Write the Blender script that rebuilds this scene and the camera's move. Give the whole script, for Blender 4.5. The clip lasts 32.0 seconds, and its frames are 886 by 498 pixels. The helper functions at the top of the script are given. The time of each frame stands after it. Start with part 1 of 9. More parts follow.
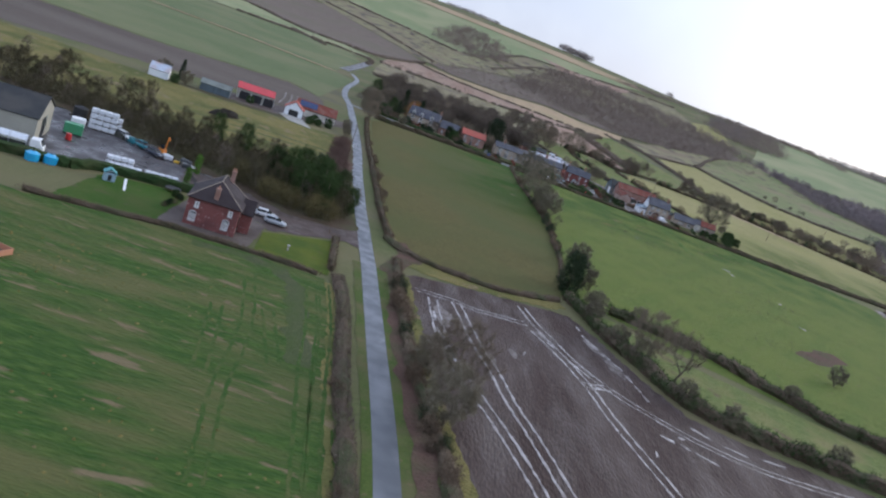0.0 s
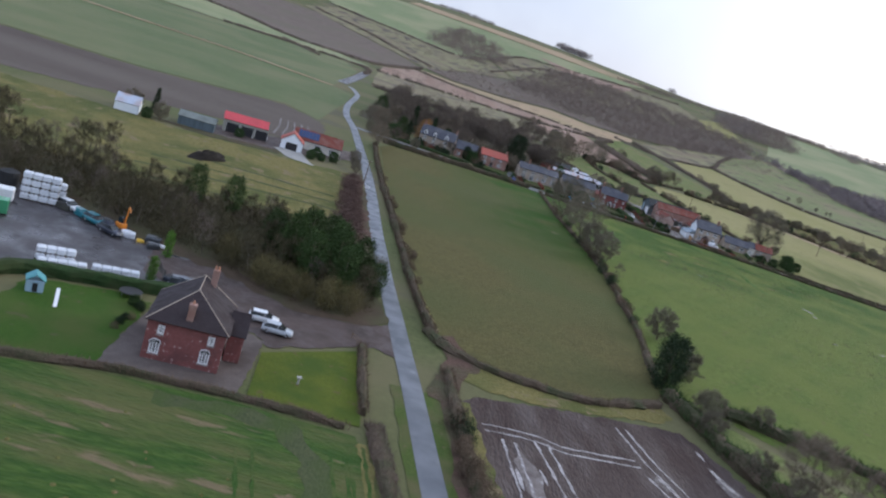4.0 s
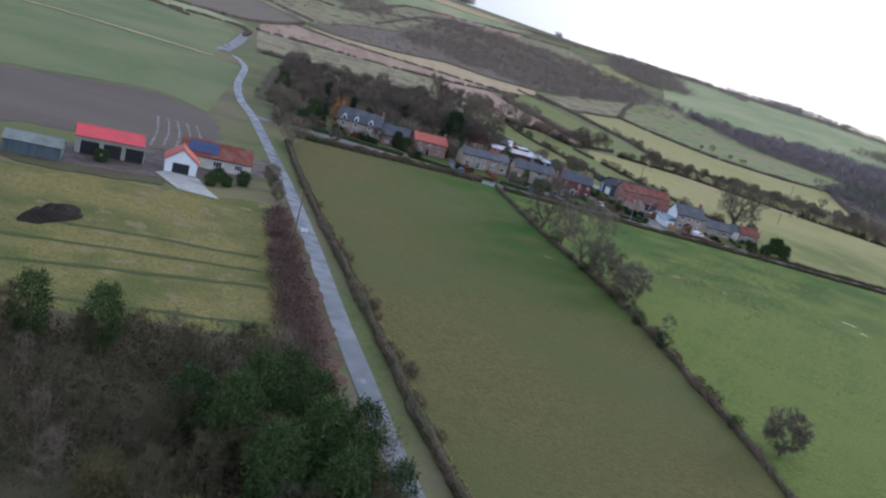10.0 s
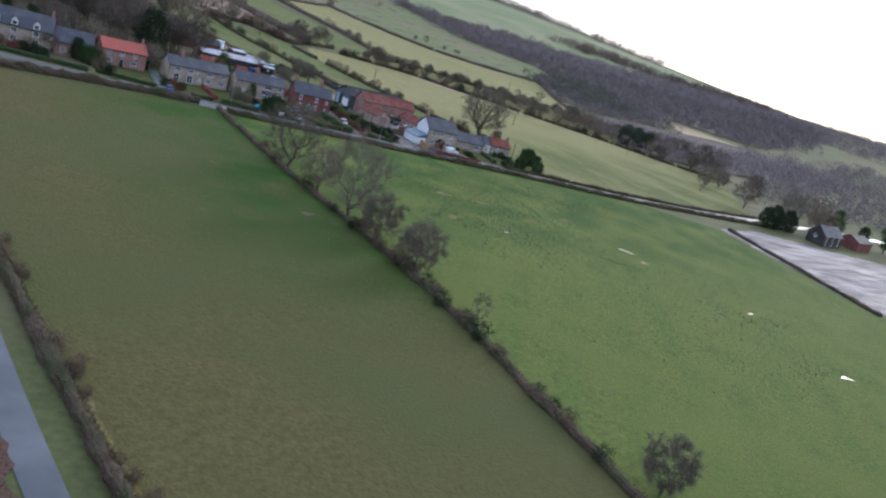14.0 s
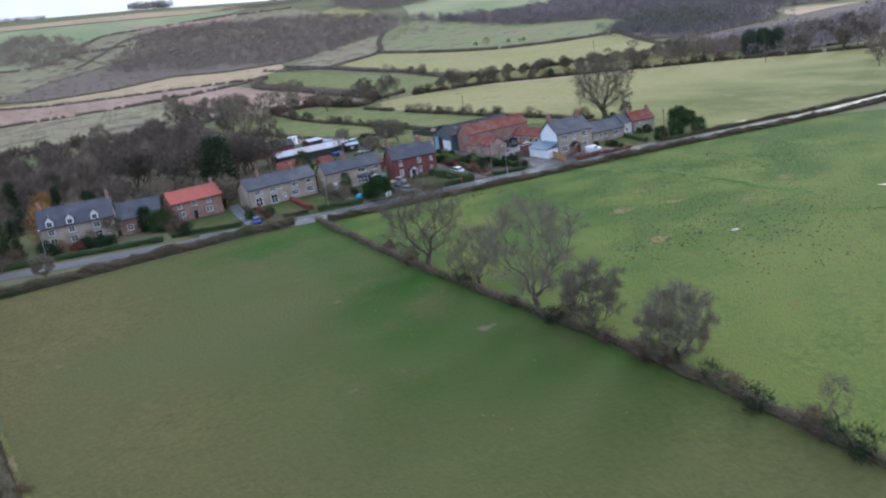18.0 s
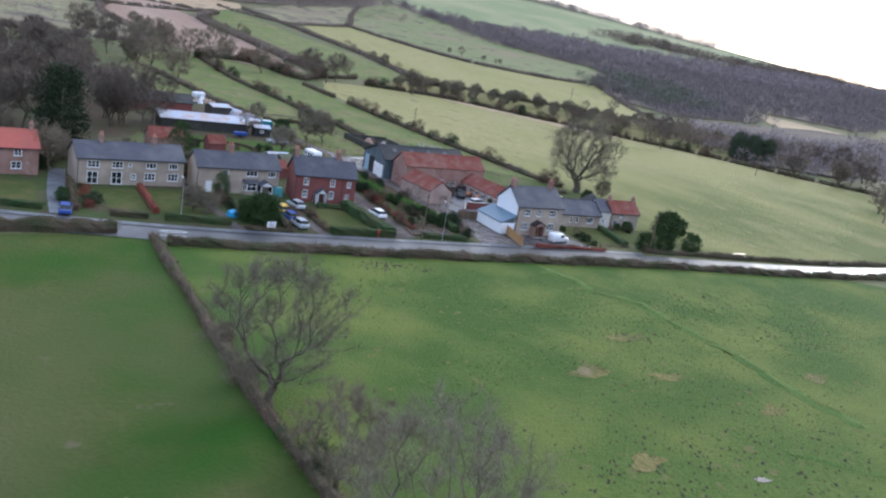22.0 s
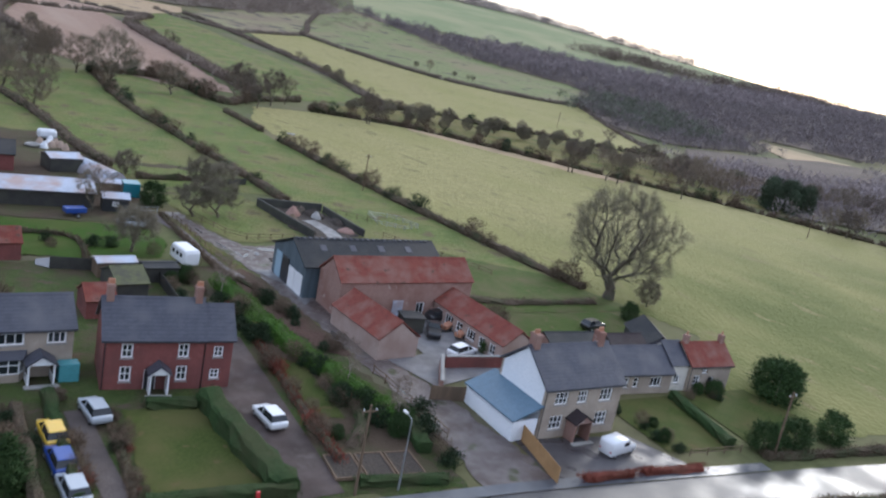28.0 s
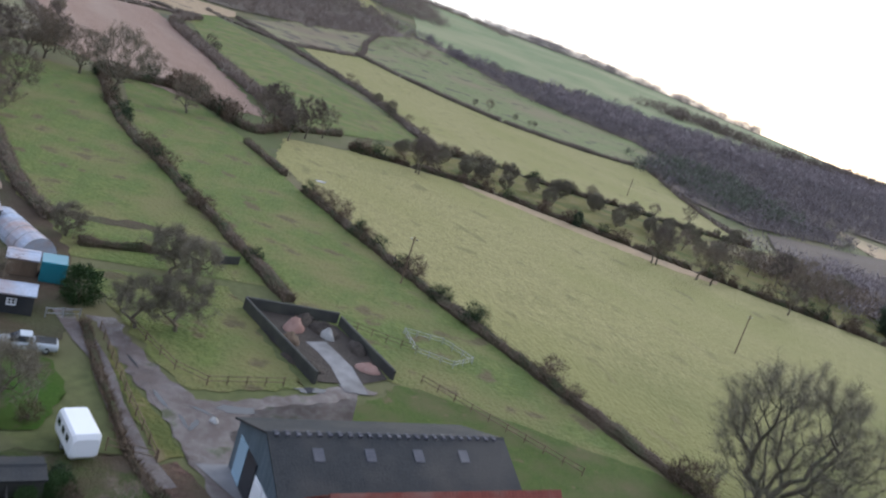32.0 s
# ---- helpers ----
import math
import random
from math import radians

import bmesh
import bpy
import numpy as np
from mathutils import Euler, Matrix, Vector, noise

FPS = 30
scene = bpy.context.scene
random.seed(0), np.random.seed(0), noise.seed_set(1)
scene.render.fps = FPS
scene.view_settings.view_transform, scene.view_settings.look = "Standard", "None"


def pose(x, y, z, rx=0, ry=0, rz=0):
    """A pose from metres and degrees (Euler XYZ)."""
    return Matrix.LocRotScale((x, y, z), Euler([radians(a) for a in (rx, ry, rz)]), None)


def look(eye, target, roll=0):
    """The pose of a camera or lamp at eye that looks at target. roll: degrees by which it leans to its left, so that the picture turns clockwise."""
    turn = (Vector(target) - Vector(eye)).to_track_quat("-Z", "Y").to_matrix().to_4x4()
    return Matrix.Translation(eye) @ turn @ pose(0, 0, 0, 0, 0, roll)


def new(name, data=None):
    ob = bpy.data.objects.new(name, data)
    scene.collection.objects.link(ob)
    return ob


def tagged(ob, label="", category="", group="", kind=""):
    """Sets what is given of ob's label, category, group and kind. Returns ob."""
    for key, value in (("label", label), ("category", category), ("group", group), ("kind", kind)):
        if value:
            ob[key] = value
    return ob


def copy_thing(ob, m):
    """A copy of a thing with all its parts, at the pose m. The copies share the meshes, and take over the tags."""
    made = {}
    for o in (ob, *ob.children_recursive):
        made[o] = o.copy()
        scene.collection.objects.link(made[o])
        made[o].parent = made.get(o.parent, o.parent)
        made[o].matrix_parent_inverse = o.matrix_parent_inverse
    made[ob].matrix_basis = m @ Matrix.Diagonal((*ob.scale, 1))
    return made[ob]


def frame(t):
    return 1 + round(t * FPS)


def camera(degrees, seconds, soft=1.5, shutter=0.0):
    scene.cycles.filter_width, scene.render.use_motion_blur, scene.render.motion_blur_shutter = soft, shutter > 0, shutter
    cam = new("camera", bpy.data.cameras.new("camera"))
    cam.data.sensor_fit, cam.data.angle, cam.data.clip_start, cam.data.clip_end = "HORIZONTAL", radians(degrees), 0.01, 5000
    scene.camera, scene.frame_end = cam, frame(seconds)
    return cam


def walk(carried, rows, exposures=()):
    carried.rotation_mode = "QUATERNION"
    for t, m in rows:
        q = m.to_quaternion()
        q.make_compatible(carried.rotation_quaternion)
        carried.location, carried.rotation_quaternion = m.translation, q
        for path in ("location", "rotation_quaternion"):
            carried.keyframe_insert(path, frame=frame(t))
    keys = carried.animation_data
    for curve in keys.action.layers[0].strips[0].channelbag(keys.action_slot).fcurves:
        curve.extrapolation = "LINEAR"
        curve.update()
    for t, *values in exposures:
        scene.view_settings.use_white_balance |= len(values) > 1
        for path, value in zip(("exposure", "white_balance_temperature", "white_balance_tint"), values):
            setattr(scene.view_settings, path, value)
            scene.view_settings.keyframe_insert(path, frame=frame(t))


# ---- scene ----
cam = camera(56.3, 32.0, soft=2.2, shutter=0.5)
PATH = [
    (0, (0.317, -2.525, 39.316), (0.465, -0.577, 38.89), 20.12),
    (0.5, (-0.739, 3.125, 39.45), (-0.581, 5.074, 39.028), 21.02),
    (1, (-1.86, 8.865, 39.602), (-1.705, 10.814, 39.178), 20.14),
    (1.5, (-3.044, 14.534, 39.733), (-2.878, 16.482, 39.312), 21.10),
    (2, (-4.23, 20.257, 39.852), (-4.07, 22.205, 39.43), 19.98),
    (2.5, (-5.482, 26.086, 39.943), (-5.32, 28.034, 39.521), 19.96),
    (3, (-6.927, 32.163, 40.017), (-6.771, 34.111, 39.592), 18.79),
    (3.5, (-8.622, 38.988, 40.225), (-8.47, 40.937, 39.803), 18.19),
    (5.5, (-15.619, 62.776, 40.635), (-15.456, 64.724, 40.213), 17.74),
    (6, (-17.508, 68.641, 40.743), (-17.345, 70.589, 40.318), 17.23),
    (6.5, (-19.337, 74.766, 40.849), (-19.174, 76.713, 40.423), 16.96),
    (7, (-20.845, 80.523, 40.839), (-20.663, 82.468, 40.414), 18.13),
    (7.5, (-22.02, 86.161, 40.818), (-21.791, 88.101, 40.385), 15.34),
    (8, (-22.993, 91.682, 40.774), (-22.754, 93.62, 40.34), 15.66),
    (8.5, (-23.97, 97.233, 40.761), (-23.718, 99.169, 40.328), 16.78),
    (9, (-24.787, 103.006, 40.836), (-24.529, 104.94, 40.397), 16.74),
    (9.5, (-25.416, 108.724, 40.953), (-25.121, 110.652, 40.511), 18.76),
    (10, (-25.849, 114.405, 41.108), (-25.403, 116.3, 40.651), 15.84),
    (10.5, (-26.185, 120.065, 41.26), (-25.732, 121.958, 40.797), 15.70),
    (11, (-26.396, 125.646, 41.362), (-25.83, 127.507, 40.895), 16.85),
    (11.1, (-26.314, 126.775, 41.367), (-25.61, 128.587, 40.896), 17.66),
    (11.5, (-26.121, 131.309, 41.384), (-25.371, 133.099, 40.902), 15.19),
    (12, (-25.536, 136.899, 41.363), (-24.771, 138.681, 40.876), 15.04),
    (12.5, (-24.862, 142.427, 41.339), (-24.075, 144.199, 40.85), 17.17),
    (13, (-24.018, 147.889, 41.361), (-23.032, 149.557, 40.863), 18.24),
    (13.5, (-22.93, 153.195, 41.43), (-21.849, 154.798, 40.919), 16.21),
    (14, (-21.527, 158.463, 41.487), (-20.418, 160.045, 40.97), 16.92),
    (14.5, (-19.874, 163.773, 41.521), (-18.751, 165.343, 41.0), 18.14),
    (14.7, (-19.216, 165.707, 41.451), (-18.168, 167.33, 40.932), 18.96),
    (15, (-18.046, 169.185, 41.515), (-17.257, 170.95, 41.002), 21.50),
    (15.5, (-16.317, 174.662, 41.443), (-15.579, 176.448, 40.929), 21.94),
    (17.5, (-9.199, 196.281, 39.745), (-8.352, 198.018, 39.232), 12.21),
    (17.6, (-8.59, 197.527, 39.763), (-7.823, 199.298, 39.237), 1.69),
    (17.7, (-7.981, 198.773, 39.782), (-7.193, 200.537, 39.261), -4.42),
    (17.8, (-7.372, 200.021, 39.798), (-6.545, 201.765, 39.277), -7.73),
    (18, (-6.153, 202.513, 39.835), (-5.319, 204.254, 39.311), -8.37),
    (18.5, (-2.75, 208.805, 39.938), (-1.913, 210.543, 39.412), -7.67),
    (18.6, (-2.032, 210.073, 39.956), (-1.194, 211.81, 39.425), -6.38),
    (18.7, (-1.313, 211.338, 39.974), (-0.437, 213.056, 39.44), -6.09),
    (18.8, (-0.594, 212.606, 39.993), (0.352, 214.289, 39.47), 1.21),
    (18.9, (0.123, 213.872, 40.01), (1.15, 215.509, 39.491), 11.21),
    (19, (0.843, 215.14, 40.029), (1.908, 216.757, 39.526), 18.99),
    (19.1, (1.521, 216.399, 40.04), (2.616, 217.999, 39.549), 23.02),
    (19.2, (2.2, 217.659, 40.05), (3.267, 219.278, 39.56), 24.94),
    (19.3, (2.878, 218.918, 40.061), (3.892, 220.568, 39.56), 23.67),
    (19.5, (4.235, 221.437, 40.082), (5.183, 223.123, 39.573), 19.52),
    (20, (7.421, 227.518, 40.039), (8.425, 229.168, 39.519), 17.16),
    (20.5, (10.531, 233.579, 40.008), (11.554, 235.213, 39.475), 10.21),
    (21, (13.665, 239.439, 39.957), (14.69, 241.071, 39.425), 9.64),
    (21.5, (17.003, 244.826, 39.846), (18.027, 246.461, 39.319), 10.36),
    (22, (20.343, 250.318, 39.77), (21.359, 251.959, 39.244), 10.15),
    (22.5, (23.62, 256.037, 39.793), (24.635, 257.679, 39.269), 10.40),
    (23, (26.827, 261.849, 39.859), (27.851, 263.486, 39.337), 11.82),
    (23.5, (30.074, 267.611, 39.885), (31.176, 269.196, 39.362), 12.52),
    (24, (33.227, 273.274, 39.806), (34.336, 274.854, 39.284), 11.69),
    (24.5, (36.505, 279.004, 39.697), (37.609, 280.589, 39.18), 11.67),
    (25, (39.815, 284.622, 39.597), (40.915, 286.212, 39.084), 11.49),
    (25.5, (42.923, 290.022, 39.529), (44.026, 291.611, 39.022), 11.58),
    (27.5, (54.681, 311.302, 40.055), (55.773, 312.904, 39.563), 11.43),
    (28, (57.63, 316.641, 40.155), (58.718, 318.247, 39.666), 11.31),
    (28.5, (60.534, 321.934, 40.236), (61.634, 323.533, 39.752), 12.38),
    (29, (63.432, 327.241, 40.309), (64.486, 328.874, 39.833), 13.95),
    (29.5, (66.248, 332.616, 40.382), (67.278, 334.265, 39.915), 15.70),
    (30, (68.834, 338.259, 40.501), (69.857, 339.915, 40.039), 16.31),
    (30.5, (71.324, 343.993, 40.658), (72.342, 345.653, 40.2), 16.27),
    (31, (73.717, 349.789, 40.803), (74.733, 351.45, 40.347), 16.75),
    (31.5, (76.069, 355.871, 40.954), (77.082, 357.535, 40.503), 16.77),
    (32, (77.941, 362.334, 41.15), (78.959, 363.999, 40.71), 18.07),
]
walk(cam, [(t, look(eye, target, roll)) for t, eye, target, roll in PATH],
     [(t, stops, 5900 if t < 11 or t > 27 else 5650, 10.0) for t, stops in
      [(0, -.06), (8, -.06), (11, .02), (15.5, .0), (17.5, .2), (18.0, .34), (18.4, .44), (18.8, .95), (19.2, .92), (20.0, .60), (21.0, .40), (23.0, .42), (25.0, .34), (27.5, .20), (32, .04)]])

# ---- sky, sun, light ----
SUN_AZ, SUN_EL = 62.0, 14.0
world = bpy.data.worlds.new("sky")
scene.world = world
world.use_nodes = True
wn, wl = world.node_tree.nodes, world.node_tree.links
sky = wn.new("ShaderNodeTexSky")
sky.sky_type = 'NISHITA'
sky.sun_disc = False
sky.sun_elevation = radians(SUN_EL)
sky.sun_rotation = radians(SUN_AZ)
sky.air_density, sky.dust_density, sky.ozone_density = 1.0, 3.0, 1.0
cloud = wn.new("ShaderNodeMix")
cloud.data_type = 'RGBA'
cloud.inputs[0].default_value = 0.62


def blend(fac, a, b, kind='MIX'):
    k = wn.new("ShaderNodeMix")
    k.data_type, k.blend_type = 'RGBA', kind
    wl.new(fac, k.inputs[0])
    for socket, v in ((k.inputs[6], a), (k.inputs[7], b)):
        if isinstance(v, tuple):
            socket.default_value = v
        else:
            wl.new(v, socket)
    return k.outputs[2]


def ramp(value, lo, hi):
    r = wn.new("ShaderNodeMapRange")
    r.interpolation_type = 'SMOOTHSTEP'
    r.inputs[1].default_value, r.inputs[2].default_value = lo, hi
    wl.new(value, r.inputs[0])
    return r.outputs[0]


# an overcast vault: grey-lilac along the horizon, paler overhead, brightest round the veiled sun, with soft uneven cloud
where = wn.new("ShaderNodeTexCoord").outputs["Generated"]
height = wn.new("ShaderNodeSeparateXYZ")
wl.new(where, height.inputs[0])
toward = wn.new("ShaderNodeVectorMath")
toward.operation = 'DOT_PRODUCT'
toward.inputs[1].default_value = (math.sin(radians(SUN_AZ)) * math.cos(radians(SUN_EL)), math.cos(radians(SUN_AZ)) * math.cos(radians(SUN_EL)), math.sin(radians(SUN_EL)))
wl.new(where, toward.inputs[0])
billow = wn.new("ShaderNodeTexNoise")
billow.inputs["Scale"].default_value, billow.inputs["Detail"].default_value = 3.0, 5
wl.new(where, billow.inputs["Vector"])
vault = blend(ramp(height.outputs[2], 0.0, 0.55), (6.8, 7.1, 8.9, 1), (12.4, 13.8, 17.4, 1))
vault = blend(ramp(billow.outputs["Fac"], 0.35, 0.75), vault, (10.5, 11.0, 12.4, 1))
vault = blend(ramp(toward.outputs["Value"], 0.50, 0.92), vault, (15.0, 15.0, 15.2, 1))
wl.new(vault, cloud.inputs[7])
wl.new(sky.outputs[0], cloud.inputs[6])
wl.new(cloud.outputs[2], wn["Background"].inputs[0])
wn["Background"].inputs[1].default_value = 0.118

sun_data = bpy.data.lights.new("sun", 'SUN')
sun_data.energy, sun_data.angle, sun_data.color = 1.1, radians(11), (1.0, 0.95, 0.88)
sun = new("sun", sun_data)
sx, sy = math.sin(radians(SUN_AZ)), math.cos(radians(SUN_AZ))
sun.matrix_world = look((200 * sx, 200 * sy, 200 * math.tan(radians(SUN_EL + 6))), (0, 0, 0))
scene.view_settings.exposure = 0.0


# ---- materials ----
def surface(name, a, b, size=1.0, fine=0.12, c=None, c_size=25.0, rough=0.9, rough2=None, bump=0.25, bump_size=0.15, metal=0.0,
            stretch=(1, 1, 1), turn=0.0, spots=None, spots_at=0.62, spots_size=6.0, vary=0.0, contrast=1.0, grainy=.35, bands=None, lush=None, spec=.5):
    """Two base colours mixed by coarse and fine grain, a third in large stains, optional spots, relief and uneven gloss."""
    m = bpy.data.materials.new(name)
    m.use_nodes = True
    n, l = m.node_tree.nodes, m.node_tree.links
    bsdf = n["Principled BSDF"]
    tc, mp = n.new("ShaderNodeTexCoord"), n.new("ShaderNodeMapping")
    mp.inputs["Scale"].default_value = stretch
    mp.inputs["Rotation"].default_value = (0, 0, radians(turn))
    l.new(tc.outputs["Object"], mp.inputs["Vector"])

    def grain(period, detail, lo, hi):
        t, r = n.new("ShaderNodeTexNoise"), n.new("ShaderNodeMapRange")
        t.inputs["Scale"].default_value = 1.0 / period
        t.inputs["Detail"].default_value = detail
        l.new(mp.outputs[0], t.inputs["Vector"])
        r.inputs[1].default_value, r.inputs[2].default_value = lo, hi
        l.new(t.outputs["Fac"], r.inputs[0])
        return r.outputs[0]

    def mix(f, x, y, kind='MIX'):
        k = n.new("ShaderNodeMix")
        k.data_type, k.blend_type = 'RGBA', kind
        if hasattr(f, "node"):
            l.new(f, k.inputs[0])
        else:
            k.inputs[0].default_value = f
        for s, v in ((k.inputs[6], x), (k.inputs[7], y)):
            if hasattr(v, "node"):
                l.new(v, s)
            else:
                s.default_value = v
        return k.outputs[2]

    w = 0.22 / contrast
    col = mix(grain(size, 5, 0.5 - w, 0.5 + w), a, b)
    g2 = grain(fine, 2, 0.25, 0.75)
    dark = tuple(0.62 * v for v in a[:3]) + (1,)
    light = tuple(min(1, 1.25 * v) for v in b[:3]) + (1,)
    col = mix(grainy, col, mix(g2, dark, light))
    if bands:
        wt, wm, wr = n.new("ShaderNodeTexWave"), n.new("ShaderNodeMapping"), n.new("ShaderNodeMapRange")
        wm.inputs["Rotation"].default_value = (0, 0, radians(bands[1]))
        l.new(tc.outputs["Object"], wm.inputs["Vector"])
        wt.inputs["Scale"].default_value = .314 / bands[0]
        wt.inputs["Distortion"].default_value, wt.inputs["Detail"].default_value, wt.inputs["Detail Scale"].default_value = bands[4] if len(bands) > 4 else 5, 4, .5
        l.new(wm.outputs[0], wt.inputs["Vector"])
        wr.inputs[1].default_value, wr.inputs[2].default_value, wr.inputs[4].default_value = .35, .85, bands[2]
        l.new(wt.outputs["Fac"], wr.inputs[0])
        col = mix(wr.outputs[0], col, bands[3])
    # a second colour blended in over stretches of x or y
    if lush:
        sep = n.new("ShaderNodeSeparateXYZ")
        l.new(tc.outputs["Object"], sep.inputs[0])
        f = None
        for axis, lo, hi in lush[1]:
            r = n.new("ShaderNodeMapRange")
            r.interpolation_type = 'SMOOTHSTEP'
            r.inputs[1].default_value, r.inputs[2].default_value = lo, hi
            l.new(sep.outputs[axis], r.inputs[0])
            if f is None:
                f = r.outputs[0]
            else:
                k = n.new("ShaderNodeMath")
                k.operation = 'MULTIPLY'
                l.new(f, k.inputs[0])
                l.new(r.outputs[0], k.inputs[1])
                f = k.outputs[0]
        k = n.new("ShaderNodeMath")
        k.operation = 'MULTIPLY'
        l.new(f, k.inputs[0])
        l.new(grain(14, 3, .12, .48), k.inputs[1])
        col = mix(k.outputs[0], col, lush[0])
    if c:
        col = mix(grain(c_size, 3, 0.42, 0.66), col, c)
    if spots:
        col = mix(grain(spots_size, 6, spots_at, spots_at + 0.06), col, spots)
    if vary:
        oi, mr, hs = n.new("ShaderNodeObjectInfo"), n.new("ShaderNodeMapRange"), n.new("ShaderNodeHueSaturation")
        mr.inputs[3].default_value, mr.inputs[4].default_value = 1 - vary, 1 + vary
        l.new(oi.outputs["Random"], mr.inputs[0])
        l.new(mr.outputs[0], hs.inputs["Value"])
        l.new(col, hs.inputs["Color"])
        col = hs.outputs[0]
    l.new(col, bsdf.inputs["Base Color"])
    bsdf.inputs["Metallic"].default_value = metal
    bsdf.inputs["Specular IOR Level"].default_value = spec
    if rough2 is None:
        bsdf.inputs["Roughness"].default_value = rough
    else:
        rr = n.new("ShaderNodeMapRange")
        rr.inputs[3].default_value, rr.inputs[4].default_value = rough, rough2
        l.new(grain(c_size * 0.4, 4, 0.4, 0.62), rr.inputs[0])
        l.new(rr.outputs[0], bsdf.inputs["Roughness"])
    if bump:
        bp, t = n.new("ShaderNodeBump"), n.new("ShaderNodeTexNoise")
        t.inputs["Scale"].default_value = 1.0 / bump_size
        t.inputs["Detail"].default_value = 4
        l.new(mp.outputs[0], t.inputs["Vector"])
        bp.inputs["Strength"].default_value = bump
        bp.inputs["Distance"].default_value = bump_size
        l.new(t.outputs["Fac"], bp.inputs["Height"])
        l.new(bp.outputs[0], bsdf.inputs["Normal"])
    return m


def leafy(name, a, b, rough=0.8, island=True):
    """Twigs and leaves: each blade takes its own tone between two colours."""
    m = bpy.data.materials.new(name)
    m.use_nodes = True
    n, l = m.node_tree.nodes, m.node_tree.links
    g, k = n.new("ShaderNodeNewGeometry"), n.new("ShaderNodeMix")
    k.data_type = 'RGBA'
    k.inputs[6].default_value, k.inputs[7].default_value = a, b
    l.new(g.outputs["Random Per Island"], k.inputs[0])
    oi, mr, hs = n.new("ShaderNodeObjectInfo"), n.new("ShaderNodeMapRange"), n.new("ShaderNodeHueSaturation")
    mr.inputs[3].default_value, mr.inputs[4].default_value = 0.8, 1.2
    l.new(oi.outputs["Random"], mr.inputs[0])
    l.new(mr.outputs[0], hs.inputs["Value"])
    l.new(k.outputs[2], hs.inputs["Color"])
    l.new(hs.outputs[0], n["Principled BSDF"].inputs["Base Color"])
    n["Principled BSDF"].inputs["Roughness"].default_value = rough
    n["Principled BSDF"].inputs["Specular IOR Level"].default_value = 0.2
    return m


def plain(name, col, rough=0.5, metal=0.0, coat=0.0):
    m = bpy.data.materials.new(name)
    m.use_nodes = True
    b = m.node_tree.nodes["Principled BSDF"]
    b.inputs["Base Color"].default_value = col
    b.inputs["Roughness"].default_value = rough
    b.inputs["Metallic"].default_value = metal
    b.inputs["Coat Weight"].default_value = coat
    return m


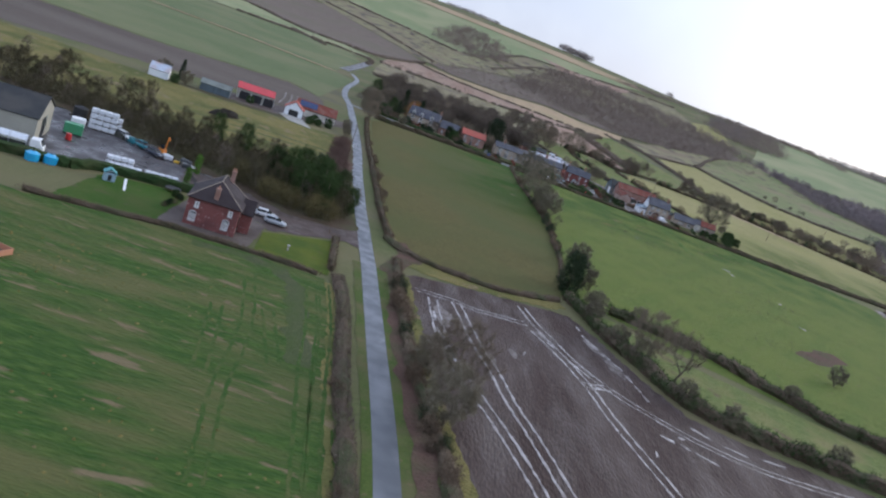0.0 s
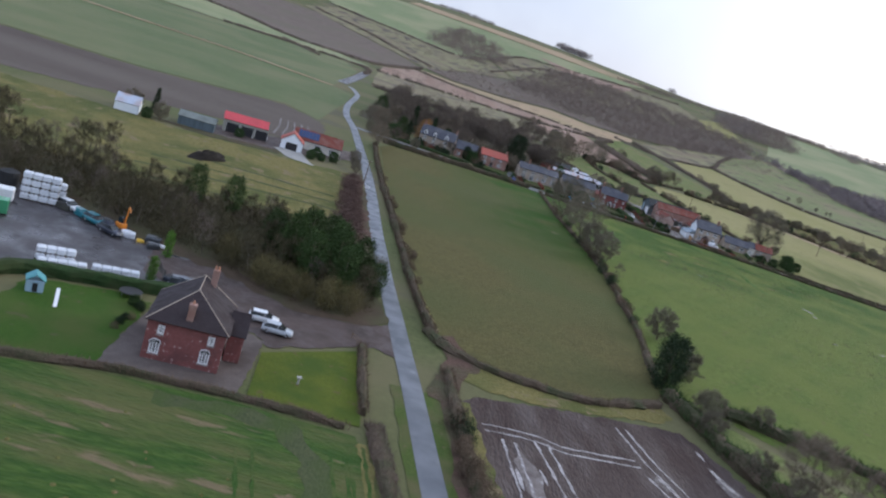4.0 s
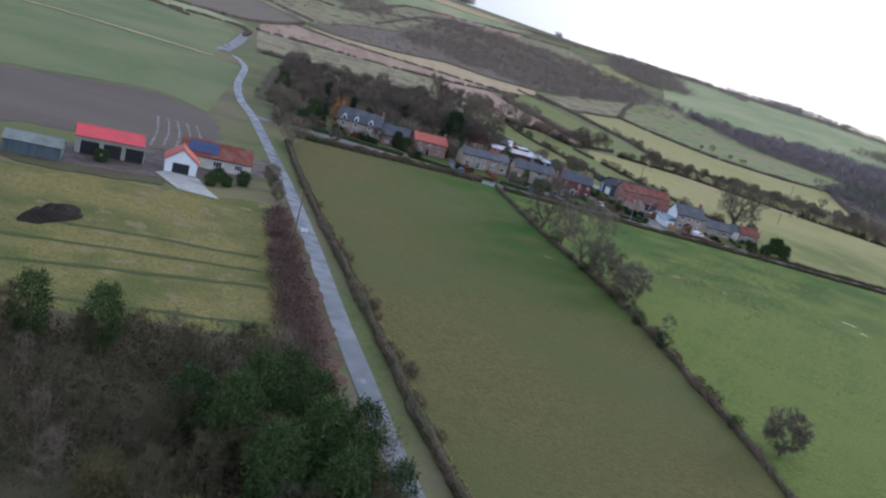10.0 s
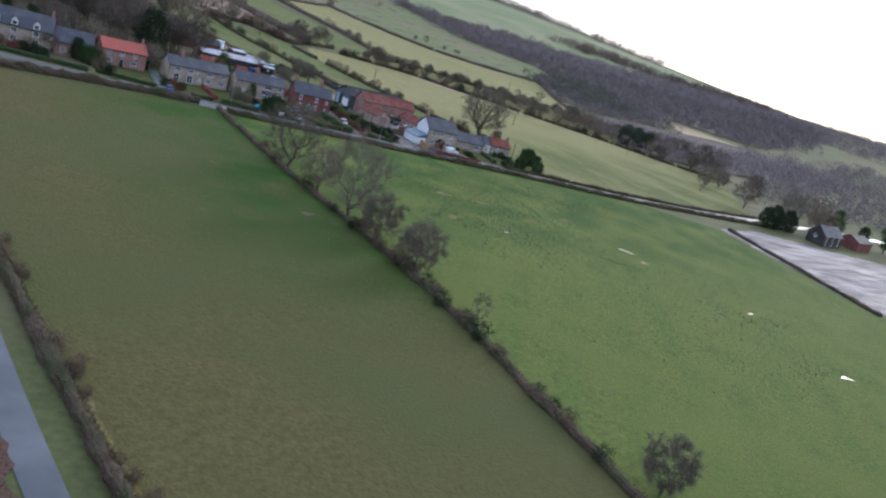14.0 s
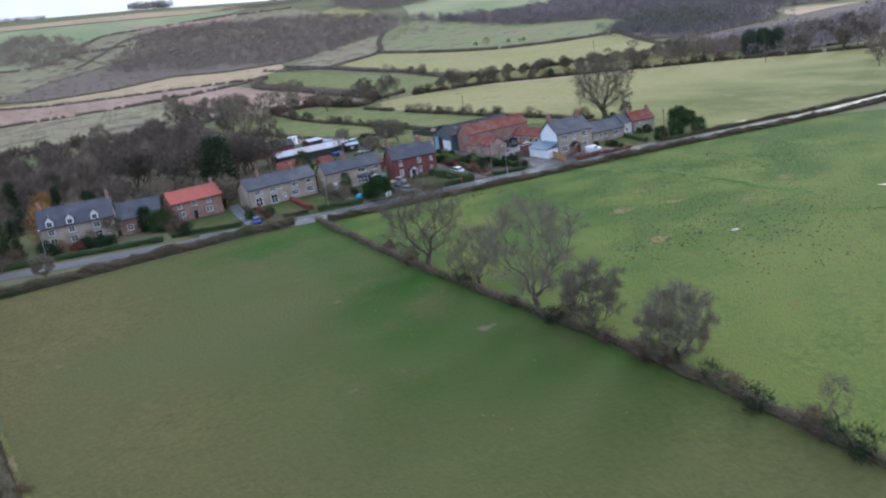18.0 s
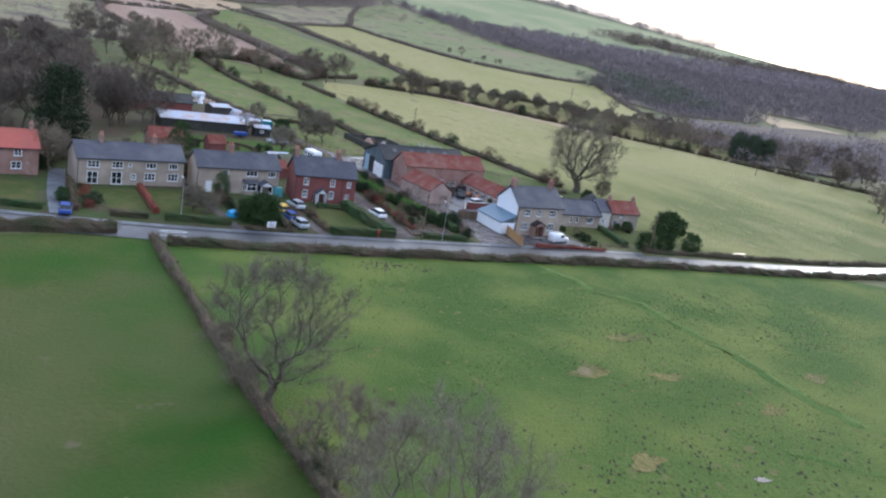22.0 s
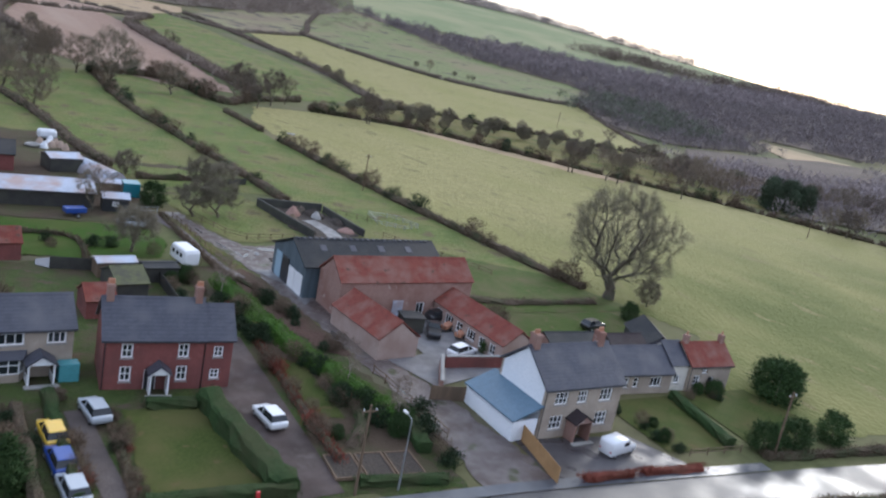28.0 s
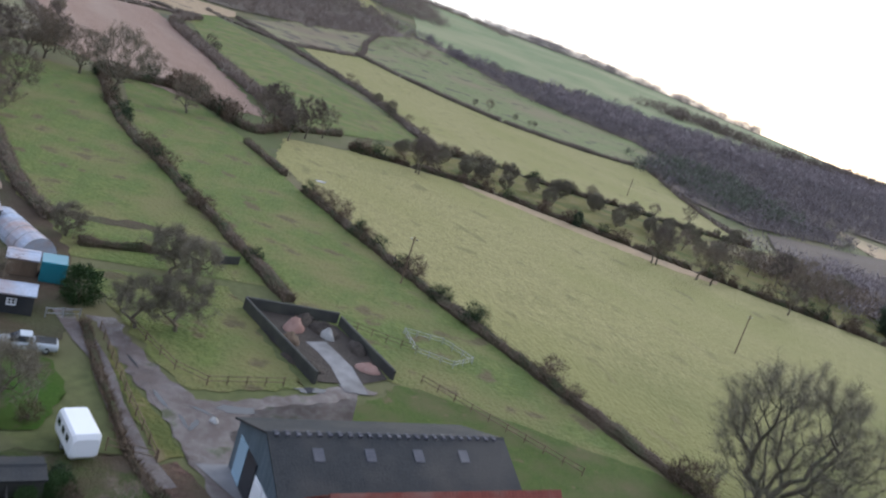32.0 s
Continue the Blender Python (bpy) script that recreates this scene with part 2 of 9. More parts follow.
G = lambda r, g, b: (r, g, b, 1)
M = dict(
    land=surface("land", G(.076, .092, .032), G(.112, .118, .046), 9, .9, G(.145, .125, .065), 40, spots=G(.11, .10, .06), spots_at=.58, spots_size=30, grainy=.45, spec=.18),
    stripe=surface("mown_grass", G(.030, .082, .014), G(.068, .106, .022), 1.3, .5, G(.104, .106, .038), 6, stretch=(.34, 1.2, 1), turn=-12, spots=G(.165, .130, .072), spots_at=.60, spots_size=2.4, bump=1.0, bump_size=.5, grainy=.65, contrast=1.3, bands=(2.4, 78, .4, G(.024, .060, .011), 11), spec=.14),
    stripe_dark=surface("wheel_worn_grass", G(.026, .070, .011), G(.050, .092, .017), .9, .3, G(.085, .10, .03), 3, bump=.8, bump_size=.3, spec=.16),
    # silty water, its colour lightened further to carry the sky's reflection
    silt=surface("silty_water_sky_paled", G(.25, .222, .218), G(.36, .33, .325), 1.2, .2, G(.17, .142, .135), 3, rough=.12, rough2=.5, bump=.05, bump_size=.1),
    olive=surface("olive_grass", G(.090, .080, .032), G(.118, .104, .040), 4, .7, G(.086, .092, .034), 40, spots=G(.135, .12, .075), spots_at=.72, spots_size=5, bump=.6, bump_size=.4, grainy=.5, lush=(G(.030, .078, .010), [(0, -6, 38), (1, 225, 290), (1, 374, 360)]), spec=.08),
    # pasture turns darker northward: the light's direction painted in through lush
    pasture=surface("pasture_grass", G(.094, .128, .027), G(.126, .154, .038), 3, .8, G(.120, .146, .034), 15, spots=G(.128, .122, .048), spots_at=.63, spots_size=1.6, lush=(G(.054, .096, .019), [(1, 262, 325)]), bump=.8, bump_size=.3, grainy=.65, contrast=1.2, bands=(9, 35, .25, G(.062, .114, .023), 5), spec=.1),
    lawn=surface("lawn_grass", G(.033, .078, .010), G(.052, .094, .014), 2.5, .3, G(.066, .088, .020), 7, spots=G(.075, .08, .03), spots_at=.64, spots_size=2, bump=.4, bump_size=.12, grainy=.5, spec=.12),
    lawn_gold=surface("mossy_lawn", G(.070, .096, .010), G(.100, .116, .015), 2.2, .3, G(.052, .082, .011), 6, spots=G(.10, .085, .03), spots_at=.63, spots_size=1.6, bump=.4, bump_size=.12, grainy=.5, spec=.15),
    dry=surface("dry_grass", G(.226, .206, .080), G(.302, .266, .116), 3, .8, G(.23, .215, .078), 30, spots=G(.19, .17, .07), spots_at=.61, spots_size=5, stretch=(1, .5, 1), turn=25, bump=.8, bump_size=.6, grainy=.5, bands=(11, -60, .12, G(.21, .195, .075), 9), lush=(G(.108, .124, .032), [(1, 470, 412)]), spec=.18),
    rough=surface("rough_grass", G(.142, .124, .040), G(.198, .168, .064), 2.2, .6, G(.088, .100, .030), 11, spots=G(.19, .15, .08), spots_at=.60, spots_size=4, bump=.9, bump_size=.5, grainy=.55, spec=.12),
    meadow=surface("meadow_grass", G(.096, .132, .032), G(.146, .168, .050), 2.6, .8, G(.172, .160, .062), 10, spots=G(.12, .10, .05), spots_at=.59, spots_size=5, bump=.8, bump_size=.6, grainy=.55, bands=(6, 20, .3, G(.085, .125, .036)), spec=.18),
    hillmix=surface("hill_grazing", G(.135, .165, .064), G(.188, .198, .090), 12, 2.5, G(.20, .170, .098), 36, spots=G(.105, .092, .062), spots_at=.60, spots_size=14, bump=0, grainy=.5, spec=.15),
    siltsoil=surface("drying_silt", G(.115, .092, .084), G(.175, .148, .138), 1.1, .2, G(.07, .05, .043), 2.5, rough=.5, rough2=.8, bump=.5, bump_size=.2, spots=G(.30, .28, .275), spots_at=.63, spots_size=1.2, spec=.35),
    worn=surface("worn_headland", G(.050, .066, .026), G(.080, .088, .040), 1.2, .25, G(.055, .078, .022), 4, stretch=(1, .4, 1), bump=.7, bump_size=.25, grainy=.5, spec=.15),
    worn_tan=surface("dead_grass_patch", G(.135, .108, .058), G(.195, .152, .088), .9, .2, G(.07, .10, .025), 1.6, bump=.8, bump_size=.25, grainy=.6, spec=.12),
    speckbrick=surface("speckled_red_brick", G(.165, .055, .049), G(.235, .085, .075), .4, .11, G(.13, .05, .046), 2.2, bump=.4, bump_size=.07, spots=G(.40, .29, .26), spots_at=.61, spots_size=.42, contrast=1.4),
    # hill grass with the far haze lightened into its base colours
    hillgreen=surface("haze_paled_hill_grass", G(.172, .205, .095), G(.215, .24, .122), 20, 2, G(.26, .26, .14), 90, bump=0, spec=.18),
    arable=surface("young_corn", G(.095, .124, .050), G(.128, .152, .066), 12, 1.5, G(.15, .155, .075), 60, bands=(7, 62, .3, G(.07, .10, .045), 1.5), bump=.3, bump_size=.5, spec=.18),
    hilldry=surface("hill_dry_grass", G(.33, .235, .14), G(.39, .29, .18), 14, 2, G(.27, .215, .12), 60, spots=G(.2, .15, .1), spots_at=.62, spots_size=14, bump=0, spec=.18),
    # rough hill grass, its colours also raised to carry haze
    hillrough=surface("haze_paled_rough_grass", G(.165, .165, .082), G(.245, .215, .118), 14, 2.5, G(.185, .145, .095), 34, spots=G(.105, .086, .066), spots_at=.55, spots_size=18, bump=0, grainy=.5, spec=.18),
    soil=surface("wet_ploughed_soil", G(.042, .026, .022), G(.062, .041, .035), 1.6, .3, G(.088, .066, .058), 9, rough=.95, rough2=.6, bump=1.0, bump_size=.35, stretch=(1, .25, 1), turn=17, grainy=.6, spots=G(.105, .084, .077), spots_at=.66, spots_size=3, spec=.24),
    pinksoil=surface("ploughed_soil", G(.235, .150, .108), G(.29, .195, .145), 3, .5, G(.31, .225, .17), 30, stretch=(1, .12, 1), turn=12, bump=.6, bump_size=.5, spec=.18),
    darksoil=surface("dark_ploughed_soil", G(.075, .058, .048), G(.10, .078, .065), 3, .5, G(.12, .098, .08), 40, stretch=(.2, 1, 1), turn=20, bump=.5, bump_size=.5, spec=.18),
    palesoil=surface("flooded_pale_soil", G(.13, .105, .10), G(.19, .16, .155), 4, .6, G(.27, .235, .235), 7, stretch=(.25, 1, 1), turn=-20, rough=.85, rough2=.65, spec=.25),
    bracken=surface("dead_bracken", G(.085, .052, .040), G(.13, .080, .060), 1.2, .3, G(.08, .075, .04), 7, bump=.9, bump_size=.5, spec=.12),
    verge=surface("verge_grass", G(.050, .084, .016), G(.078, .102, .024), 1.4, .3, G(.10, .096, .04), 5, spots=G(.12, .10, .05), spots_at=.63, spots_size=1.5, bump=.5, bump_size=.15, grainy=.5, spec=.15),
    lawn_dull=surface("winter_lawn", G(.044, .066, .016), G(.070, .084, .022), 2.0, .3, G(.088, .086, .030), 5, spots=G(.10, .085, .035), spots_at=.62, spots_size=1.6, bump=.4, bump_size=.12, grainy=.5, spec=.1),
    gardenmix=surface("winter_garden_grass", G(.036, .062, .016), G(.070, .088, .026), 1.6, .25, G(.075, .056, .036), 3.5, spots=G(.085, .066, .045), spots_at=.6, spots_size=2.2, bump=.7, bump_size=.25, grainy=.5, spec=.15),
    litter=surface("leaf_litter", G(.06, .042, .028), G(.095, .068, .045), 1.5, .2, G(.075, .075, .035), 8, bump=.8, bump_size=.3, spec=.18),
    heather=surface("dark_heather", G(.120, .092, .074), G(.172, .136, .108), 12, 2, G(.135, .114, .082), 50, bump=0, spec=.15),
    asphalt=surface("wet_asphalt", G(.054, .060, .071), G(.080, .086, .097), 1.2, .06, G(.115, .121, .134), 6, rough=.28, rough2=.5, bump=.12, bump_size=.03, spots=G(.15, .155, .165), spots_at=.66, spots_size=4),
    asphalt_wet=surface("very_wet_asphalt", G(.050, .050, .054), G(.075, .074, .076), 7, .06, G(.095, .091, .090), 12, rough=.36, rough2=.52, spec=.40, bump=.02, bump_size=.03),
    yard=surface("wet_concrete_yard", G(.046, .040, .041), G(.068, .061, .062), 3, .1, G(.098, .090, .093), 9, rough=.26, rough2=.75, bump=.10, bump_size=.05, spots=G(.038, .032, .031), spots_at=.6, spots_size=3.5, spec=.5),
    gravel=surface("wet_gravel", G(.074, .053, .046), G(.104, .078, .070), .8, .08, G(.060, .044, .038), 5, rough=.6, rough2=.9, bump=.5, bump_size=.08, spec=.25, spots=G(.095, .076, .068), spots_at=.62, spots_size=2.5),
    apron=surface("pale_wet_concrete", G(.15, .145, .146), G(.20, .194, .196), 1.5, .1, G(.12, .113, .112), 4, rough=.4, rough2=.7, bump=.1, bump_size=.05),
    mud=surface("muddy_track", G(.070, .050, .043), G(.112, .086, .075), 1.2, .12, G(.150, .125, .115), 3, rough=.32, rough2=.80, bump=.6, bump_size=.15, spots=G(.06, .062, .028), spots_at=.62, spots_size=3, spec=.5),
    paving=surface("stone_paving", G(.095, .076, .068), G(.14, .115, .102), 1.1, .2, G(.078, .062, .055), 4, bump=.3, bump_size=.2, spec=.25),
    water=plain("standing_water", G(.06, .06, .062), .03),
    brick=surface("red_brick", G(.17, .053, .045), G(.235, .078, .066), .5, .11, G(.14, .052, .046), 3, bump=.3, bump_size=.06, spots=G(.28, .15, .125), spots_at=.66, spots_size=.5),
    oldbrick=surface("weathered_brick", G(.28, .165, .13), G(.36, .23, .185), .6, .1, G(.24, .125, .095), 2.5, bump=.4, bump_size=.07, spots=G(.42, .33, .28), spots_at=.64, spots_size=1.2, bands=(.16, 90, .25, G(.22, .13, .105), .5)),
    stone=surface("sandstone_wall", G(.36, .29, .225), G(.46, .385, .31), .45, .1, G(.30, .245, .195), 3, bump=.5, bump_size=.12),
    render=surface("white_render", G(.80, .83, .86), G(.86, .88, .90), 2, .2, G(.76, .79, .82), 3, rough=.7, bump=.05),
    cream=surface("cream_render", G(.62, .58, .50), G(.7, .66, .58), 2, .2, G(.55, .52, .46), 3, rough=.7, bump=.05),
    slate=surface("slate_roof", G(.050, .051, .066), G(.076, .078, .097), .5, .15, G(.098, .096, .106), 3.5, rough=.42, rough2=.6, bump=.35, bump_size=.12, bands=(.3, 90, .35, G(.038, .039, .050), .6), spec=.34),
    slate_brown=surface("brown_tile_roof", G(.034, .025, .026), G(.052, .039, .040), .5, .15, G(.045, .036, .038), 3.5, rough=.6, rough2=.75, bump=.35, bump_size=.12, bands=(.3, 90, .3, G(.022, .017, .018), .6), spec=.15),
    redtile=surface("clay_pantiles", G(.150, .040, .030), G(.235, .068, .048), .7, .18, G(.21, .105, .082), 2.0, rough=.85, bump=.5, bump_size=.18, spots=G(.11, .06, .045), spots_at=.63, spots_size=.9, bands=(.32, 0, .4, G(.115, .040, .030), .8), spec=.2),
    newtile=surface("orange_pantiles", G(.36, .085, .06), G(.43, .115, .085), .6, .18, G(.31, .095, .07), 3, rough=.7, bump=.4, bump_size=.18, bands=(.32, 0, .3, G(.25, .06, .045), .8), spec=.3),
    redmetal=surface("red_sheet_roof", G(.52, .045, .055), G(.6, .06, .07), 1.2, .3, G(.45, .05, .055), 4, rough=.45, bump=.15, bump_size=.2),
    greysheet=surface("grey_fibre_cement", G(.022, .024, .025), G(.034, .036, .038), .8, .2, G(.050, .047, .044), 4, rough=.65, bump=.3, bump_size=.15, bands=(.3, 0, .35, G(.022, .024, .027), .5), spec=.25),
    barnblue=surface("blue_grey_cladding", G(.085, .115, .135), G(.12, .155, .175), .5, .2, G(.07, .095, .11), 3, stretch=(6, 6, .4), rough=.6, bump=.3, bump_size=.1),
    tin=surface("pale_corrugated_sheet", G(.36, .40, .48), G(.48, .52, .60), .8, .2, G(.40, .30, .27), 3, rough=.4, rough2=.6, bump=.3, bump_size=.12, metal=.2),
    beige=surface("beige_cladding", G(.32, .31, .255), G(.38, .37, .31), 1, .2, G(.3, .29, .24), 4, rough=.6, bump=.1),
    wood=surface("weathered_timber", G(.13, .085, .05), G(.19, .13, .085), .4, .08, G(.10, .07, .045), 2, stretch=(1, 1, .2), bump=.4, bump_size=.05),
    newwood=surface("golden_timber", G(.34, .19, .075), G(.42, .25, .11), .4, .08, G(.3, .17, .07), 2, bump=.3, bump_size=.05),
    darkwood=surface("tarred_timber", G(.028, .026, .024), G(.045, .042, .038), .5, .1, G(.06, .06, .045), 2.5, rough=.75, bump=.5, bump_size=.08),
    bark=surface("bark", G(.112, .088, .060), G(.168, .134, .096), .4, .08, G(.085, .09, .05), 1.5, bump=.7, bump_size=.06, vary=.25),
    palebark=surface("pale_bark", G(.24, .20, .175), G(.33, .275, .24), .4, .08, bump=.4, bump_size=.05),
    twig=leafy("winter_twigs", G(.138, .108, .076), G(.235, .188, .138)),
    brushwood=leafy("undergrowth_stems", G(.048, .042, .022), G(.112, .096, .050)),
    twig_olive=leafy("mossy_twigs", G(.124, .106, .072), G(.218, .190, .138)),
    twig_red=leafy("purple_brown_twigs", G(.130, .098, .074), G(.222, .172, .134)),
    # far wood: air haze is put into the twig colour, paler than near twigs
    twig_far=leafy("haze_paled_far_wood", G(.200, .168, .158), G(.345, .292, .272)),
    wood_mid=leafy("hillside_wood_twigs", G(.140, .108, .086), G(.260, .205, .168)),
    brush_red=leafy("reddish_brush", G(.086, .055, .045), G(.165, .106, .086)),
    # hill and scarp woods, likewise lightened in colour to stand for distance haze
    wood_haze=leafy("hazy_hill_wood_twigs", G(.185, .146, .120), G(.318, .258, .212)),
    wood_far=leafy("haze_paled_scarp_twigs", G(.168, .142, .140), G(.288, .244, .238)),
    wood_green=leafy("plantation_needles", G(.078, .088, .062), G(.150, .156, .112)),
    wood_dark=leafy("dense_wood_twigs", G(.080, .064, .050), G(.170, .135, .108)),
    # dark brown that puts the shade deep in a hedge into its core
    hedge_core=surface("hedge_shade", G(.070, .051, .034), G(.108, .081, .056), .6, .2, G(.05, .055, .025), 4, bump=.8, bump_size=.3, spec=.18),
    hedge_rustleaf=surface("copper_hedge_mass", G(.15, .042, .030), G(.22, .066, .044), .5, .12, G(.12, .045, .03), 3, bump=1.0, bump_size=.12, spec=.15),
    palebrick=surface("pale_pink_brick", G(.36, .26, .215), G(.45, .345, .295), .6, .1, G(.32, .22, .18), 2.5, bump=.4, bump_size=.07, bands=(.16, 90, .2, G(.30, .21, .17), .5)),
    hedge_leaf=surface("clipped_hedge_leaves", G(.018, .038, .013), G(.040, .070, .022), .5, .12, G(.05, .06, .025), 3, bump=1.0, bump_size=.12, spec=.15),
    hedge_twig=leafy("hedge_twigs", G(.085, .061, .040), G(.185, .134, .092)),
    hedge_green=leafy("evergreen_hedge_leaves", G(.022, .045, .014), G(.055, .095, .028)),
    hedge_lime=leafy("fresh_hedge_leaves", G(.050, .120, .016), G(.130, .240, .038)),
    hedge_limeleaf=surface("fresh_hedge_mass", G(.032, .078, .012), G(.062, .128, .022), .5, .12, G(.05, .07, .02), 3, bump=1.0, bump_size=.12, spec=.12),
    hedge_rust=leafy("copper_hedge_leaves", G(.14, .035, .024), G(.24, .07, .045)),
    pine=leafy("pine_needles", G(.020, .042, .011), G(.056, .088, .024)),
    # evergreen needles lightened, with the distance haze painted into the colour
    pine_far=leafy("haze_paled_conifer_needles", G(.034, .050, .028), G(.075, .098, .056)),
    ivy=leafy("dark_evergreen_leaves", G(.014, .026, .012), G(.036, .058, .024)),
    autumn=leafy("dry_russet_leaves", G(.20, .10, .035), G(.32, .17, .06)),
    withy=leafy("yellow_stems", G(.085, .072, .028), G(.15, .125, .05)),
    white=plain("white_paint", G(.78, .78, .78), .45),
    frame=plain("white_window_frame", G(.80, .80, .79), .4),
    glass=plain("window_glass", G(.02, .023, .026), .05),
    doorpaint=plain("black_door_paint", G(.02, .02, .024), .35),
    black=plain("black_rubber", G(.018, .018, .018), .7),
    steel=plain("galvanised_steel", G(.42, .43, .45), .4, .7),
    chrome=plain("polished_steel", G(.62, .63, .64), .25, .9),
    concrete=surface("concrete", G(.30, .29, .27), G(.37, .36, .34), .8, .1, G(.25, .24, .22), 3, bump=.2, bump_size=.05),
    pot=plain("terracotta_pot", G(.42, .2, .12), .7),
)


# ---- land form ----
XS = [-4500, -3600, -2800, -2200, -1750, -1400, -1100, -880, -700, -560, -460] + list(range(-400, 620, 20)) + list(range(620, 1640, 60)) + [1760, 2000, 2300, 2700, 3200, 3800, 4500]
YS = [-1500, -900, -600, -420, -300] + list(range(-240, 740, 20)) + list(range(740, 2560, 52)) + [2650, 2850, 3150, 3600, 4500]
ALONG = [(-400, -3.5), (0, -2.0), (160, -1.2), (180, -.6), (260, 2.4), (380, 4.8), (520, 7.3), (720, 11.0), (1200, 14), (9000, 14)]
CREST = [(-60, 180, 2500), (-20, 176, 2250), (0, 170, 2000), (8, 150, 1820), (18, 125, 1700), (26, 115, 1650), (30, 110, 1640), (36, 103, 1620), (42, 88, 1600), (48, 72, 1600), (52, 62, 1600), (56, 55, 1600), (64, 50, 1600), (80, 30, 1600)]


def along(k, rows, i):
    return float(np.interp(k, [r[0] for r in rows], [r[i] for r in rows]))


def rise(x, y):
    """A plain that climbs gently to the village, and an escarpment that curves round it and dies away to the east."""
    base = along(y, ALONG, 1) - 0.008 * max(-400, min(400, x))
    th, r = math.degrees(math.atan2(x - 20, y - 250)), math.hypot(x - 20, y - 250)
    if abs(th) > 100:
        return base
    hc, rc = along(th, CREST, 1), along(th, CREST, 2)
    u = min(1, (r / rc - 0.34) / 0.66)
    if u <= 0:
        return base
    s = u * u * (3 - 2 * u) * .75 + .25 * u
    return base + (hc - base) * s * (1 if abs(th) < 80 else (100 - abs(th)) / 20)


ZS = [[rise(x, y) for y in YS] for x in XS]


def gz(x, y):
    """Height of the ground sheet."""
    i = min(max(int(np.searchsorted(XS, x)) - 1, 0), len(XS) - 2)
    j = min(max(int(np.searchsorted(YS, y)) - 1, 0), len(YS) - 2)
    u, v = (x - XS[i]) / (XS[i + 1] - XS[i]), (y - YS[j]) / (YS[j + 1] - YS[j])
    a, b, c, d = ZS[i][j], ZS[i + 1][j], ZS[i + 1][j + 1], ZS[i][j + 1]
    return a + (b - a) * u + (c - b) * v if u >= v else a + (c - d) * u + (d - a) * v


def mesh_of(name, verts, faces, mats, index=None, smooth=False):
    me = bpy.data.meshes.new(name)
    me.from_pydata(verts if isinstance(verts, list) else verts.tolist(), [], faces if isinstance(faces, list) else faces.tolist())
    for m in mats:
        me.materials.append(M[m])
    if index is not None:
        me.polygons.foreach_set("material_index", np.asarray(index, dtype=np.int32))
    if smooth:
        me.polygons.foreach_set("use_smooth", np.ones(len(me.polygons), dtype=bool))
    me.update()
    return me


nv = len(YS)
gfaces = []
for i in range(len(XS) - 1):
    for j in range(nv - 1):
        a, b, c, d = i * nv + j, (i + 1) * nv + j, (i + 1) * nv + j + 1, i * nv + j + 1
        gfaces += [(a, b, c), (a, c, d)]
ground = new("ground", mesh_of("ground", [(x, y, ZS[i][j]) for i, x in enumerate(XS) for j, y in enumerate(YS)], gfaces, ["land"], smooth=True))
tagged(ground, "rolling winter farmland of green and brown fields", "ground", kind="structure")


def drape(name, pts, mat, label, category="field", lift=0.06, kind="structure", wave=0.0):
    """A patch of ground cover that follows the ground sheet."""
    bm = bmesh.new()
    if wave:
        g, line = random.Random(len(name) * 31 + len(pts)), []
        for p, q in zip(pts, pts[1:] + pts[:1]):
            p, q = Vector(p), Vector(q)
            n = max(1, min(60, int((q - p).length / max(.9, wave * 2))))
            side = Vector((p.y - q.y, q.x - p.x)).normalized()
            line += [tuple(p.lerp(q, i / n) + side * (g.uniform(-wave, wave) if i else 0)) for i in range(n)]
        pts = line
    f = bm.faces.new([bm.verts.new((x, y, 0)) for x, y in pts])
    bmesh.ops.triangulate(bm, faces=[f])
    x0, x1, y0, y1 = min(p[0] for p in pts), max(p[0] for p in pts), min(p[1] for p in pts), max(p[1] for p in pts)
    for k, ks, lo, hi in ((0, XS, x0, x1), (1, YS, y0, y1)):
        for g in ks:
            if lo < g < hi:
                bmesh.ops.bisect_plane(bm, geom=bm.verts[:] + bm.edges[:] + bm.faces[:], plane_co=(g, g, 0), plane_no=(1, 0, 0) if k == 0 else (0, 1, 0))
    for v in bm.verts:
        v.co.z = gz(v.co.x, v.co.y) + lift
    bmesh.ops.recalc_face_normals(bm, faces=bm.faces)
    if sum(f.normal.z for f in bm.faces) < 0:
        bmesh.ops.reverse_faces(bm, faces=bm.faces)
    me = bpy.data.meshes.new(name)
    bm.to_mesh(me)
    bm.free()
    me.materials.append(M[mat])
    return tagged(new(name, me), label, category, kind=kind)


def smooth_line(pts, step):
    """Points at even steps along a rounded line through pts."""
    P = [Vector(p) for p in pts]
    out = []
    for i in range(len(P) - 1):
        p0, p1, p2, p3 = P[max(i - 1, 0)], P[i], P[i + 1], P[min(i + 2, len(P) - 1)]
        n = max(1, int((p2 - p1).length / step))
        for k in range(n):
            t = k / n
            out.append(0.5 * ((2 * p1) + (p2 - p0) * t + (2 * p0 - 5 * p1 + 4 * p2 - p3) * t * t + (3 * p1 - p0 - 3 * p2 + p3) * t ** 3))
    return out + [P[-1]]


def sides(line):
    """Each point of a line with its unit normal to the right."""
    out = []
    for i, p in enumerate(line):
        d = line[min(i + 1, len(line) - 1)] - line[max(i - 1, 0)]
        d = d.normalized() if d.length else Vector((1, 0))
        out.append((p, Vector((d.y, -d.x))))
    return out


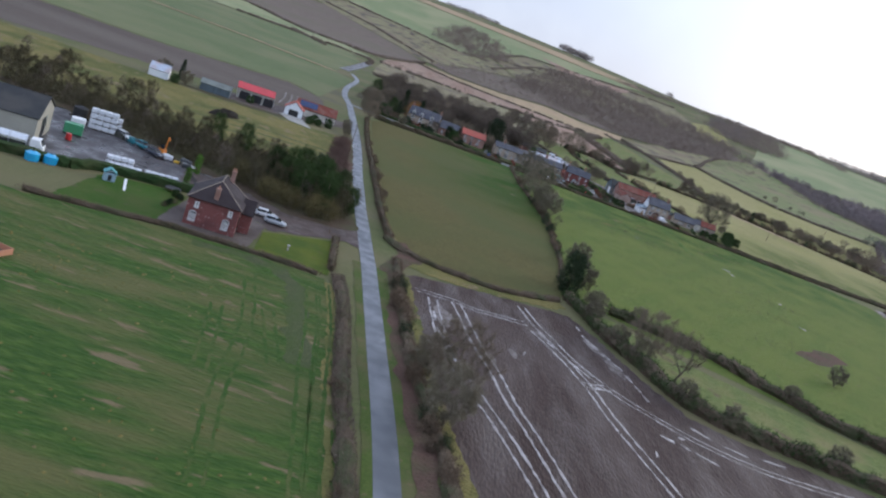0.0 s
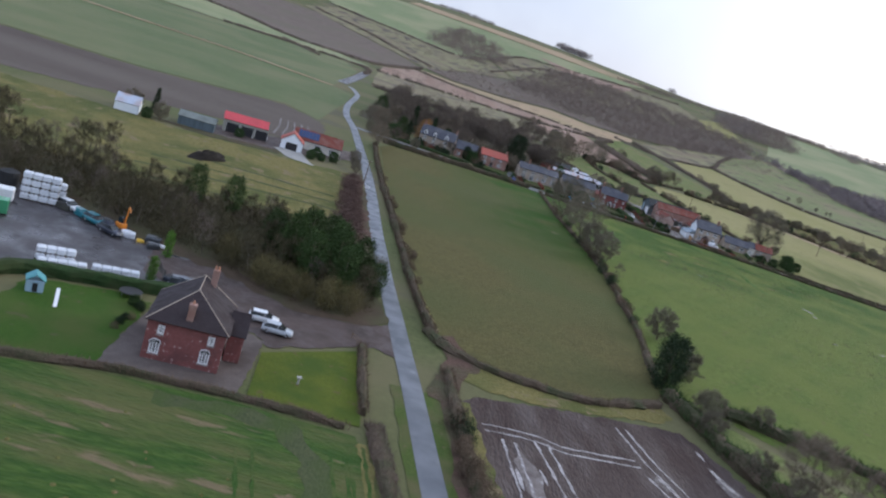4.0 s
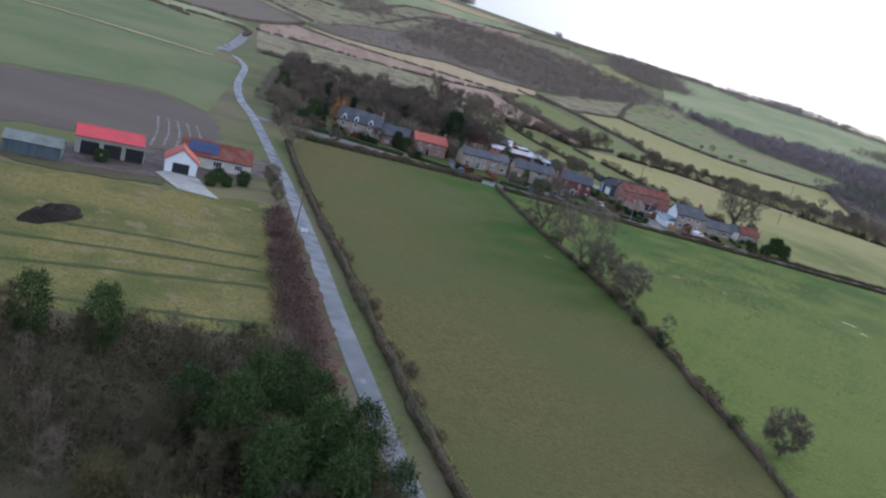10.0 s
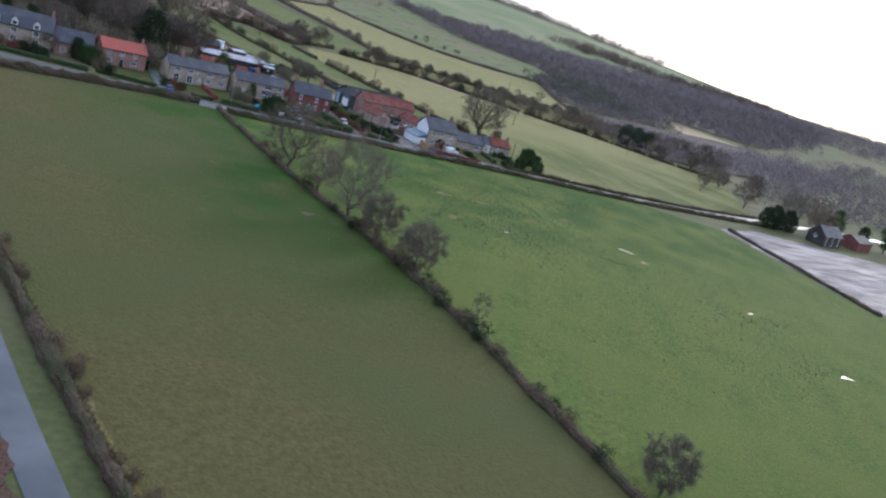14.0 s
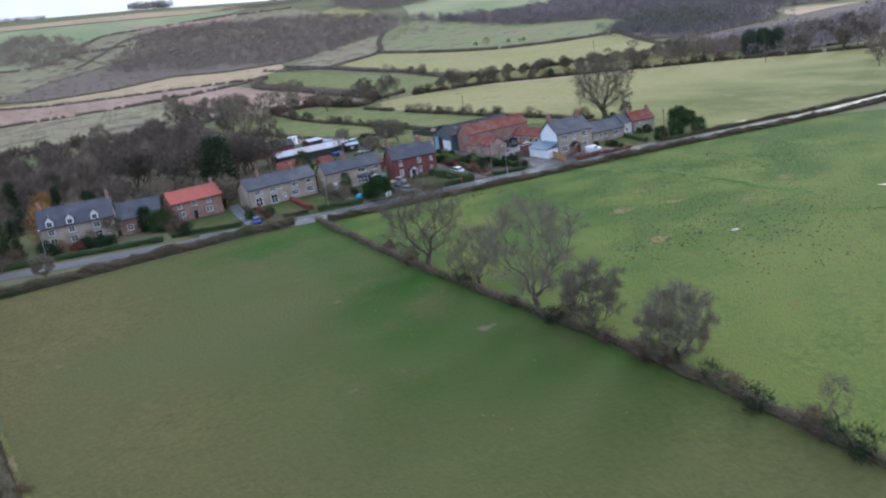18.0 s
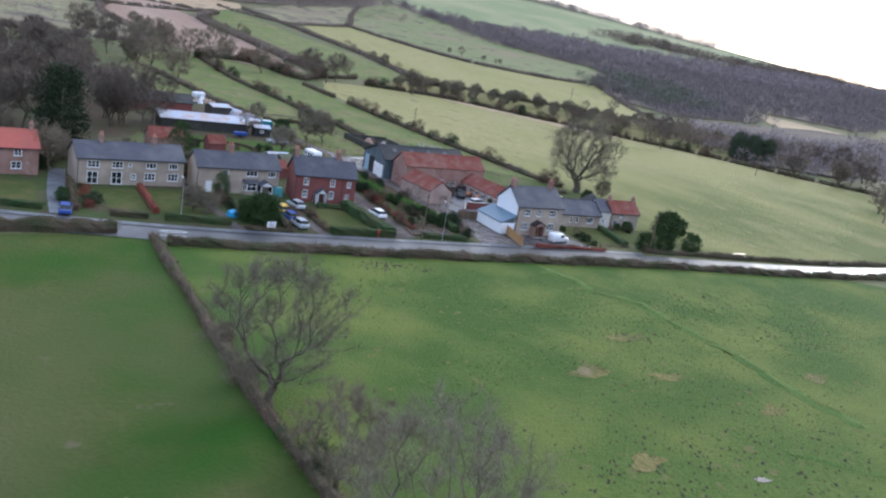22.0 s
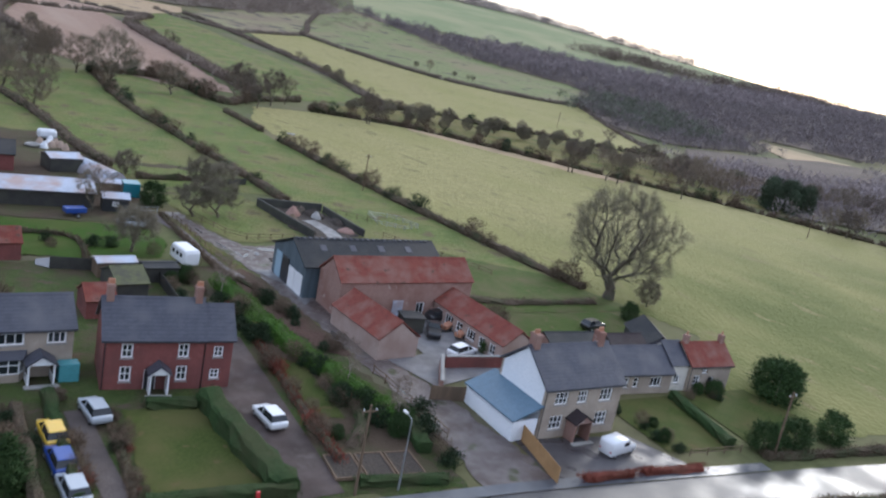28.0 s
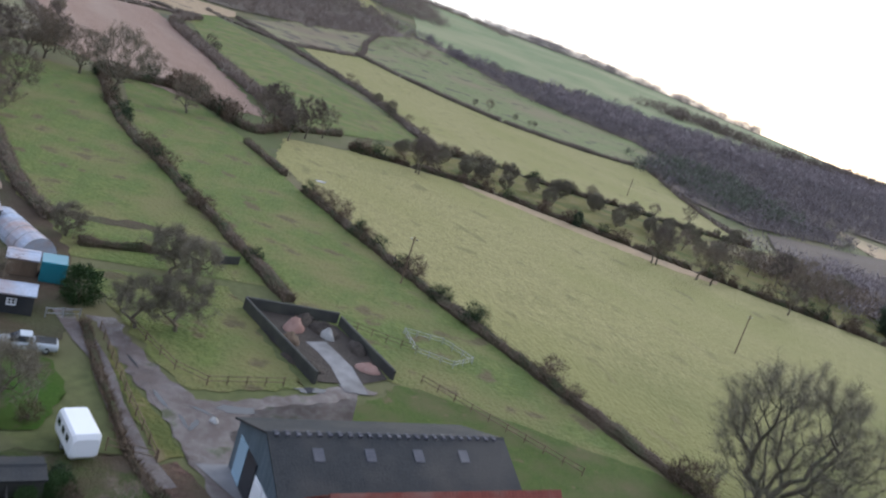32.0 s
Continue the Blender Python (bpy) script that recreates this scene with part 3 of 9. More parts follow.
def strip(name, pts, width, mat, label, category="road", lift=0.09, crown=0.0, kind="structure", step=3.0, ragged=0.0, seed=0):
    rnd = random.Random(seed)
    rows = sides(smooth_line(pts, step))
    verts, faces = [], []
    for p, n in rows:
        for k in (-1, -.5, 0, .5, 1):
            w = width / 2 * k + (rnd.uniform(-ragged, ragged) if abs(k) == 1 else 0)
            q = p + n * w
            verts.append((q.x, q.y, gz(q.x, q.y) + lift + crown * (1 - k * k)))
    for i in range(len(rows) - 1):
        for k in range(4):
            a = i * 5 + k
            faces.append((a, a + 1, a + 6, a + 5))
    return tagged(new(name, mesh_of(name, verts, faces, [mat], smooth=True)), label, category, kind=kind)


def bit(name, verts, faces, mat, parent, label="", smooth=False):
    """One mesh part under a thing."""
    ob = new(name, mesh_of(name, verts, faces, [mat], smooth=smooth))
    ob.parent = parent
    if label:
        tagged(ob, label)
    return ob


def box(x0, y0, z0, x1, y1, z1):
    return ([(x0, y0, z0), (x1, y0, z0), (x1, y1, z0), (x0, y1, z0), (x0, y0, z1), (x1, y0, z1), (x1, y1, z1), (x0, y1, z1)],
            [(3, 2, 1, 0), (4, 5, 6, 7), (0, 1, 5, 4), (1, 2, 6, 5), (2, 3, 7, 6), (3, 0, 4, 7)])


def join(*shapes):
    V, F = [], []
    for v, f in shapes:
        o = len(V)
        V += list(v)
        F += [tuple(i + o for i in g) for g in f]
    return V, F


def rounded(x0, y0, z0, x1, y1, z1, r=.02):
    """A box with chamfered edges."""
    bm = bmesh.new()
    v, f = box(x0, y0, z0, x1, y1, z1)
    vs = [bm.verts.new(p) for p in v]
    for g in f:
        bm.faces.new([vs[i] for i in g])
    bmesh.ops.bevel(bm, geom=bm.edges[:], offset=r, segments=1, affect='EDGES')
    bm.verts.index_update()
    out = [tuple(q.co) for q in bm.verts], [tuple(q.index for q in g.verts) for g in bm.faces]
    bm.free()
    return out


def prism(poly, y0, y1):
    """A polygon in the xz plane, pulled from y0 to y1."""
    n = len(poly)
    v = [(x, y0, z) for x, z in poly] + [(x, y1, z) for x, z in poly]
    return v, [tuple(range(n)), tuple(range(2 * n - 1, n - 1, -1))] + [((i + 1) % n, i, i + n, (i + 1) % n + n) for i in range(n)]


def tube(p0, p1, r0, r1, n=8, cap=True):
    p0, p1 = Vector(p0), Vector(p1)
    d = (p1 - p0).normalized()
    a = d.orthogonal().normalized()
    b = d.cross(a)
    v = [tuple(p + (a * math.cos(2 * math.pi * i / n) + b * math.sin(2 * math.pi * i / n)) * r) for p, r in ((p0, r0), (p1, r1)) for i in range(n)]
    f = [(i, (i + 1) % n, (i + 1) % n + n, i + n) for i in range(n)]
    return v, f + ([tuple(range(n - 1, -1, -1)), tuple(range(n, 2 * n))] if cap else [])


def thing(name, x, y, turn, label, category, group="", z=None, dz=0.0):
    ob = new(name)
    ob.empty_display_size = .5
    ob.matrix_world = pose(x, y, (gz(x, y) if z is None else z) + dz, 0, 0, turn)
    return tagged(ob, label, category, group)


# ---- fields ----
drape("field_west", [(13, -140), (5, 66), (2, 90), (-3, 120), (-6.5, 130.4), (-20, 130), (-34, 128), (-50, 122.8), (-110, 112), (-190, 80), (-190, -140)], "stripe", "green mown grass field with paler dry streaks", lift=0.06)
drape("field_ploughed", [(24, 20), (16.6, 76), (11.6, 105), (6.4, 149), (10, 152.6), (18, 155.6), (39, 161.4), (42, 162), (46, 154), (52, 137), (58, 124), (74, 119), (92, 117), (140, 112), (140, 20)], "soil", "dark wet ploughed field with flooded wheel tracks", lift=0.06, wave=0.5)
drape("field_olive", [(3.4, 169), (-3, 205), (-9.2, 250), (-14.2, 290), (-18, 330), (-20, 350), (-17, 360), (43.8, 366), (44.2, 330), (46, 290), (47.8, 250), (46.6, 210), (43.4, 178), (41, 171.6), (34, 167.2), (27.6, 163.6), (20, 163.1), (13, 163.8), (9, 165.4), (5.4, 167.6)], "olive", "dull olive green grass field", lift=0.06)
drape("field_pasture", [(44.2, 366), (44.6, 330), (46.4, 290), (48.4, 250), (47.4, 210), (45, 179), (54, 173), (72, 160), (105, 146), (150, 138), (330, 105), (330, 245), (194, 268), (205, 333), (180, 348), (106, 357.5), (60, 362)], "pasture", "bright green pasture with tussocks and small puddles", lift=0.06)
drape("field_meadow", [(46, 170), (54, 170), (70, 156), (104, 142), (150, 133), (330, 98), (330, 80), (140, 112), (92, 120), (74, 124), (60, 128), (54, 142), (48, 158)], "meadow", "narrow green meadow between two hedges", lift=0.05)
drape("field_flooded", [(207, 334), (197, 268), (330, 246), (330, 316), (262, 331), (236, 340)], "palesoil", "pale flooded ploughed field", lift=0.06, wave=0.9)
drape("field_paddock_west", [(-24, 277), (-20, 225), (-17, 196), (-60, 190), (-140, 196), (-140, 262), (-68, 264), (-40, 272)], "rough", "rough yellow green paddock with dark drainage lines", lift=0.06, wave=0.7)
drape("field_dark", [(-45, 302), (-38, 330), (-44, 362), (-62, 380), (-110, 352), (-200, 340), (-300, 330), (-300, 232), (-130, 268), (-70, 298)], "darksoil", "dark ploughed field behind the farm", lift=0.06, wave=1.5)
drape("field_arable", [(-46, 366), (-62, 384), (-110, 356), (-200, 344), (-300, 334), (-420, 420), (-420, 560), (-185, 545), (-128, 546), (-60, 528), (-48, 515), (-46, 455)], "arable", "wide green field of young corn", lift=0.08)
drape("field_arable_far", [(-62, 538), (-130, 556), (-188, 556), (-420, 575), (-420, 790), (-207, 822), (-90, 842), (-66, 720)], "arable", "green field beyond a sandy bank", lift=0.15)
drape("field_paddock_north", [(80, 463), (116, 462), (111, 500), (106, 550), (104, 605), (74, 600), (70, 500)], "meadow", "green paddock bounded by brown hedges", lift=0.06)
drape("field_paddock_east", [(119, 440), (150, 420), (147, 440), (142, 480), (137, 520), (136, 560), (128, 610), (112, 608), (108, 550), (113, 500)], "meadow", "green grazing paddock between hedges", lift=0.06)
drape("field_dry", [(152, 414), (149, 440), (144, 480), (140, 520), (139, 545), (150, 575), (172, 580), (206, 572), (226, 554), (244, 536), (262, 516), (288, 490), (306, 465), (330, 438), (270, 372), (230, 361), (185, 360), (150, 366), (140, 372), (160, 395)], "dry", "wide pale dry grass field", lift=0.06, wave=0.5)
drape("field_orchard", [(172, 584), (206, 576), (226, 558), (244, 540), (262, 520), (288, 495), (420, 480), (420, 585), (350, 583), (318, 590), (294, 601), (266, 604), (249, 622), (215, 614), (190, 604)], "rough", "rough grass strip dotted with small bushes", lift=0.08)
drape("field_brown_hill", [(96, 640), (112, 612), (134, 596), (152, 600), (156, 690), (163, 860), (158, 895), (105, 872), (92, 760)], "pinksoil", "pinkish brown ploughed field on the slope", lift=0.15, wave=1.2)
drape("field_green_strip", [(160, 612), (168, 600), (200, 616), (222, 628), (232, 726), (232, 796), (222, 890), (205, 960), (182, 905), (166, 700)], "meadow", "green grazing strip climbing the hill", lift=0.2)
drape("field_pale_strip", [(226, 628), (250, 628), (268, 612), (296, 606), (320, 595), (352, 588), (397, 668), (434, 745), (392, 760), (352, 798), (327, 864), (310, 930), (258, 905), (250, 775)], "dry", "pale dry field climbing towards the wood", lift=0.2, wave=1.2)
drape("field_rough_hill", [(316, 945), (334, 870), (360, 806), (398, 770), (440, 756), (500, 800), (514, 852), (484, 902), (470, 943), (466, 1020), (458, 1075), (444, 1140), (436, 1150), (380, 1075), (345, 1010)], "hillmix", "rough hill pasture with dark scrub", lift=0.3)
drape("field_upper_strip", [(228, 965), (240, 900), (256, 915), (308, 940), (342, 1015), (376, 1080), (330, 1090), (262, 1000)], "hillrough", "green hill pasture under the wood", lift=0.3)
drape("field_hill_top", [(440, 1128), (510, 1088), (600, 1048), (665, 1003), (830, 988), (1060, 1028), (1100, 1200), (900, 1350), (700, 1480), (600, 1560), (540, 1380), (480, 1220)], "hillgreen", "smooth green field on the hill top", lift=0.5)
drape("field_tan_corner", [(552, 700), (580, 634), (500, 616), (522, 656)], "hilldry", "tan field corner cut into the wood", lift=0.4)
drape("field_tan_strip", [(-30, 1090), (24, 1025), (78, 984), (129, 950), (184, 919), (225, 965), (232, 996), (180, 1012), (140, 1050), (80, 1044), (16, 1066)], "hilldry", "tan stubble strip below the hill wood", lift=0.4)
drape("field_tan_ridge", [(-60, 862), (86, 880), (105, 878), (158, 900), (180, 912), (128, 944), (76, 978), (20, 1018), (-30, 1070), (-62, 985)], "pinksoil", "pale brown stubble on the hill side", lift=0.35)
drape("field_low_hill", [(-46, 622), (60, 622), (94, 645), (90, 760), (100, 868), (-58, 856), (-52, 720)], "hillrough", "rough grey green pasture above the wood", lift=0.25)
drape("field_hill_west", [(-420, 850), (-207, 842), (-90, 858), (-70, 900), (-110, 968), (-164, 975), (-250, 1065), (-420, 1130)], "hillgreen", "pale green hill pasture", lift=0.4)
drape("field_hill_slope", [(-230, 1400), (-116, 1265), (-60, 1185), (-18, 1120), (38, 1212), (105, 1252), (72, 1390), (15, 1350), (-80, 1430), (-190, 1500)], "hillrough", "sloping green hill field", lift=0.6)
drape("field_hill_brow", [(110, 1256), (175, 1270), (242, 1246), (331, 1258), (435, 1220), (400, 1260), (420, 1385), (420, 1510), (300, 1530), (217, 1508), (136, 1520), (76, 1400)], "hillrough", "rough pasture over the hill wood", lift=0.6)
drape("field_hill_crest", [(-190, 1508), (18, 1356), (60, 1390), (130, 1524), (217, 1514), (300, 1536), (380, 1600), (233, 1650), (100, 1755), (-100, 1875), (-400, 1800)], "hillgreen", "bright green hill top field", lift=0.8)
drape("field_tan_upper", [(168, 1590), (219, 1530), (280, 1512), (340, 1530), (306, 1450), (250, 1440), (205, 1470)], "pinksoil", "pale tan stubble strip below the skyline", lift=1.3, wave=2.0)
drape("bank_orchard", [(206, 573), (227, 553), (240, 540), (253, 526), (262, 517), (256, 513), (246, 519), (233, 532), (220, 547), (204, 566)], "hilldry", "tan rough bank at the field edge", lift=.12, wave=0.8)
drape("field_tan_crest", [(-101, 1885), (100, 1765), (233, 1660), (374, 1606), (378, 1690), (233, 1780), (-80, 1960)], "hilldry", "tan field under the skyline", lift=0.9)
drape("field_pale_crest", [(403, 1260), (422, 1385), (483, 1436), (450, 1238)], "dry", "pale clearing on the skyline", lift=0.9)

# ---- roads, tracks, yards ----
off = lambda pts, d: [(p.x + n.x * d, p.y + n.y * d) for p, n in sides([Vector(q) for q in pts])]
HEADLAND = [(-28, 126.4), (-20, 127.6), (-14.7, 127.4), (-10.6, 122.8), (-8.6, 115.5), (-7.1, 106.9), (-5.8, 100), (-4.6, 93)]
LANE = [(18, -60), (13, 20), (8.8, 73), (4.4, 110), (2.0, 129), (-.4, 148), (-3.6, 170), (-6.9, 191), (-9.1, 207), (-11.9, 227), (-15.3, 255), (-19.2, 285), (-24, 318), (-33, 376), (-40, 412), (-44, 455), (-46, 520), (-54, 560)]
VILLAGE = [(-33, 380), (-12, 378), (21, 371.2), (49, 365.7), (83, 362.5), (106, 361.2), (134, 358.6), (179, 354), (228, 354.5), (300, 363), (420, 370)]
strip("road_lane", LANE, 3.0, "asphalt", "narrow wet grey country lane", crown=.03)
strip("road_village", VILLAGE, 5.6, "asphalt_wet", "shiny wet village road", crown=.03)
strip("verge_lane_west", off(LANE[:6], 2.4), 2.2, "verge", "green grass verge beside the lane", "verge", lift=.075, ragged=.25)
strip("verge_lane_east", off(LANE[:6], -2.1), 1.6, "verge", "green grass verge beside the lane", "verge", lift=.075, ragged=.25)
drape("verge_plough", [(5.4, 160), (7, 156.6), (10, 155.4), (16, 155.8), (24, 157.4), (32, 160.8), (40, 164), (42.4, 167), (41, 170), (34, 165.6), (27.6, 162.2), (20, 161.7), (12.5, 162.3), (8.6, 163.8), (6.6, 162)], "rough", "pale rough grass between hedge and plough", "verge", lift=.085, wave=.5)
strip("margin_plough", [(7.0, 149), (9.4, 128), (12.6, 105), (17.6, 76), (24.6, 30)], 1.7, "rough", "strip of pale grass along the plough", "verge", lift=.09, ragged=.4, step=1.2, seed=33)
for k, (x, y) in enumerate([(-29.2, 118), (-20.2, 105.7), (-16.2, 105.6), (-12.9, 108.2), (-11.4, 114.6), (-15, 100), (-24.7, 113)]):
    drape("bare_patch", [(x + 1.5 * math.cos(a) * (.6 + .4 * math.sin(3 * a + k)), y + .9 * math.sin(a) * (.6 + .4 * math.cos(2 * a + k))) for a in np.linspace(0, 5.8, 15)], "worn_tan", "tan worn patch in the mown field", "ground", lift=.085, wave=.3)
strip("headland", HEADLAND, 3.2, "worn", "worn muddy headland round the mown field", "ground", lift=.08, ragged=.9, step=1.5, seed=34)
strip("margin_west_field", [(8.6, 20), (2.8, 71), (-.3, 91), (-3.3, 117), (-5.6, 129)], 1.1, "rough", "strip of pale dead grass along the hedge", "verge", lift=.085, ragged=.35, step=1.2, seed=32)
drape("drive_farm", [(-1.6, 157), (-6.5, 158.8), (-20, 147.5), (-22, 150), (-35, 158), (-41, 161), (-44, 172), (-40, 171), (-31, 171), (-25, 166.5), (-19, 164), (-9, 166), (-6, 168.5), (-4, 170.5)], "gravel", "wide wet gravel drive", "drive", lift=.08, wave=0.45)
drape("yard_farm", [(-34, 157), (-46, 151.5), (-68, 140), (-120, 138), (-120, 190), (-80, 188), (-62, 179), (-42, 178), (-36, 171)], "yard", "wet concrete farm yard", "yard", lift=.05, wave=0.4)


# ---- hedges and trees ----
def blades(P, D, L, W, rng):
    """Slim triangles from points P along directions D, of lengths L and widths W."""
    n = len(P)
    R = rng.normal(size=(n, 3))
    S = np.cross(D, R)
    S /= np.maximum(np.linalg.norm(S, axis=1, keepdims=True), 1e-6)
    W = np.broadcast_to(np.asarray(W, dtype=float), (n,))[:, None]
    L = np.broadcast_to(np.asarray(L, dtype=float), (n,))[:, None]
    V = np.empty((n * 3, 3))
    V[0::3], V[1::3], V[2::3] = P - S * W / 2, P + S * W / 2, P + D * L
    return V, np.arange(n * 3).reshape(n, 3)


def unit(a):
    return a / np.maximum(np.linalg.norm(a, axis=-1, keepdims=True), 1e-6)


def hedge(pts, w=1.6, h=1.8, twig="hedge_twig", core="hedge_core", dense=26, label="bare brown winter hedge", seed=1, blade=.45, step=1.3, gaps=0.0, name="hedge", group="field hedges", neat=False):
    rng = np.random.default_rng(seed)
    rows = sides(smooth_line(pts, step))
    ring = [(-.5, 0), (-.56, .45), (-.36, .82), (0, .95), (.36, .82), (.56, .45), (.5, 0)]
    if neat:
        ring = [(-.5, 0), (-.55, .5), (-.5, .88), (-.3, 1.0), (.3, 1.0), (.5, .88), (.55, .5), (.5, 0)]
        core, step = {"hedge_green": "hedge_leaf", "hedge_lime": "hedge_leaf", "hedge_rust": "hedge_rustleaf"}.get(twig, core), .8
        blade *= .5
        dense *= 3
    V, F = [], []
    tall = 1.0
    keep = []
    for i, (p, n) in enumerate(rows):
        tall += (rng.uniform(*((.86, 1.1) if neat else (.5, 1.3))) - tall) * .45
        wide = (1.35 if neat else 1) + (.05 if neat else .34) * math.sin(i * .37 + seed) * math.sin(i * .11 + 2 * seed) + rng.uniform(-.15, .15) * (.4 if neat else 1)
        keep.append(rng.random() >= gaps)
        sink = 1.0 if keep[-1] else .22
        for a, b in ring:
            jit = rng.uniform(-.12, .12)
            q = p + n * (a * w * .66 * wide * (1 + rng.uniform(-.25, .25)))
            V.append((q.x + jit, q.y + jit, gz(q.x, q.y) - .1 + b * h * (.95 if neat else .74) * tall * sink * (1 + rng.uniform(-.08, .08))))
    k = len(ring)
    for i in range(len(rows) - 1):
        for a in range(k - 1):
            F.append((i * k + a, (i + 1) * k + a, (i + 1) * k + a + 1, i * k + a + 1))
    F += [tuple(range(k)), tuple(range((len(rows) - 1) * k + k - 1, (len(rows) - 1) * k - 1, -1))]
    nc = len(F)
    n = int(len(rows) * step * dense * 1.7)
    idx = rng.integers(0, len(rows), n)
    idx = idx[np.array(keep)[idx]]
    n = len(idx)
    base = np.array([(p.x, p.y) for p, _ in rows])[idx]
    nor = np.array([(q.x, q.y) for _, q in rows])[idx]
    tan = np.stack([-nor[:, 1], nor[:, 0]], 1)
    ang = rng.uniform(-1.25, 1.25, n)
    top = np.array([max(V[i * k + j][2] for j in range(k)) - gz(rows[i][0].x, rows[i][0].y) for i in range(len(rows))])[idx]
    u, hh = np.sin(ang) * .46, np.cos(ang) ** .6
    P2 = base + nor * (u * w)[:, None] + tan * rng.uniform(-step * .6, step * .6, n)[:, None]
    z = np.array([gz(*q) for q in P2]) + hh * top * rng.uniform(.35, 1.08, n)
    D = np.concatenate([nor * np.sin(ang)[:, None] * .8 + rng.normal(size=(n, 2)) * .35, (.45 + rng.random(n))[:, None]], 1)
    bv, bf = blades(np.concatenate([P2, z[:, None]], 1), unit(D), rng.uniform(.4, 1.3, n) * blade * np.where(rng.random(n) < .06, 1.9, 1.0), rng.uniform(.07, .17, n) * blade * 1.3, rng)
    x0, y0 = rows[0][0].x, rows[0][0].y
    o = np.array([x0, y0, gz(x0, y0)])
    ob = thing(name, x0, y0, 0, label, "hedge", group)
    # solid core behind the twigs; its default colour carries the inner shade
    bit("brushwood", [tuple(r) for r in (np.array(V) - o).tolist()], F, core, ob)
    bit("foliage", (bv - o).tolist(), [tuple(r) for r in bf.tolist()], twig, ob)
    return ob


def grow(seed, height, spread, girth, n=150, bole=.2, low=.28, twigs=9, twig_len=1.0, thick=.04, flat=1.0, direct=.32):
    """A bare tree: limbs reach out from the bole to points spread through a dome, thinning as they part, with fine twigs at their ends."""
    g = np.random.default_rng(seed)
    nodes = [Vector((0, 0, -.4)), Vector((g.normal() * .1, g.normal() * .1, height * bole * .55)), Vector((g.normal() * .2, g.normal() * .2, height * bole))]
    parent, length = [-1, 0, 1], [0, 0, 0]
    pts = []
    mid, half = height * (low + 1) / 2, height * (1 - low) / 2
    while len(pts) < n:
        q = g.normal(size=3)
        q = q / np.linalg.norm(q) * g.uniform(.25, 1) ** .5
        lump = 1 + .16 * math.sin(5 * math.atan2(q[1], q[0]) + seed) + .1 * math.sin(9 * q[2] + seed)
        z = mid + q[2] * half
        k = spread * lump * (1.0 if q[2] > -.2 else 1.05) * flat
        pts.append(Vector((q[0] * k, q[1] * k, z)))
    pts.sort(key=lambda p: (p - nodes[2]).length)
    for p in pts:
        A = np.array([tuple(q) for q in nodes[1:]])
        d = np.linalg.norm(A - np.array(tuple(p)), axis=1) + direct * np.array(length[1:]) + np.where(A[:, 2] > p.z + .6, 3.0, 0)
        i = int(np.argmin(d)) + 1
        a = nodes[i]
        L = (p - a).length
        if L > 2.2:
            m = a.lerp(p, .5) + Vector((g.normal() * .1 * L, g.normal() * .1 * L, .10 * L))
            nodes.append(m)
            parent.append(i)
            length.append(length[i] + L * .5)
            i = len(nodes) - 1
        nodes.append(p)
        parent.append(i)
        length.append(length[i] + (p - nodes[i]).length)
    load = [0] * len(nodes)
    kids = [0] * len(nodes)
    for i in range(len(nodes) - 1, 0, -1):
        load[i] += 1
        load[parent[i]] += load[i]
        kids[parent[i]] += 1
    total = load[1]
    V, F = [], []
    for i in range(1, len(nodes)):
        r1 = max(.016, girth * (load[i] / total) ** .60)
        r0 = max(r1, min(girth * (load[parent[i]] / total) ** .60 if parent[i] > 0 else girth * 1.35, r1 * 1.5))
        v, f = tube(nodes[parent[i]], nodes[i], r0, r1, 7 if r1 > .2 else 5 if r1 > .08 else 3, cap=False)
        o = len(V)
        V += v
        F += [tuple(k + o for k in q) for q in f]
    E, D = [], []
    for i in range(3, len(nodes)):
        if load[i] <= 5:
            e = (nodes[i] - nodes[parent[i]]).normalized()
            for t in (.35, .7, 1.0):
                E.append(tuple(nodes[parent[i]].lerp(nodes[i], t)))
                D.append(tuple(e))
    E, D = np.array(E), np.array(D)
    m = max(1, twigs // 3)
    P = np.repeat(E, m, 0) + g.normal(size=(len(E) * m, 3)) * .12
    T = unit(np.repeat(D, m, 0) * .6 + g.normal(size=(len(P), 3)) * .6 + np.array([0, 0, .22]))
    bv, bf = blades(P, T, g.uniform(.5, 1.4, len(P)) * twig_len, g.uniform(.6, 1.3, len(P)) * thick, g)
    P2, T2 = P + T * (twig_len * .5), unit(T * .6 + g.normal(size=T.shape) * .6 + np.array([0, 0, .15]))
    b2, f2 = blades(P2, T2, g.uniform(.4, 1.1, len(P)) * twig_len * .8, g.uniform(.6, 1.2, len(P)) * thick * .8, g)
    return (V, F), (np.concatenate([bv, b2]), np.concatenate([bf, f2 + len(bv)]))


KINDS = {}


def tree(kind, x, y, size=1.0, turn=None, label="", group="bare trees", tall=1.0):
    """A copy of one of the tree shapes, standing on the ground."""
    rng = random.Random(int(x * 37 + y * 91))
    src = KINDS[kind]
    ob = copy_thing(src, pose(x, y, gz(x, y) - .05, 0, 0, rng.uniform(0, 360) if turn is None else turn) @ Matrix.Diagonal((size, size, size * tall * rng.uniform(.93, 1.07), 1)))
    return tagged(ob, label or src["label"], "tree", group)


def tree_kind(key, name, label, trunk, crown, bark, leaf):
    ob = new(name)
    tagged(ob, label, "tree", "bare trees")
    bit("trunk", trunk[0], trunk[1], bark, ob, smooth=True)
    bit("crown", crown[0], crown[1], leaf, ob)
    KINDS[key] = ob


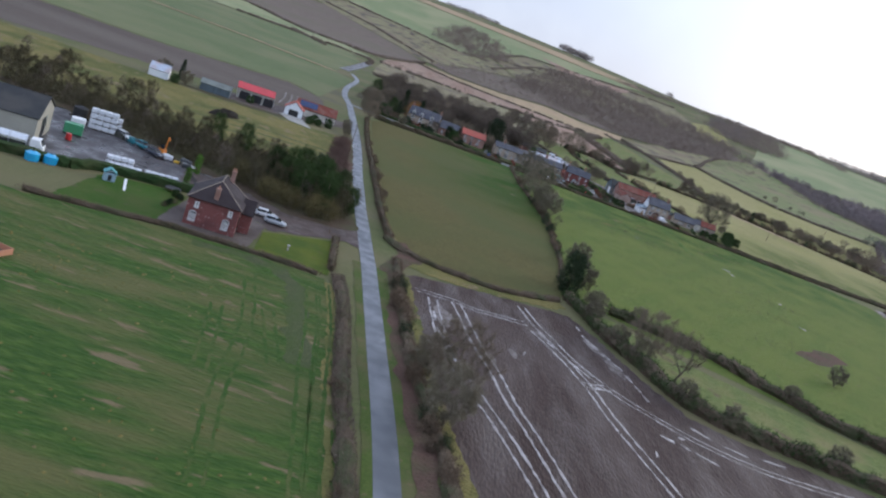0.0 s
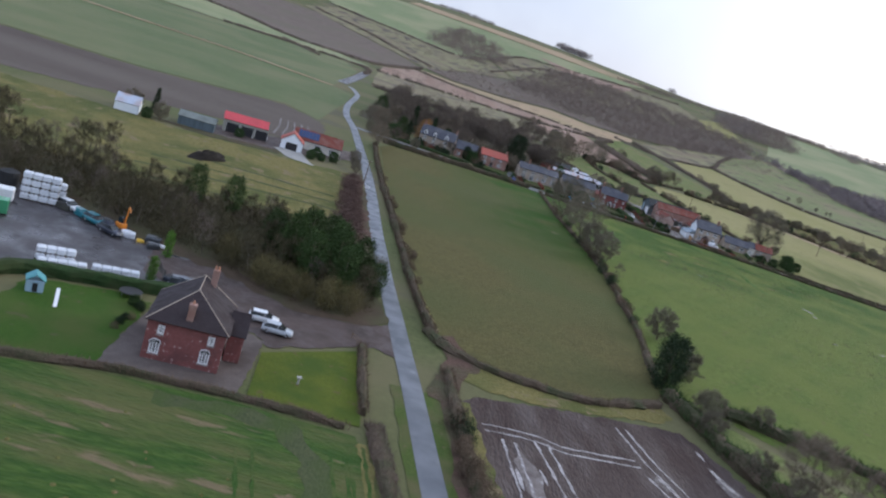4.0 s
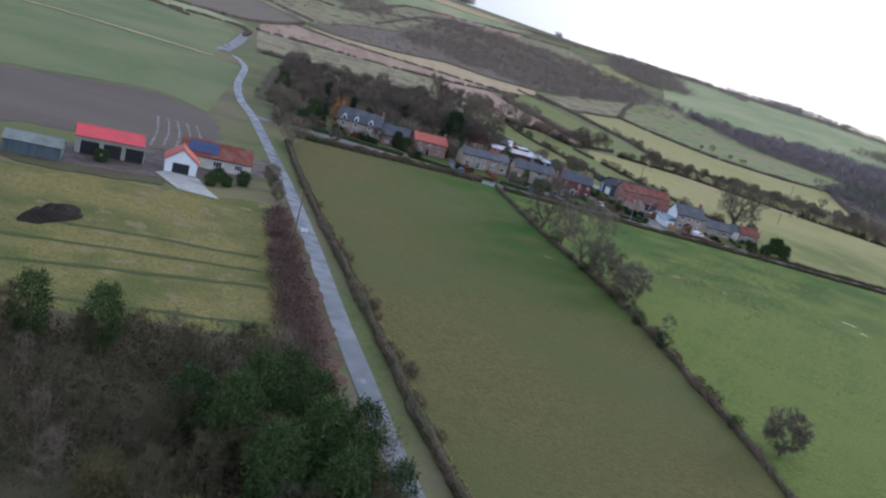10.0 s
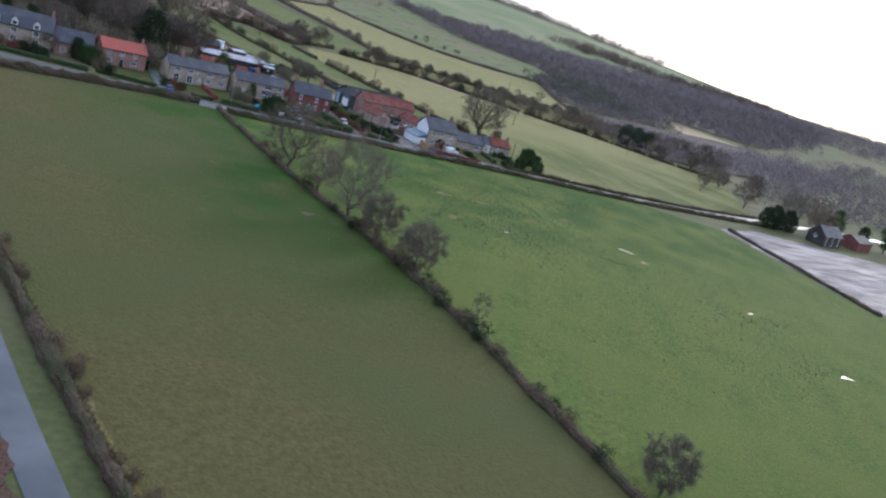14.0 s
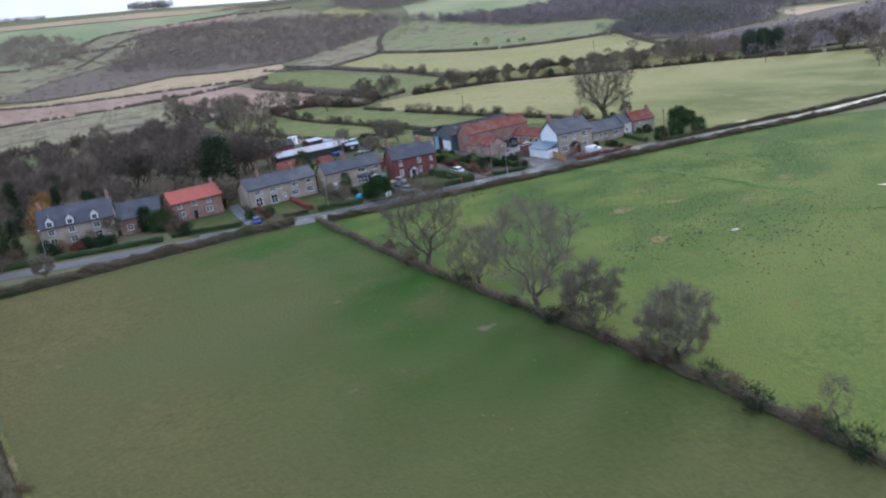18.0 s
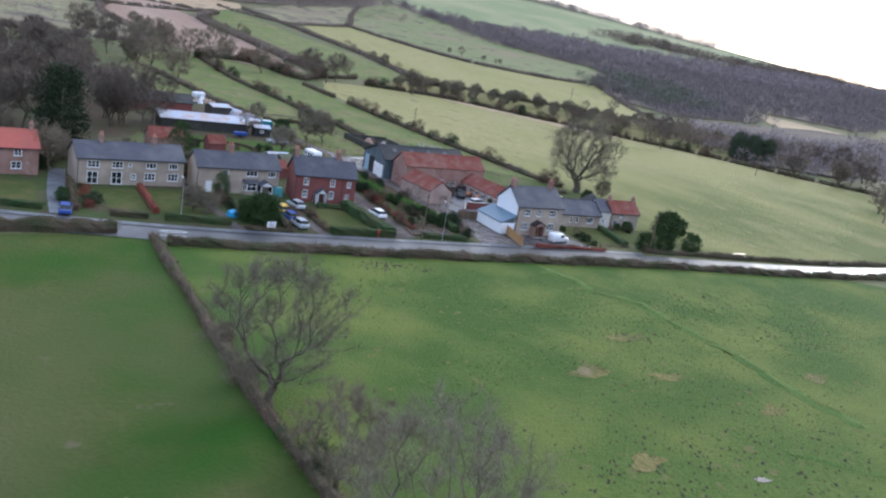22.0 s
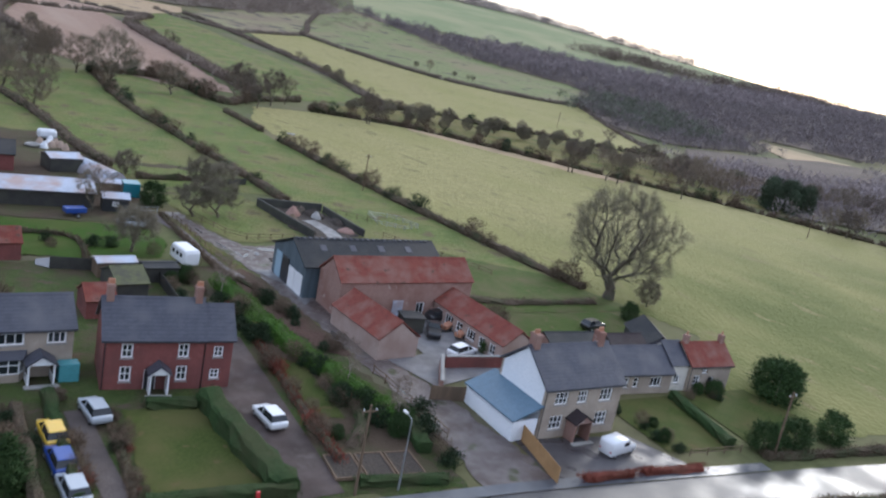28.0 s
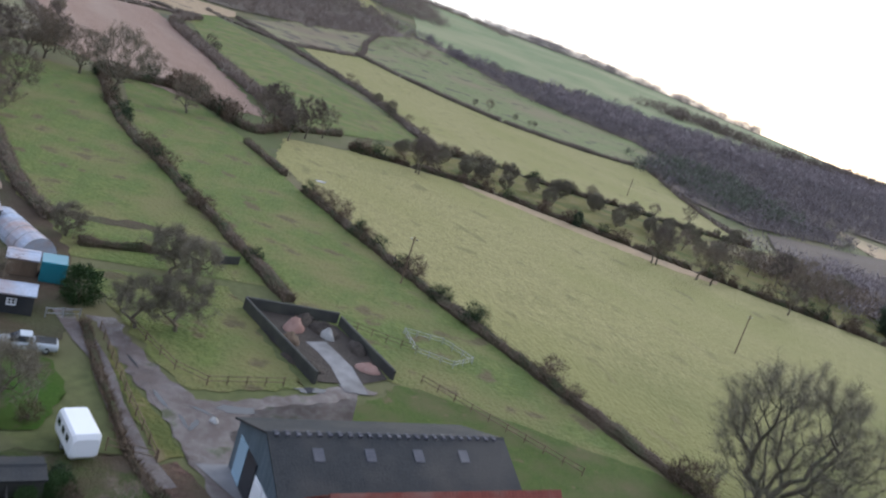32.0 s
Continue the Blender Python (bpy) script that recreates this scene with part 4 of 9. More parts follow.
def foliage(seed, shape, n, per, size, blade, width=.30):
    """Leafy clumps: shape(rng) gives a clump's centre; each clump is a burst of small blades."""
    g = np.random.default_rng(seed)
    C = np.array([shape(g) for _ in range(n)])
    P = np.repeat(C, per, 0) + g.normal(size=(n * per, 3)) * size * .42
    D = unit((P - np.repeat(C, per, 0)) + g.normal(size=P.shape) * size * .3 + np.array([0, 0, .15]))
    return blades(P, D, g.uniform(.6, 1.3, len(P)) * blade, g.uniform(.6, 1.2, len(P)) * blade * width, g)


def egg(h0, h1, r, power=.6):
    def at(g):
        t = g.random()
        a, k = g.uniform(0, 2 * math.pi), math.sqrt(g.uniform(.25, 1))
        rr = r * k * math.sin(math.pi * (t * .86 + .10)) ** power * g.uniform(.8, 1.12)
        return (rr * math.cos(a), rr * math.sin(a), h0 + (h1 - h0) * t)
    return at


def cone(h0, h1, r):
    def at(g):
        t = g.random() ** 1.3
        a, k = g.uniform(0, 2 * math.pi), math.sqrt(g.uniform(.3, 1))
        rr = r * k * (1 - t * .93) * (.75 + .25 * math.sin(t * 24))
        return (rr * math.cos(a), rr * math.sin(a), h0 + (h1 - h0) * t)
    return at


a, b = grow(11, 16, 6.8, .40, 360, bole=.14, low=.16, twigs=42, twig_len=1.1, thick=.022, direct=.55)
tree_kind("oak", "oak_tree", "large bare spreading tree with mossy limbs", a, b, "bark", "twig_olive")
a, b = grow(14, 13, 6.0, .34, 240, bole=.16, low=.2, twigs=48, twig_len=1.1, thick=.024, direct=.5)
tree_kind("oak_b", "oak_tree", "large bare tree with tangled branches", a, b, "bark", "twig")
a, b = grow(6, 20, 8.8, .85, 760, bole=.15, low=.14, twigs=36, twig_len=1.3, thick=.022, direct=.6)
tree_kind("big", "sycamore_tree", "great bare tree with a broad domed crown", a, b, "bark", "twig_olive")
a, b = grow(23, 10.5, 3.8, .22, 90, twigs=21, twig_len=1.1, thick=.05)
tree_kind("ash", "ash_tree", "bare brown winter tree with upright branches", a, b, "bark", "twig")
a, b = grow(31, 10, 2.3, .15, 70, bole=.25, twigs=12, twig_len=.9, thick=.05)
tree_kind("belt", "woodland_tree", "slender bare olive brown woodland tree", *grow(35, 10.5, 3.2, .17, 90, bole=.25, twigs=24, twig_len=1.0, thick=.05), "bark", "brushwood")
tree_kind("slim", "young_tree", "slim bare young woodland tree", a, b, "bark", "wood_dark")
a, b = grow(41, 8.2, 3.7, .24, 230, bole=.14, low=.12, twigs=54, twig_len=.8, thick=.032)
tree_kind("bushy", "hawthorn_tree", "dense rounded bare thorn tree", a, b, "bark", "twig_olive")
a, b = grow(47, 5.2, 2.9, .18, 120, twigs=45, twig_len=.7, thick=.03)
tree_kind("apple", "apple_tree", "low gnarled mossy fruit tree", a, b, "bark", "twig_olive")
a, b = grow(53, 8.0, 1.5, .075, 70, bole=.45, low=.3, twigs=21, twig_len=.7, thick=.018)
tree_kind("birch", "birch_tree", "pale leafless garden birch tree", a, b, "palebark", "twig_red")
a, b = grow(61, 12, 4.2, .24, 130, twigs=33, twig_len=1.1, thick=.05)
tree_kind("wood", "woodland_tree", "bare purple brown woodland tree", a, b, "bark", "wood_dark")
trunk = tube((0, 0, -.3), (0, 0, 11), .3, .08, 7)
tree_kind("pine", "pine_tree", "dark green pine with ragged clumps", trunk, foliage(3, egg(2.5, 13, 3.6), 170, 30, 1.1, .62), "bark", "pine")
tree_kind("spruce", "spruce_tree", "tall dark conical evergreen", trunk, foliage(4, cone(1, 12, 2.7), 150, 28, .8, .55), "bark", "ivy")
tree_kind("cypress", "cypress_tree", "dense dark egg-shaped evergreen tree", tube((0, 0, -.2), (0, 0, 6), .25, .1, 7), foliage(6, egg(.2, 8, 2.6, .5), 240, 26, .7, .45), "bark", "ivy")
# the cypress shape again, in needles paled for haze
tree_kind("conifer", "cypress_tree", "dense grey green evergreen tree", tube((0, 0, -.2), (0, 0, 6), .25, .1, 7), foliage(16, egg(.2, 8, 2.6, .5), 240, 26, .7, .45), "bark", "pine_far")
tree_kind("column", "column_cypress", "slim bright green clipped evergreen column", tube((0, 0, -.2), (0, 0, 3), .1, .05, 6), foliage(12, egg(.1, 4.4, .62, .35), 120, 22, .3, .26), "bark", "hedge_lime")
tree_kind("holly", "evergreen_bush", "rounded dark evergreen bush", tube((0, 0, -.2), (0, 0, 2), .12, .06, 6), foliage(7, egg(.1, 3.4, 1.9, .5), 170, 24, .5, .36), "bark", "hedge_green")
tree_kind("russet", "beech_tree", "round tree holding russet leaves", tube((0, 0, -.2), (0, 0, 6), .25, .1, 7), foliage(8, egg(1, 8, 3.2, .5), 90, 24, .9, .5), "bark", "autumn")
tree_kind("gorse", "yellow_stemmed_shrub", "tangle of yellowish bare stems", tube((0, 0, -.2), (0, 0, 2), .08, .04, 5), foliage(9, egg(.2, 4.5, 2.2, .6), 60, 26, .8, .9, .06), "bark", "withy")
tree_kind("rust", "garden_shrub", "rusty brown bare garden shrub", tube((0, 0, -.2), (0, 0, .6), .05, .03, 5), foliage(17, egg(.05, 1.5, .9, .5), 40, 20, .4, .35, .14), "bark", "hedge_rust")
tree_kind("brown", "garden_shrub", "brown leafless garden shrub", tube((0, 0, -.2), (0, 0, .8), .05, .03, 5), foliage(18, egg(.05, 1.9, 1.1, .5), 50, 20, .45, .45, .10), "bark", "hedge_twig")
tree_kind("dark", "garden_shrub", "low dark evergreen garden shrub", tube((0, 0, -.2), (0, 0, .8), .05, .03, 5), foliage(19, egg(.05, 1.6, 1.1, .5), 60, 20, .4, .3, .3), "bark", "ivy")
for key, src in (("briar_brown", "hedge_twig"), ("briar_dark", "ivy"), ("briar_rust", "autumn")):
    tree_kind(key, "briar", "straggling briar in a field hedge", tube((0, 0, -.2), (0, 0, .8), .05, .03, 5), foliage(28, egg(.05, 1.8, 1.1, .5), 44, 20, .45, .42, .14), "bark", src)
for ob in KINDS.values():
    ob.location = (-300 + 30 * list(KINDS.values()).index(ob), -200, 0)
    ob.location.z = gz(ob.location.x, ob.location.y) - .05


def scrub(name, pts, n, height, width, leaf, label, seed=1, per=56, category="wood"):
    """A far wood as one mass: many small tufted crowns over a stretch of ground."""
    rng = np.random.default_rng(seed)
    poly = np.array(pts, dtype=float)
    lo, hi = poly.min(0), poly.max(0)
    C = []
    soft = height if height >= 8 and n > 150 else 0
    while len(C) < n:
        q = lo + rng.random(2) * (hi - lo)
        inside = False
        for (x0, y0), (x1, y1) in zip(poly, np.roll(poly, -1, 0)):
            if (y0 > q[1]) != (y1 > q[1]) and q[0] < (x1 - x0) * (q[1] - y0) / (y1 - y0) + x0:
                inside = not inside
        if inside:
            q = q + rng.normal(size=2) * soft
            C.append((q[0], q[1], gz(*q)))
    C = np.repeat(np.array(C), per, 0)
    H = np.repeat(rng.uniform(.6, 1.15, n) * height, per)
    a, k = rng.uniform(0, 2 * math.pi, len(C)), np.sqrt(rng.random(len(C))) * width
    t = rng.random(len(C))
    P = C + np.stack([k * np.cos(a), k * np.sin(a), H * (.05 + .6 * t)], 1)
    D = unit(np.stack([np.cos(a) * .5, np.sin(a) * .5, np.full(len(C), .7)], 1) + rng.normal(size=(len(C), 3)) * .55)
    bv, bf = blades(P, D, H * rng.uniform(.14, .36, len(C)), H * rng.uniform(.02, .055, len(C)), rng)
    return tagged(new(name, mesh_of(name, bv, bf, [leaf])), label, category, kind="stuff")


# ---- hedges round the fields ----
hedge([(10.6, 20), (4.6, 71), (1.5, 91), (-1.5, 117), (-4.6, 134)], 2.6, 1.4, twig="twig_red", dense=60, label="low brown hedge beside the lane", seed=3)
hedge([(-6.2, 136), (-8.2, 157)], 1.5, 1.5, dense=34, label="clipped dark hedge round the garden", seed=4)
hedge([(20, 20), (15.5, 77), (11.5, 97), (8.5, 117), (6, 140), (4.6, 158)], 2.2, 1.5, dense=30, label="rusty brown overgrown hedge bank", seed=5)
hedge([(2.0, 172), (-2.0, 193), (-4.8, 212), (-8.4, 237), (-12.4, 264), (-15.7, 290), (-19, 318), (-22, 350)], 2.0, 1.7, dense=50, label="brown hedge between lane and field", seed=6)
hedge([(1.6, 172), (3.2, 169), (5, 167), (8.5, 165), (12.5, 163.2), (20, 162.5), (27.6, 163), (34, 166.4), (41, 170.8)], 2.3, 1.7, dense=30, label="dark mixed hedge between fields", seed=7)
hedge([(44, 364), (44.2, 340), (44.8, 315), (46.3, 292), (47.6, 270), (48, 248), (47.2, 230), (46.5, 209), (43.4, 182)], 1.7, 1.6, dense=30, label="dark leafless hedge dividing two fields", seed=8)
hedge([(-20, 362), (3, 364), (25, 366), (39.5, 366.4)], 2.0, 2.9, dense=46, label="clipped hedge along the road", seed=9)
hedge([(45.4, 361.6), (69, 359.4), (85, 357.9), (106, 356.7), (134, 354.6), (179, 349.9), (226, 350), (262, 352)], 2.0, 2.1, twig="brushwood", dense=46, label="trimmed dark olive brown roadside hedge", seed=10)
hedge([(44, 176), (48, 160), (54, 143), (60, 129), (74, 124), (92, 121), (150, 113)], 4.2, 3.6, twig="hedge_green", dense=60, label="tall overgrown green hedge", seed=11, blade=.7)
hedge([(54, 176), (66, 172), (77, 168), (86, 159), (93, 152.5), (100, 147), (140, 137), (200, 128)], 4.0, 3.4, twig="hedge_green", dense=50, label="thick dark hedge across the pasture", seed=12, blade=.7)
hedge([(212, 334), (196, 268)], 2.0, 1.6, seed=13)
hedge([(-54, 122.6), (-48.7, 124.2), (-41.6, 126.6), (-33, 129.2), (-20, 131.2), (-8, 131.6)], 1.4, 1.3, dense=30, label="brown hedge along the garden", seed=14)
hedge([(116.4, 457.5), (115, 470), (110, 510), (105, 550), (106, 606)], 2.4, 2.0, dense=22, label="long brown hedge between paddocks", seed=15, blade=.6)
hedge([(153, 414), (149, 436), (143, 472), (138, 519)], 2.4, 2.0, dense=22, label="long brown hedge between paddocks", seed=16, blade=.6)
hedge([(137, 530), (135, 556)], 2.4, 2.0, dense=22, seed=17, blade=.6)
hedge([(106, 606), (127, 610), (134, 592), (140, 573), (154, 588), (176, 602)], 3.4, 3.0, dense=20, label="thick dark hedge with small trees", seed=18, blade=.8)
hedge([(172, 582), (206, 574), (226, 556), (244, 538), (262, 518), (288, 492), (306, 467), (330, 440)], 3.2, 2.4, dense=26, label="thick dark hedge with small trees", seed=19, blade=.9, gaps=.12)
hedge([(215, 618), (249, 625), (266, 608), (295, 604), (318, 593), (352, 585)], 3.4, 2.6, dense=22, label="bushy hedge on the slope", seed=20, blade=.9, gaps=.25)
HILL = dict(step=2.5, group="hill hedges", twig="wood_mid", core="heather")
hedge([(160, 606), (160, 690), (166, 850), (188, 905)], 7, 4.5, dense=34, label="wide scrubby hedge up the hill", seed=21, blade=1.5, gaps=.08, **HILL)
hedge([(223, 630), (240, 720), (248, 790), (242, 890), (226, 962)], 4.2, 3.2, dense=22, label="dark hedge up the hill", seed=22, blade=1.3, gaps=.06, **HILL)
hedge([(310, 940), (330, 868), (356, 802), (395, 765), (440, 751)], 4, 3.0, dense=22, label="dark hedge up the hill", seed=23, blade=1.3, gaps=.05, **HILL)
hedge([(352, 588), (397, 671), (438, 750)], 3.5, 2.6, dense=18, label="dark hedge below the wood", seed=24, blade=1.2, gaps=.1, **HILL)
hedge([(205, 962), (240, 905), (262, 910), (312, 942), (345, 1015), (380, 1080)], 4, 3, dense=18, label="dark hill hedge with gaps", seed=71, blade=1.3, gaps=.2, **HILL)
hedge([(-60, 860), (40, 868), (105, 876), (160, 900), (190, 912)], 4, 3.2, dense=18, label="dark hedge across the hill side", seed=72, blade=1.3, gaps=.2, **HILL)
hedge([(-45, 622), (20, 620), (60, 622), (94, 645), (90, 760), (102, 872)], 4.5, 3.6, dense=20, label="scrubby hedge beside the brown field", seed=73, blade=1.3, gaps=.2, **HILL)
hedge([(-30, 1080), (24, 1020), (78, 980), (129, 946), (186, 915)], 3.5, 2.6, dense=14, label="thin dark hill hedge", seed=74, blade=1.3, gaps=.2, **HILL)
hedge([(-420, 1132), (-250, 1068), (-164, 980), (-110, 972), (-70, 990), (-22, 1104)], 5, 3.4, dense=14, label="dark hedge below the moor", seed=75, blade=1.5, gaps=.2, **HILL)
hedge([(-211, 1405), (-125, 1325), (-63, 1230), (-12, 1150)], 5, 3.6, dense=14, label="dark hedge above the moor", seed=76, blade=1.6, gaps=.2, **HILL)
hedge([(-190, 1506), (-81, 1431), (18, 1351), (72, 1396)], 5, 3.6, dense=14, label="dark hedge high on the hill", seed=77, blade=1.6, gaps=.2, **HILL)
hedge([(72, 1269), (112, 1350), (151, 1425), (213, 1465)], 5, 3.6, dense=14, label="dark hedge high on the hill", seed=87, blade=1.6, gaps=.2, **HILL)
hedge([(73, 1401), (136, 1522), (217, 1511), (305, 1533), (420, 1514)], 5, 3.6, dense=14, label="dark hedge under the skyline", seed=78, blade=1.6, gaps=.2, **HILL)
hedge([(73, 1401), (166, 1385), (265, 1401), (330, 1300)], 5, 3.6, dense=14, label="dark hedge high on the hill", seed=79, blade=1.6, gaps=.2, **HILL)
hedge([(-207, 838), (-90, 852), (-64, 800), (-60, 720)], 4, 2.6, dense=14, label="brown hedge round the far field", seed=80, blade=1.3, gaps=.2, **HILL)
hedge([(-159, 888), (-125, 820), (-108, 789)], 3.5, 2.4, dense=14, label="brown hedge between far fields", seed=81, blade=1.3, gaps=.2, **HILL)
hedge([(185, 358.2), (226, 358.8), (270, 364)], 1.6, 1.4, dense=22, label="low brown roadside hedge", seed=26)
hedge([(120, 412), (132, 408), (150, 408)], 2.0, 1.2, dense=24, label="brown scrubby hedge behind the barn", seed=27)

# ---- woods ----
rw = random.Random(8)
drape("ground_woodland", [(-5, 170.6), (-9.5, 165.8), (-19, 163.6), (-26, 166), (-32, 170.4), (-42, 171.6), (-60, 179.4), (-95, 190), (-95, 206), (-50, 208), (-20, 214), (-12, 200)], "litter", "brown leaf litter under the trees", "ground", lift=.13, wave=0.9)
scrub("undergrowth", [(-8, 170.5), (-13, 168), (-19, 167), (-27, 170), (-36, 175), (-60, 183), (-95, 192), (-95, 205), (-50, 206), (-20, 212), (-12, 198)], 900, 3.2, 1.6, "brushwood", "tangled bare undergrowth of the wood", 21, category="undergrowth")
for k in range(150):
    x = rw.uniform(-100, -10)
    y = rw.uniform(169, 208)
    if y < 167.5 + (-x) * .16 or (x > -18 and y > 196) or y > 203:
        continue
    tree(rw.choice(["belt", "belt", "belt", "slim"]), x, y, rw.uniform(.5, .75), label="bare tree in a belt of woodland", group="woodland belt")
for k in range(50):
    x = rw.uniform(-150, -66)
    tree(rw.choice(["belt", "belt", "slim"]), x, rw.uniform(196, 225) if x > -95 else rw.uniform(185, 225), rw.uniform(.5, .75), label="bare tree in a belt of woodland", group="woodland belt")
for x, y, s in [(-39, 201, .6), (-46, 200, .6), (-20, 177, .74), (-16, 182, .78), (-24, 183, .7), (-13, 179, .6), (-17, 188, .68), (-28, 186, .66), (-12, 185, .62), (-8.6, 178.6, .5), (-14, 175, .66), (-22, 188, .7), (-19, 193, .6)]:
    tree("pine", x, y, s, group="pines by the lane")
for x, y, h in [(-40.8, 169.8, 1.0), (-39.4, 158.6, .9)]:
    tree("column", x, y, 1.0, group="yard conifers", tall=h)
for x, y in [(-12, 169), (-20, 168.5), (-26, 171), (-33, 175), (-9, 188), (-15, 168.5), (-23, 169.6)]:
    tree("gorse", x, y, 1.0, group="shrubs at the wood edge")
for x, y, s, k in [(45.4, 316, 1.0, "oak"), (46.8, 288, 1.0, "oak"), (46.4, 302, .7, "oak_b")]:
    tree(k, x, y, s, label="large bare tree standing in the hedge", group="hedgerow trees")
for x, y, s in [(48.2, 278, 1.0), (48.8, 264.5, 1.05), (50.6, 208.5, .85)]:
    tree("bushy", x, y, s, label="rounded bare tree in the hedge", group="hedgerow trees")
tree("slim", 49.4, 246, .6, group="hedgerow trees")
tree("oak_b", 56, 149, .85, group="hedgerow trees")
for x, y, s in [(47.6, 164, .6), (50.6, 152, .55), (54, 146, .6), (58.6, 131, .55), (66, 127, .5), (84, 123.6, .55), (113, 182, .6), (49, 171, .7), (60, 174, .5), (90, 156, .5)]:
    tree("bushy", x, y, s, label="bushy bare thorn in the hedge", group="hedgerow trees")
tree("ash", 60, 141, .95, group="hedgerow trees")
tree("cypress", 44, 180, 1.15, label="dark ivy covered tree in the hedge", group="hedgerow trees")
tree("bushy", 47, 184, 1.0, group="hedgerow trees")
tree("oak_b", 15, 99, .85, label="gnarled bare oak on the bank", group="hedgerow trees")
tree("bushy", 14.5, 90, .95, group="hedgerow trees")
tree("bushy", 12.5, 104, .8, group="hedgerow trees")
tree("big", 155, 410, 1.0, label="great bare tree behind the cottages", group="hedgerow trees")
tree("birch", 162, 408, .95, label="thin bare sapling beside the great tree", group="hedgerow trees")
tree("bushy", 160.4, 406.4, .55, label="thin brown thorn beside the great tree", group="hedgerow trees")
drape("ground_village_wood", [(-36, 424), (10, 422), (36, 414), (58, 440), (66, 480), (60, 530), (36, 566), (-34, 566)], "litter", "brown leaf litter under the village wood", "ground", lift=.1, wave=1.2)
for k in range(140):
    x = rw.uniform(-34, 60)
    y = rw.uniform(425, 560)
    if x < -30 + (y - 425) * .02 or x > 20 + (560 - y) * .25 + 20:
        continue
    tree(rw.choice(["wood", "wood", "ash"]), x, y, rw.uniform(.8, 1.2), label="bare tree in the wood behind the village", group="village wood")
for x, y, k, s in [(-11, 420, "spruce", 1.0), (-5, 425, "russet", 1.0), (5, 418, "cypress", .9), (37, 418, "cypress", 1.8), (-22, 352, "ash", .8), (-24, 400, "bushy", 1), (-28, 412, "bushy", 1.1)]:
    tree(k, x, y, s, group="village trees")
for x, y, k, s in [(-20.8, 343, "oak_b", .7), (-16, 371, "wood", .55), (-8, 370.4, "bushy", .6), (-25.5, 372, "bushy", .8), (-6, 402, "russet", 1.1), (-14, 405, "wood", .9), (-2, 409, "spruce", .9), (-27, 424, "pine", .9), (-21, 432, "wood", 1.0), (46, 404, "bushy", .7), (14, 392, "cypress", .7), (16.5, 389, "holly", 1.3), (-12, 390, "spruce", .7), (-15, 394, "pine", .7), (-18, 388, "holly", 1.5), (-24, 392, "oak_b", .8), (17, 402, "bushy", .9), (7, 389.5, "wood", .5), (1, 405, "ash", .9), (12, 408, "wood", .9), (33.5, 398, "ash", .8), (34.5, 404, "bushy", .8), (53.5, 402, "ash", .7), (20, 408, "ash", .9), (26, 410, "bushy", .9)]:
    tree(k, x, y, s, group="village trees")
for x, y, s in [(62, 484, .8), (80.5, 524, .75), (76, 545, .85), (100, 596, 1.0), (92, 606, .9), (120, 615, .7)]:
    tree("oak_b", x, y, s, group="paddock trees")
for x, y in [(95.7, 444.4), (99.9, 444.7), (101.9, 461.6), (104, 459), (82.7, 426)]:
    tree("apple", x, y, rw.uniform(1.05, 1.3), group="orchard trees")
for x, y, s in [(137.2, 365, .8), (142, 364.6, .85), (149.4, 364.6, .85), (154.6, 377.6, 1.0), (157.6, 376.4, .8)]:
    tree("holly", x, y, s * 1.25, group="garden bushes")
tree("cypress", 62, 373, .62, label="broad dark yew by the road", group="garden bushes")
tree("pine", 58.6, 384.6, .40, label="soft grey green garden conifer", group="garden bushes")
tree("birch", 95.4, 384.6, .75, group="garden birches")
tree("birch", 96.9, 376.6, .75, group="garden birches")
tree("birch", 89.4, 408.4, .85, group="garden birches")
for x, y, k, s in [(252, 351, "cypress", .95), (256, 350, "cypress", 1.1), (260, 351, "cypress", .9), (264, 349.6, "cypress", 1.0), (268, 350, "cypress", .8), (288, 352, "oak_b", 1.0), (296, 350, "pine", .9), (302, 356, "cypress", 1.1), (282, 362, "oak", .9), (276, 380, "oak_b", 1.0), (296, 372, "ash", 1.1), (310, 366, "bushy", 1.0), (318, 350, "cypress", 1.0), (326, 344, "pine", 1.0), (330, 380, "oak_b", .9), (350, 400, "ash", 1.0), (268, 398, "ash", .9), (284, 410, "oak_b", .8), (306, 420, "bushy", 1.1), (322, 412, "wood", 1.0)]:
    tree(k, x, y, s, label="tree near the dark roadside house" if k != "cypress" else "dark conifer beside the roadside house", group="roadside trees")
for k in range(46):
    t = rw.random()
    x, y = 190 + 160 * t, 602 - 60 * t + rw.uniform(-20, 16)
    tree("bushy", x, y, rw.uniform(.5, .9), label="small round bush in the rough field", group="field bushes")
for k in range(14):
    t = rw.random()
    x, y = 176 + 150 * t, 582 - 140 * t
    tree(rw.choice(["ash", "wood"]), x, y, rw.uniform(.8, 1.1), group="field edge trees")

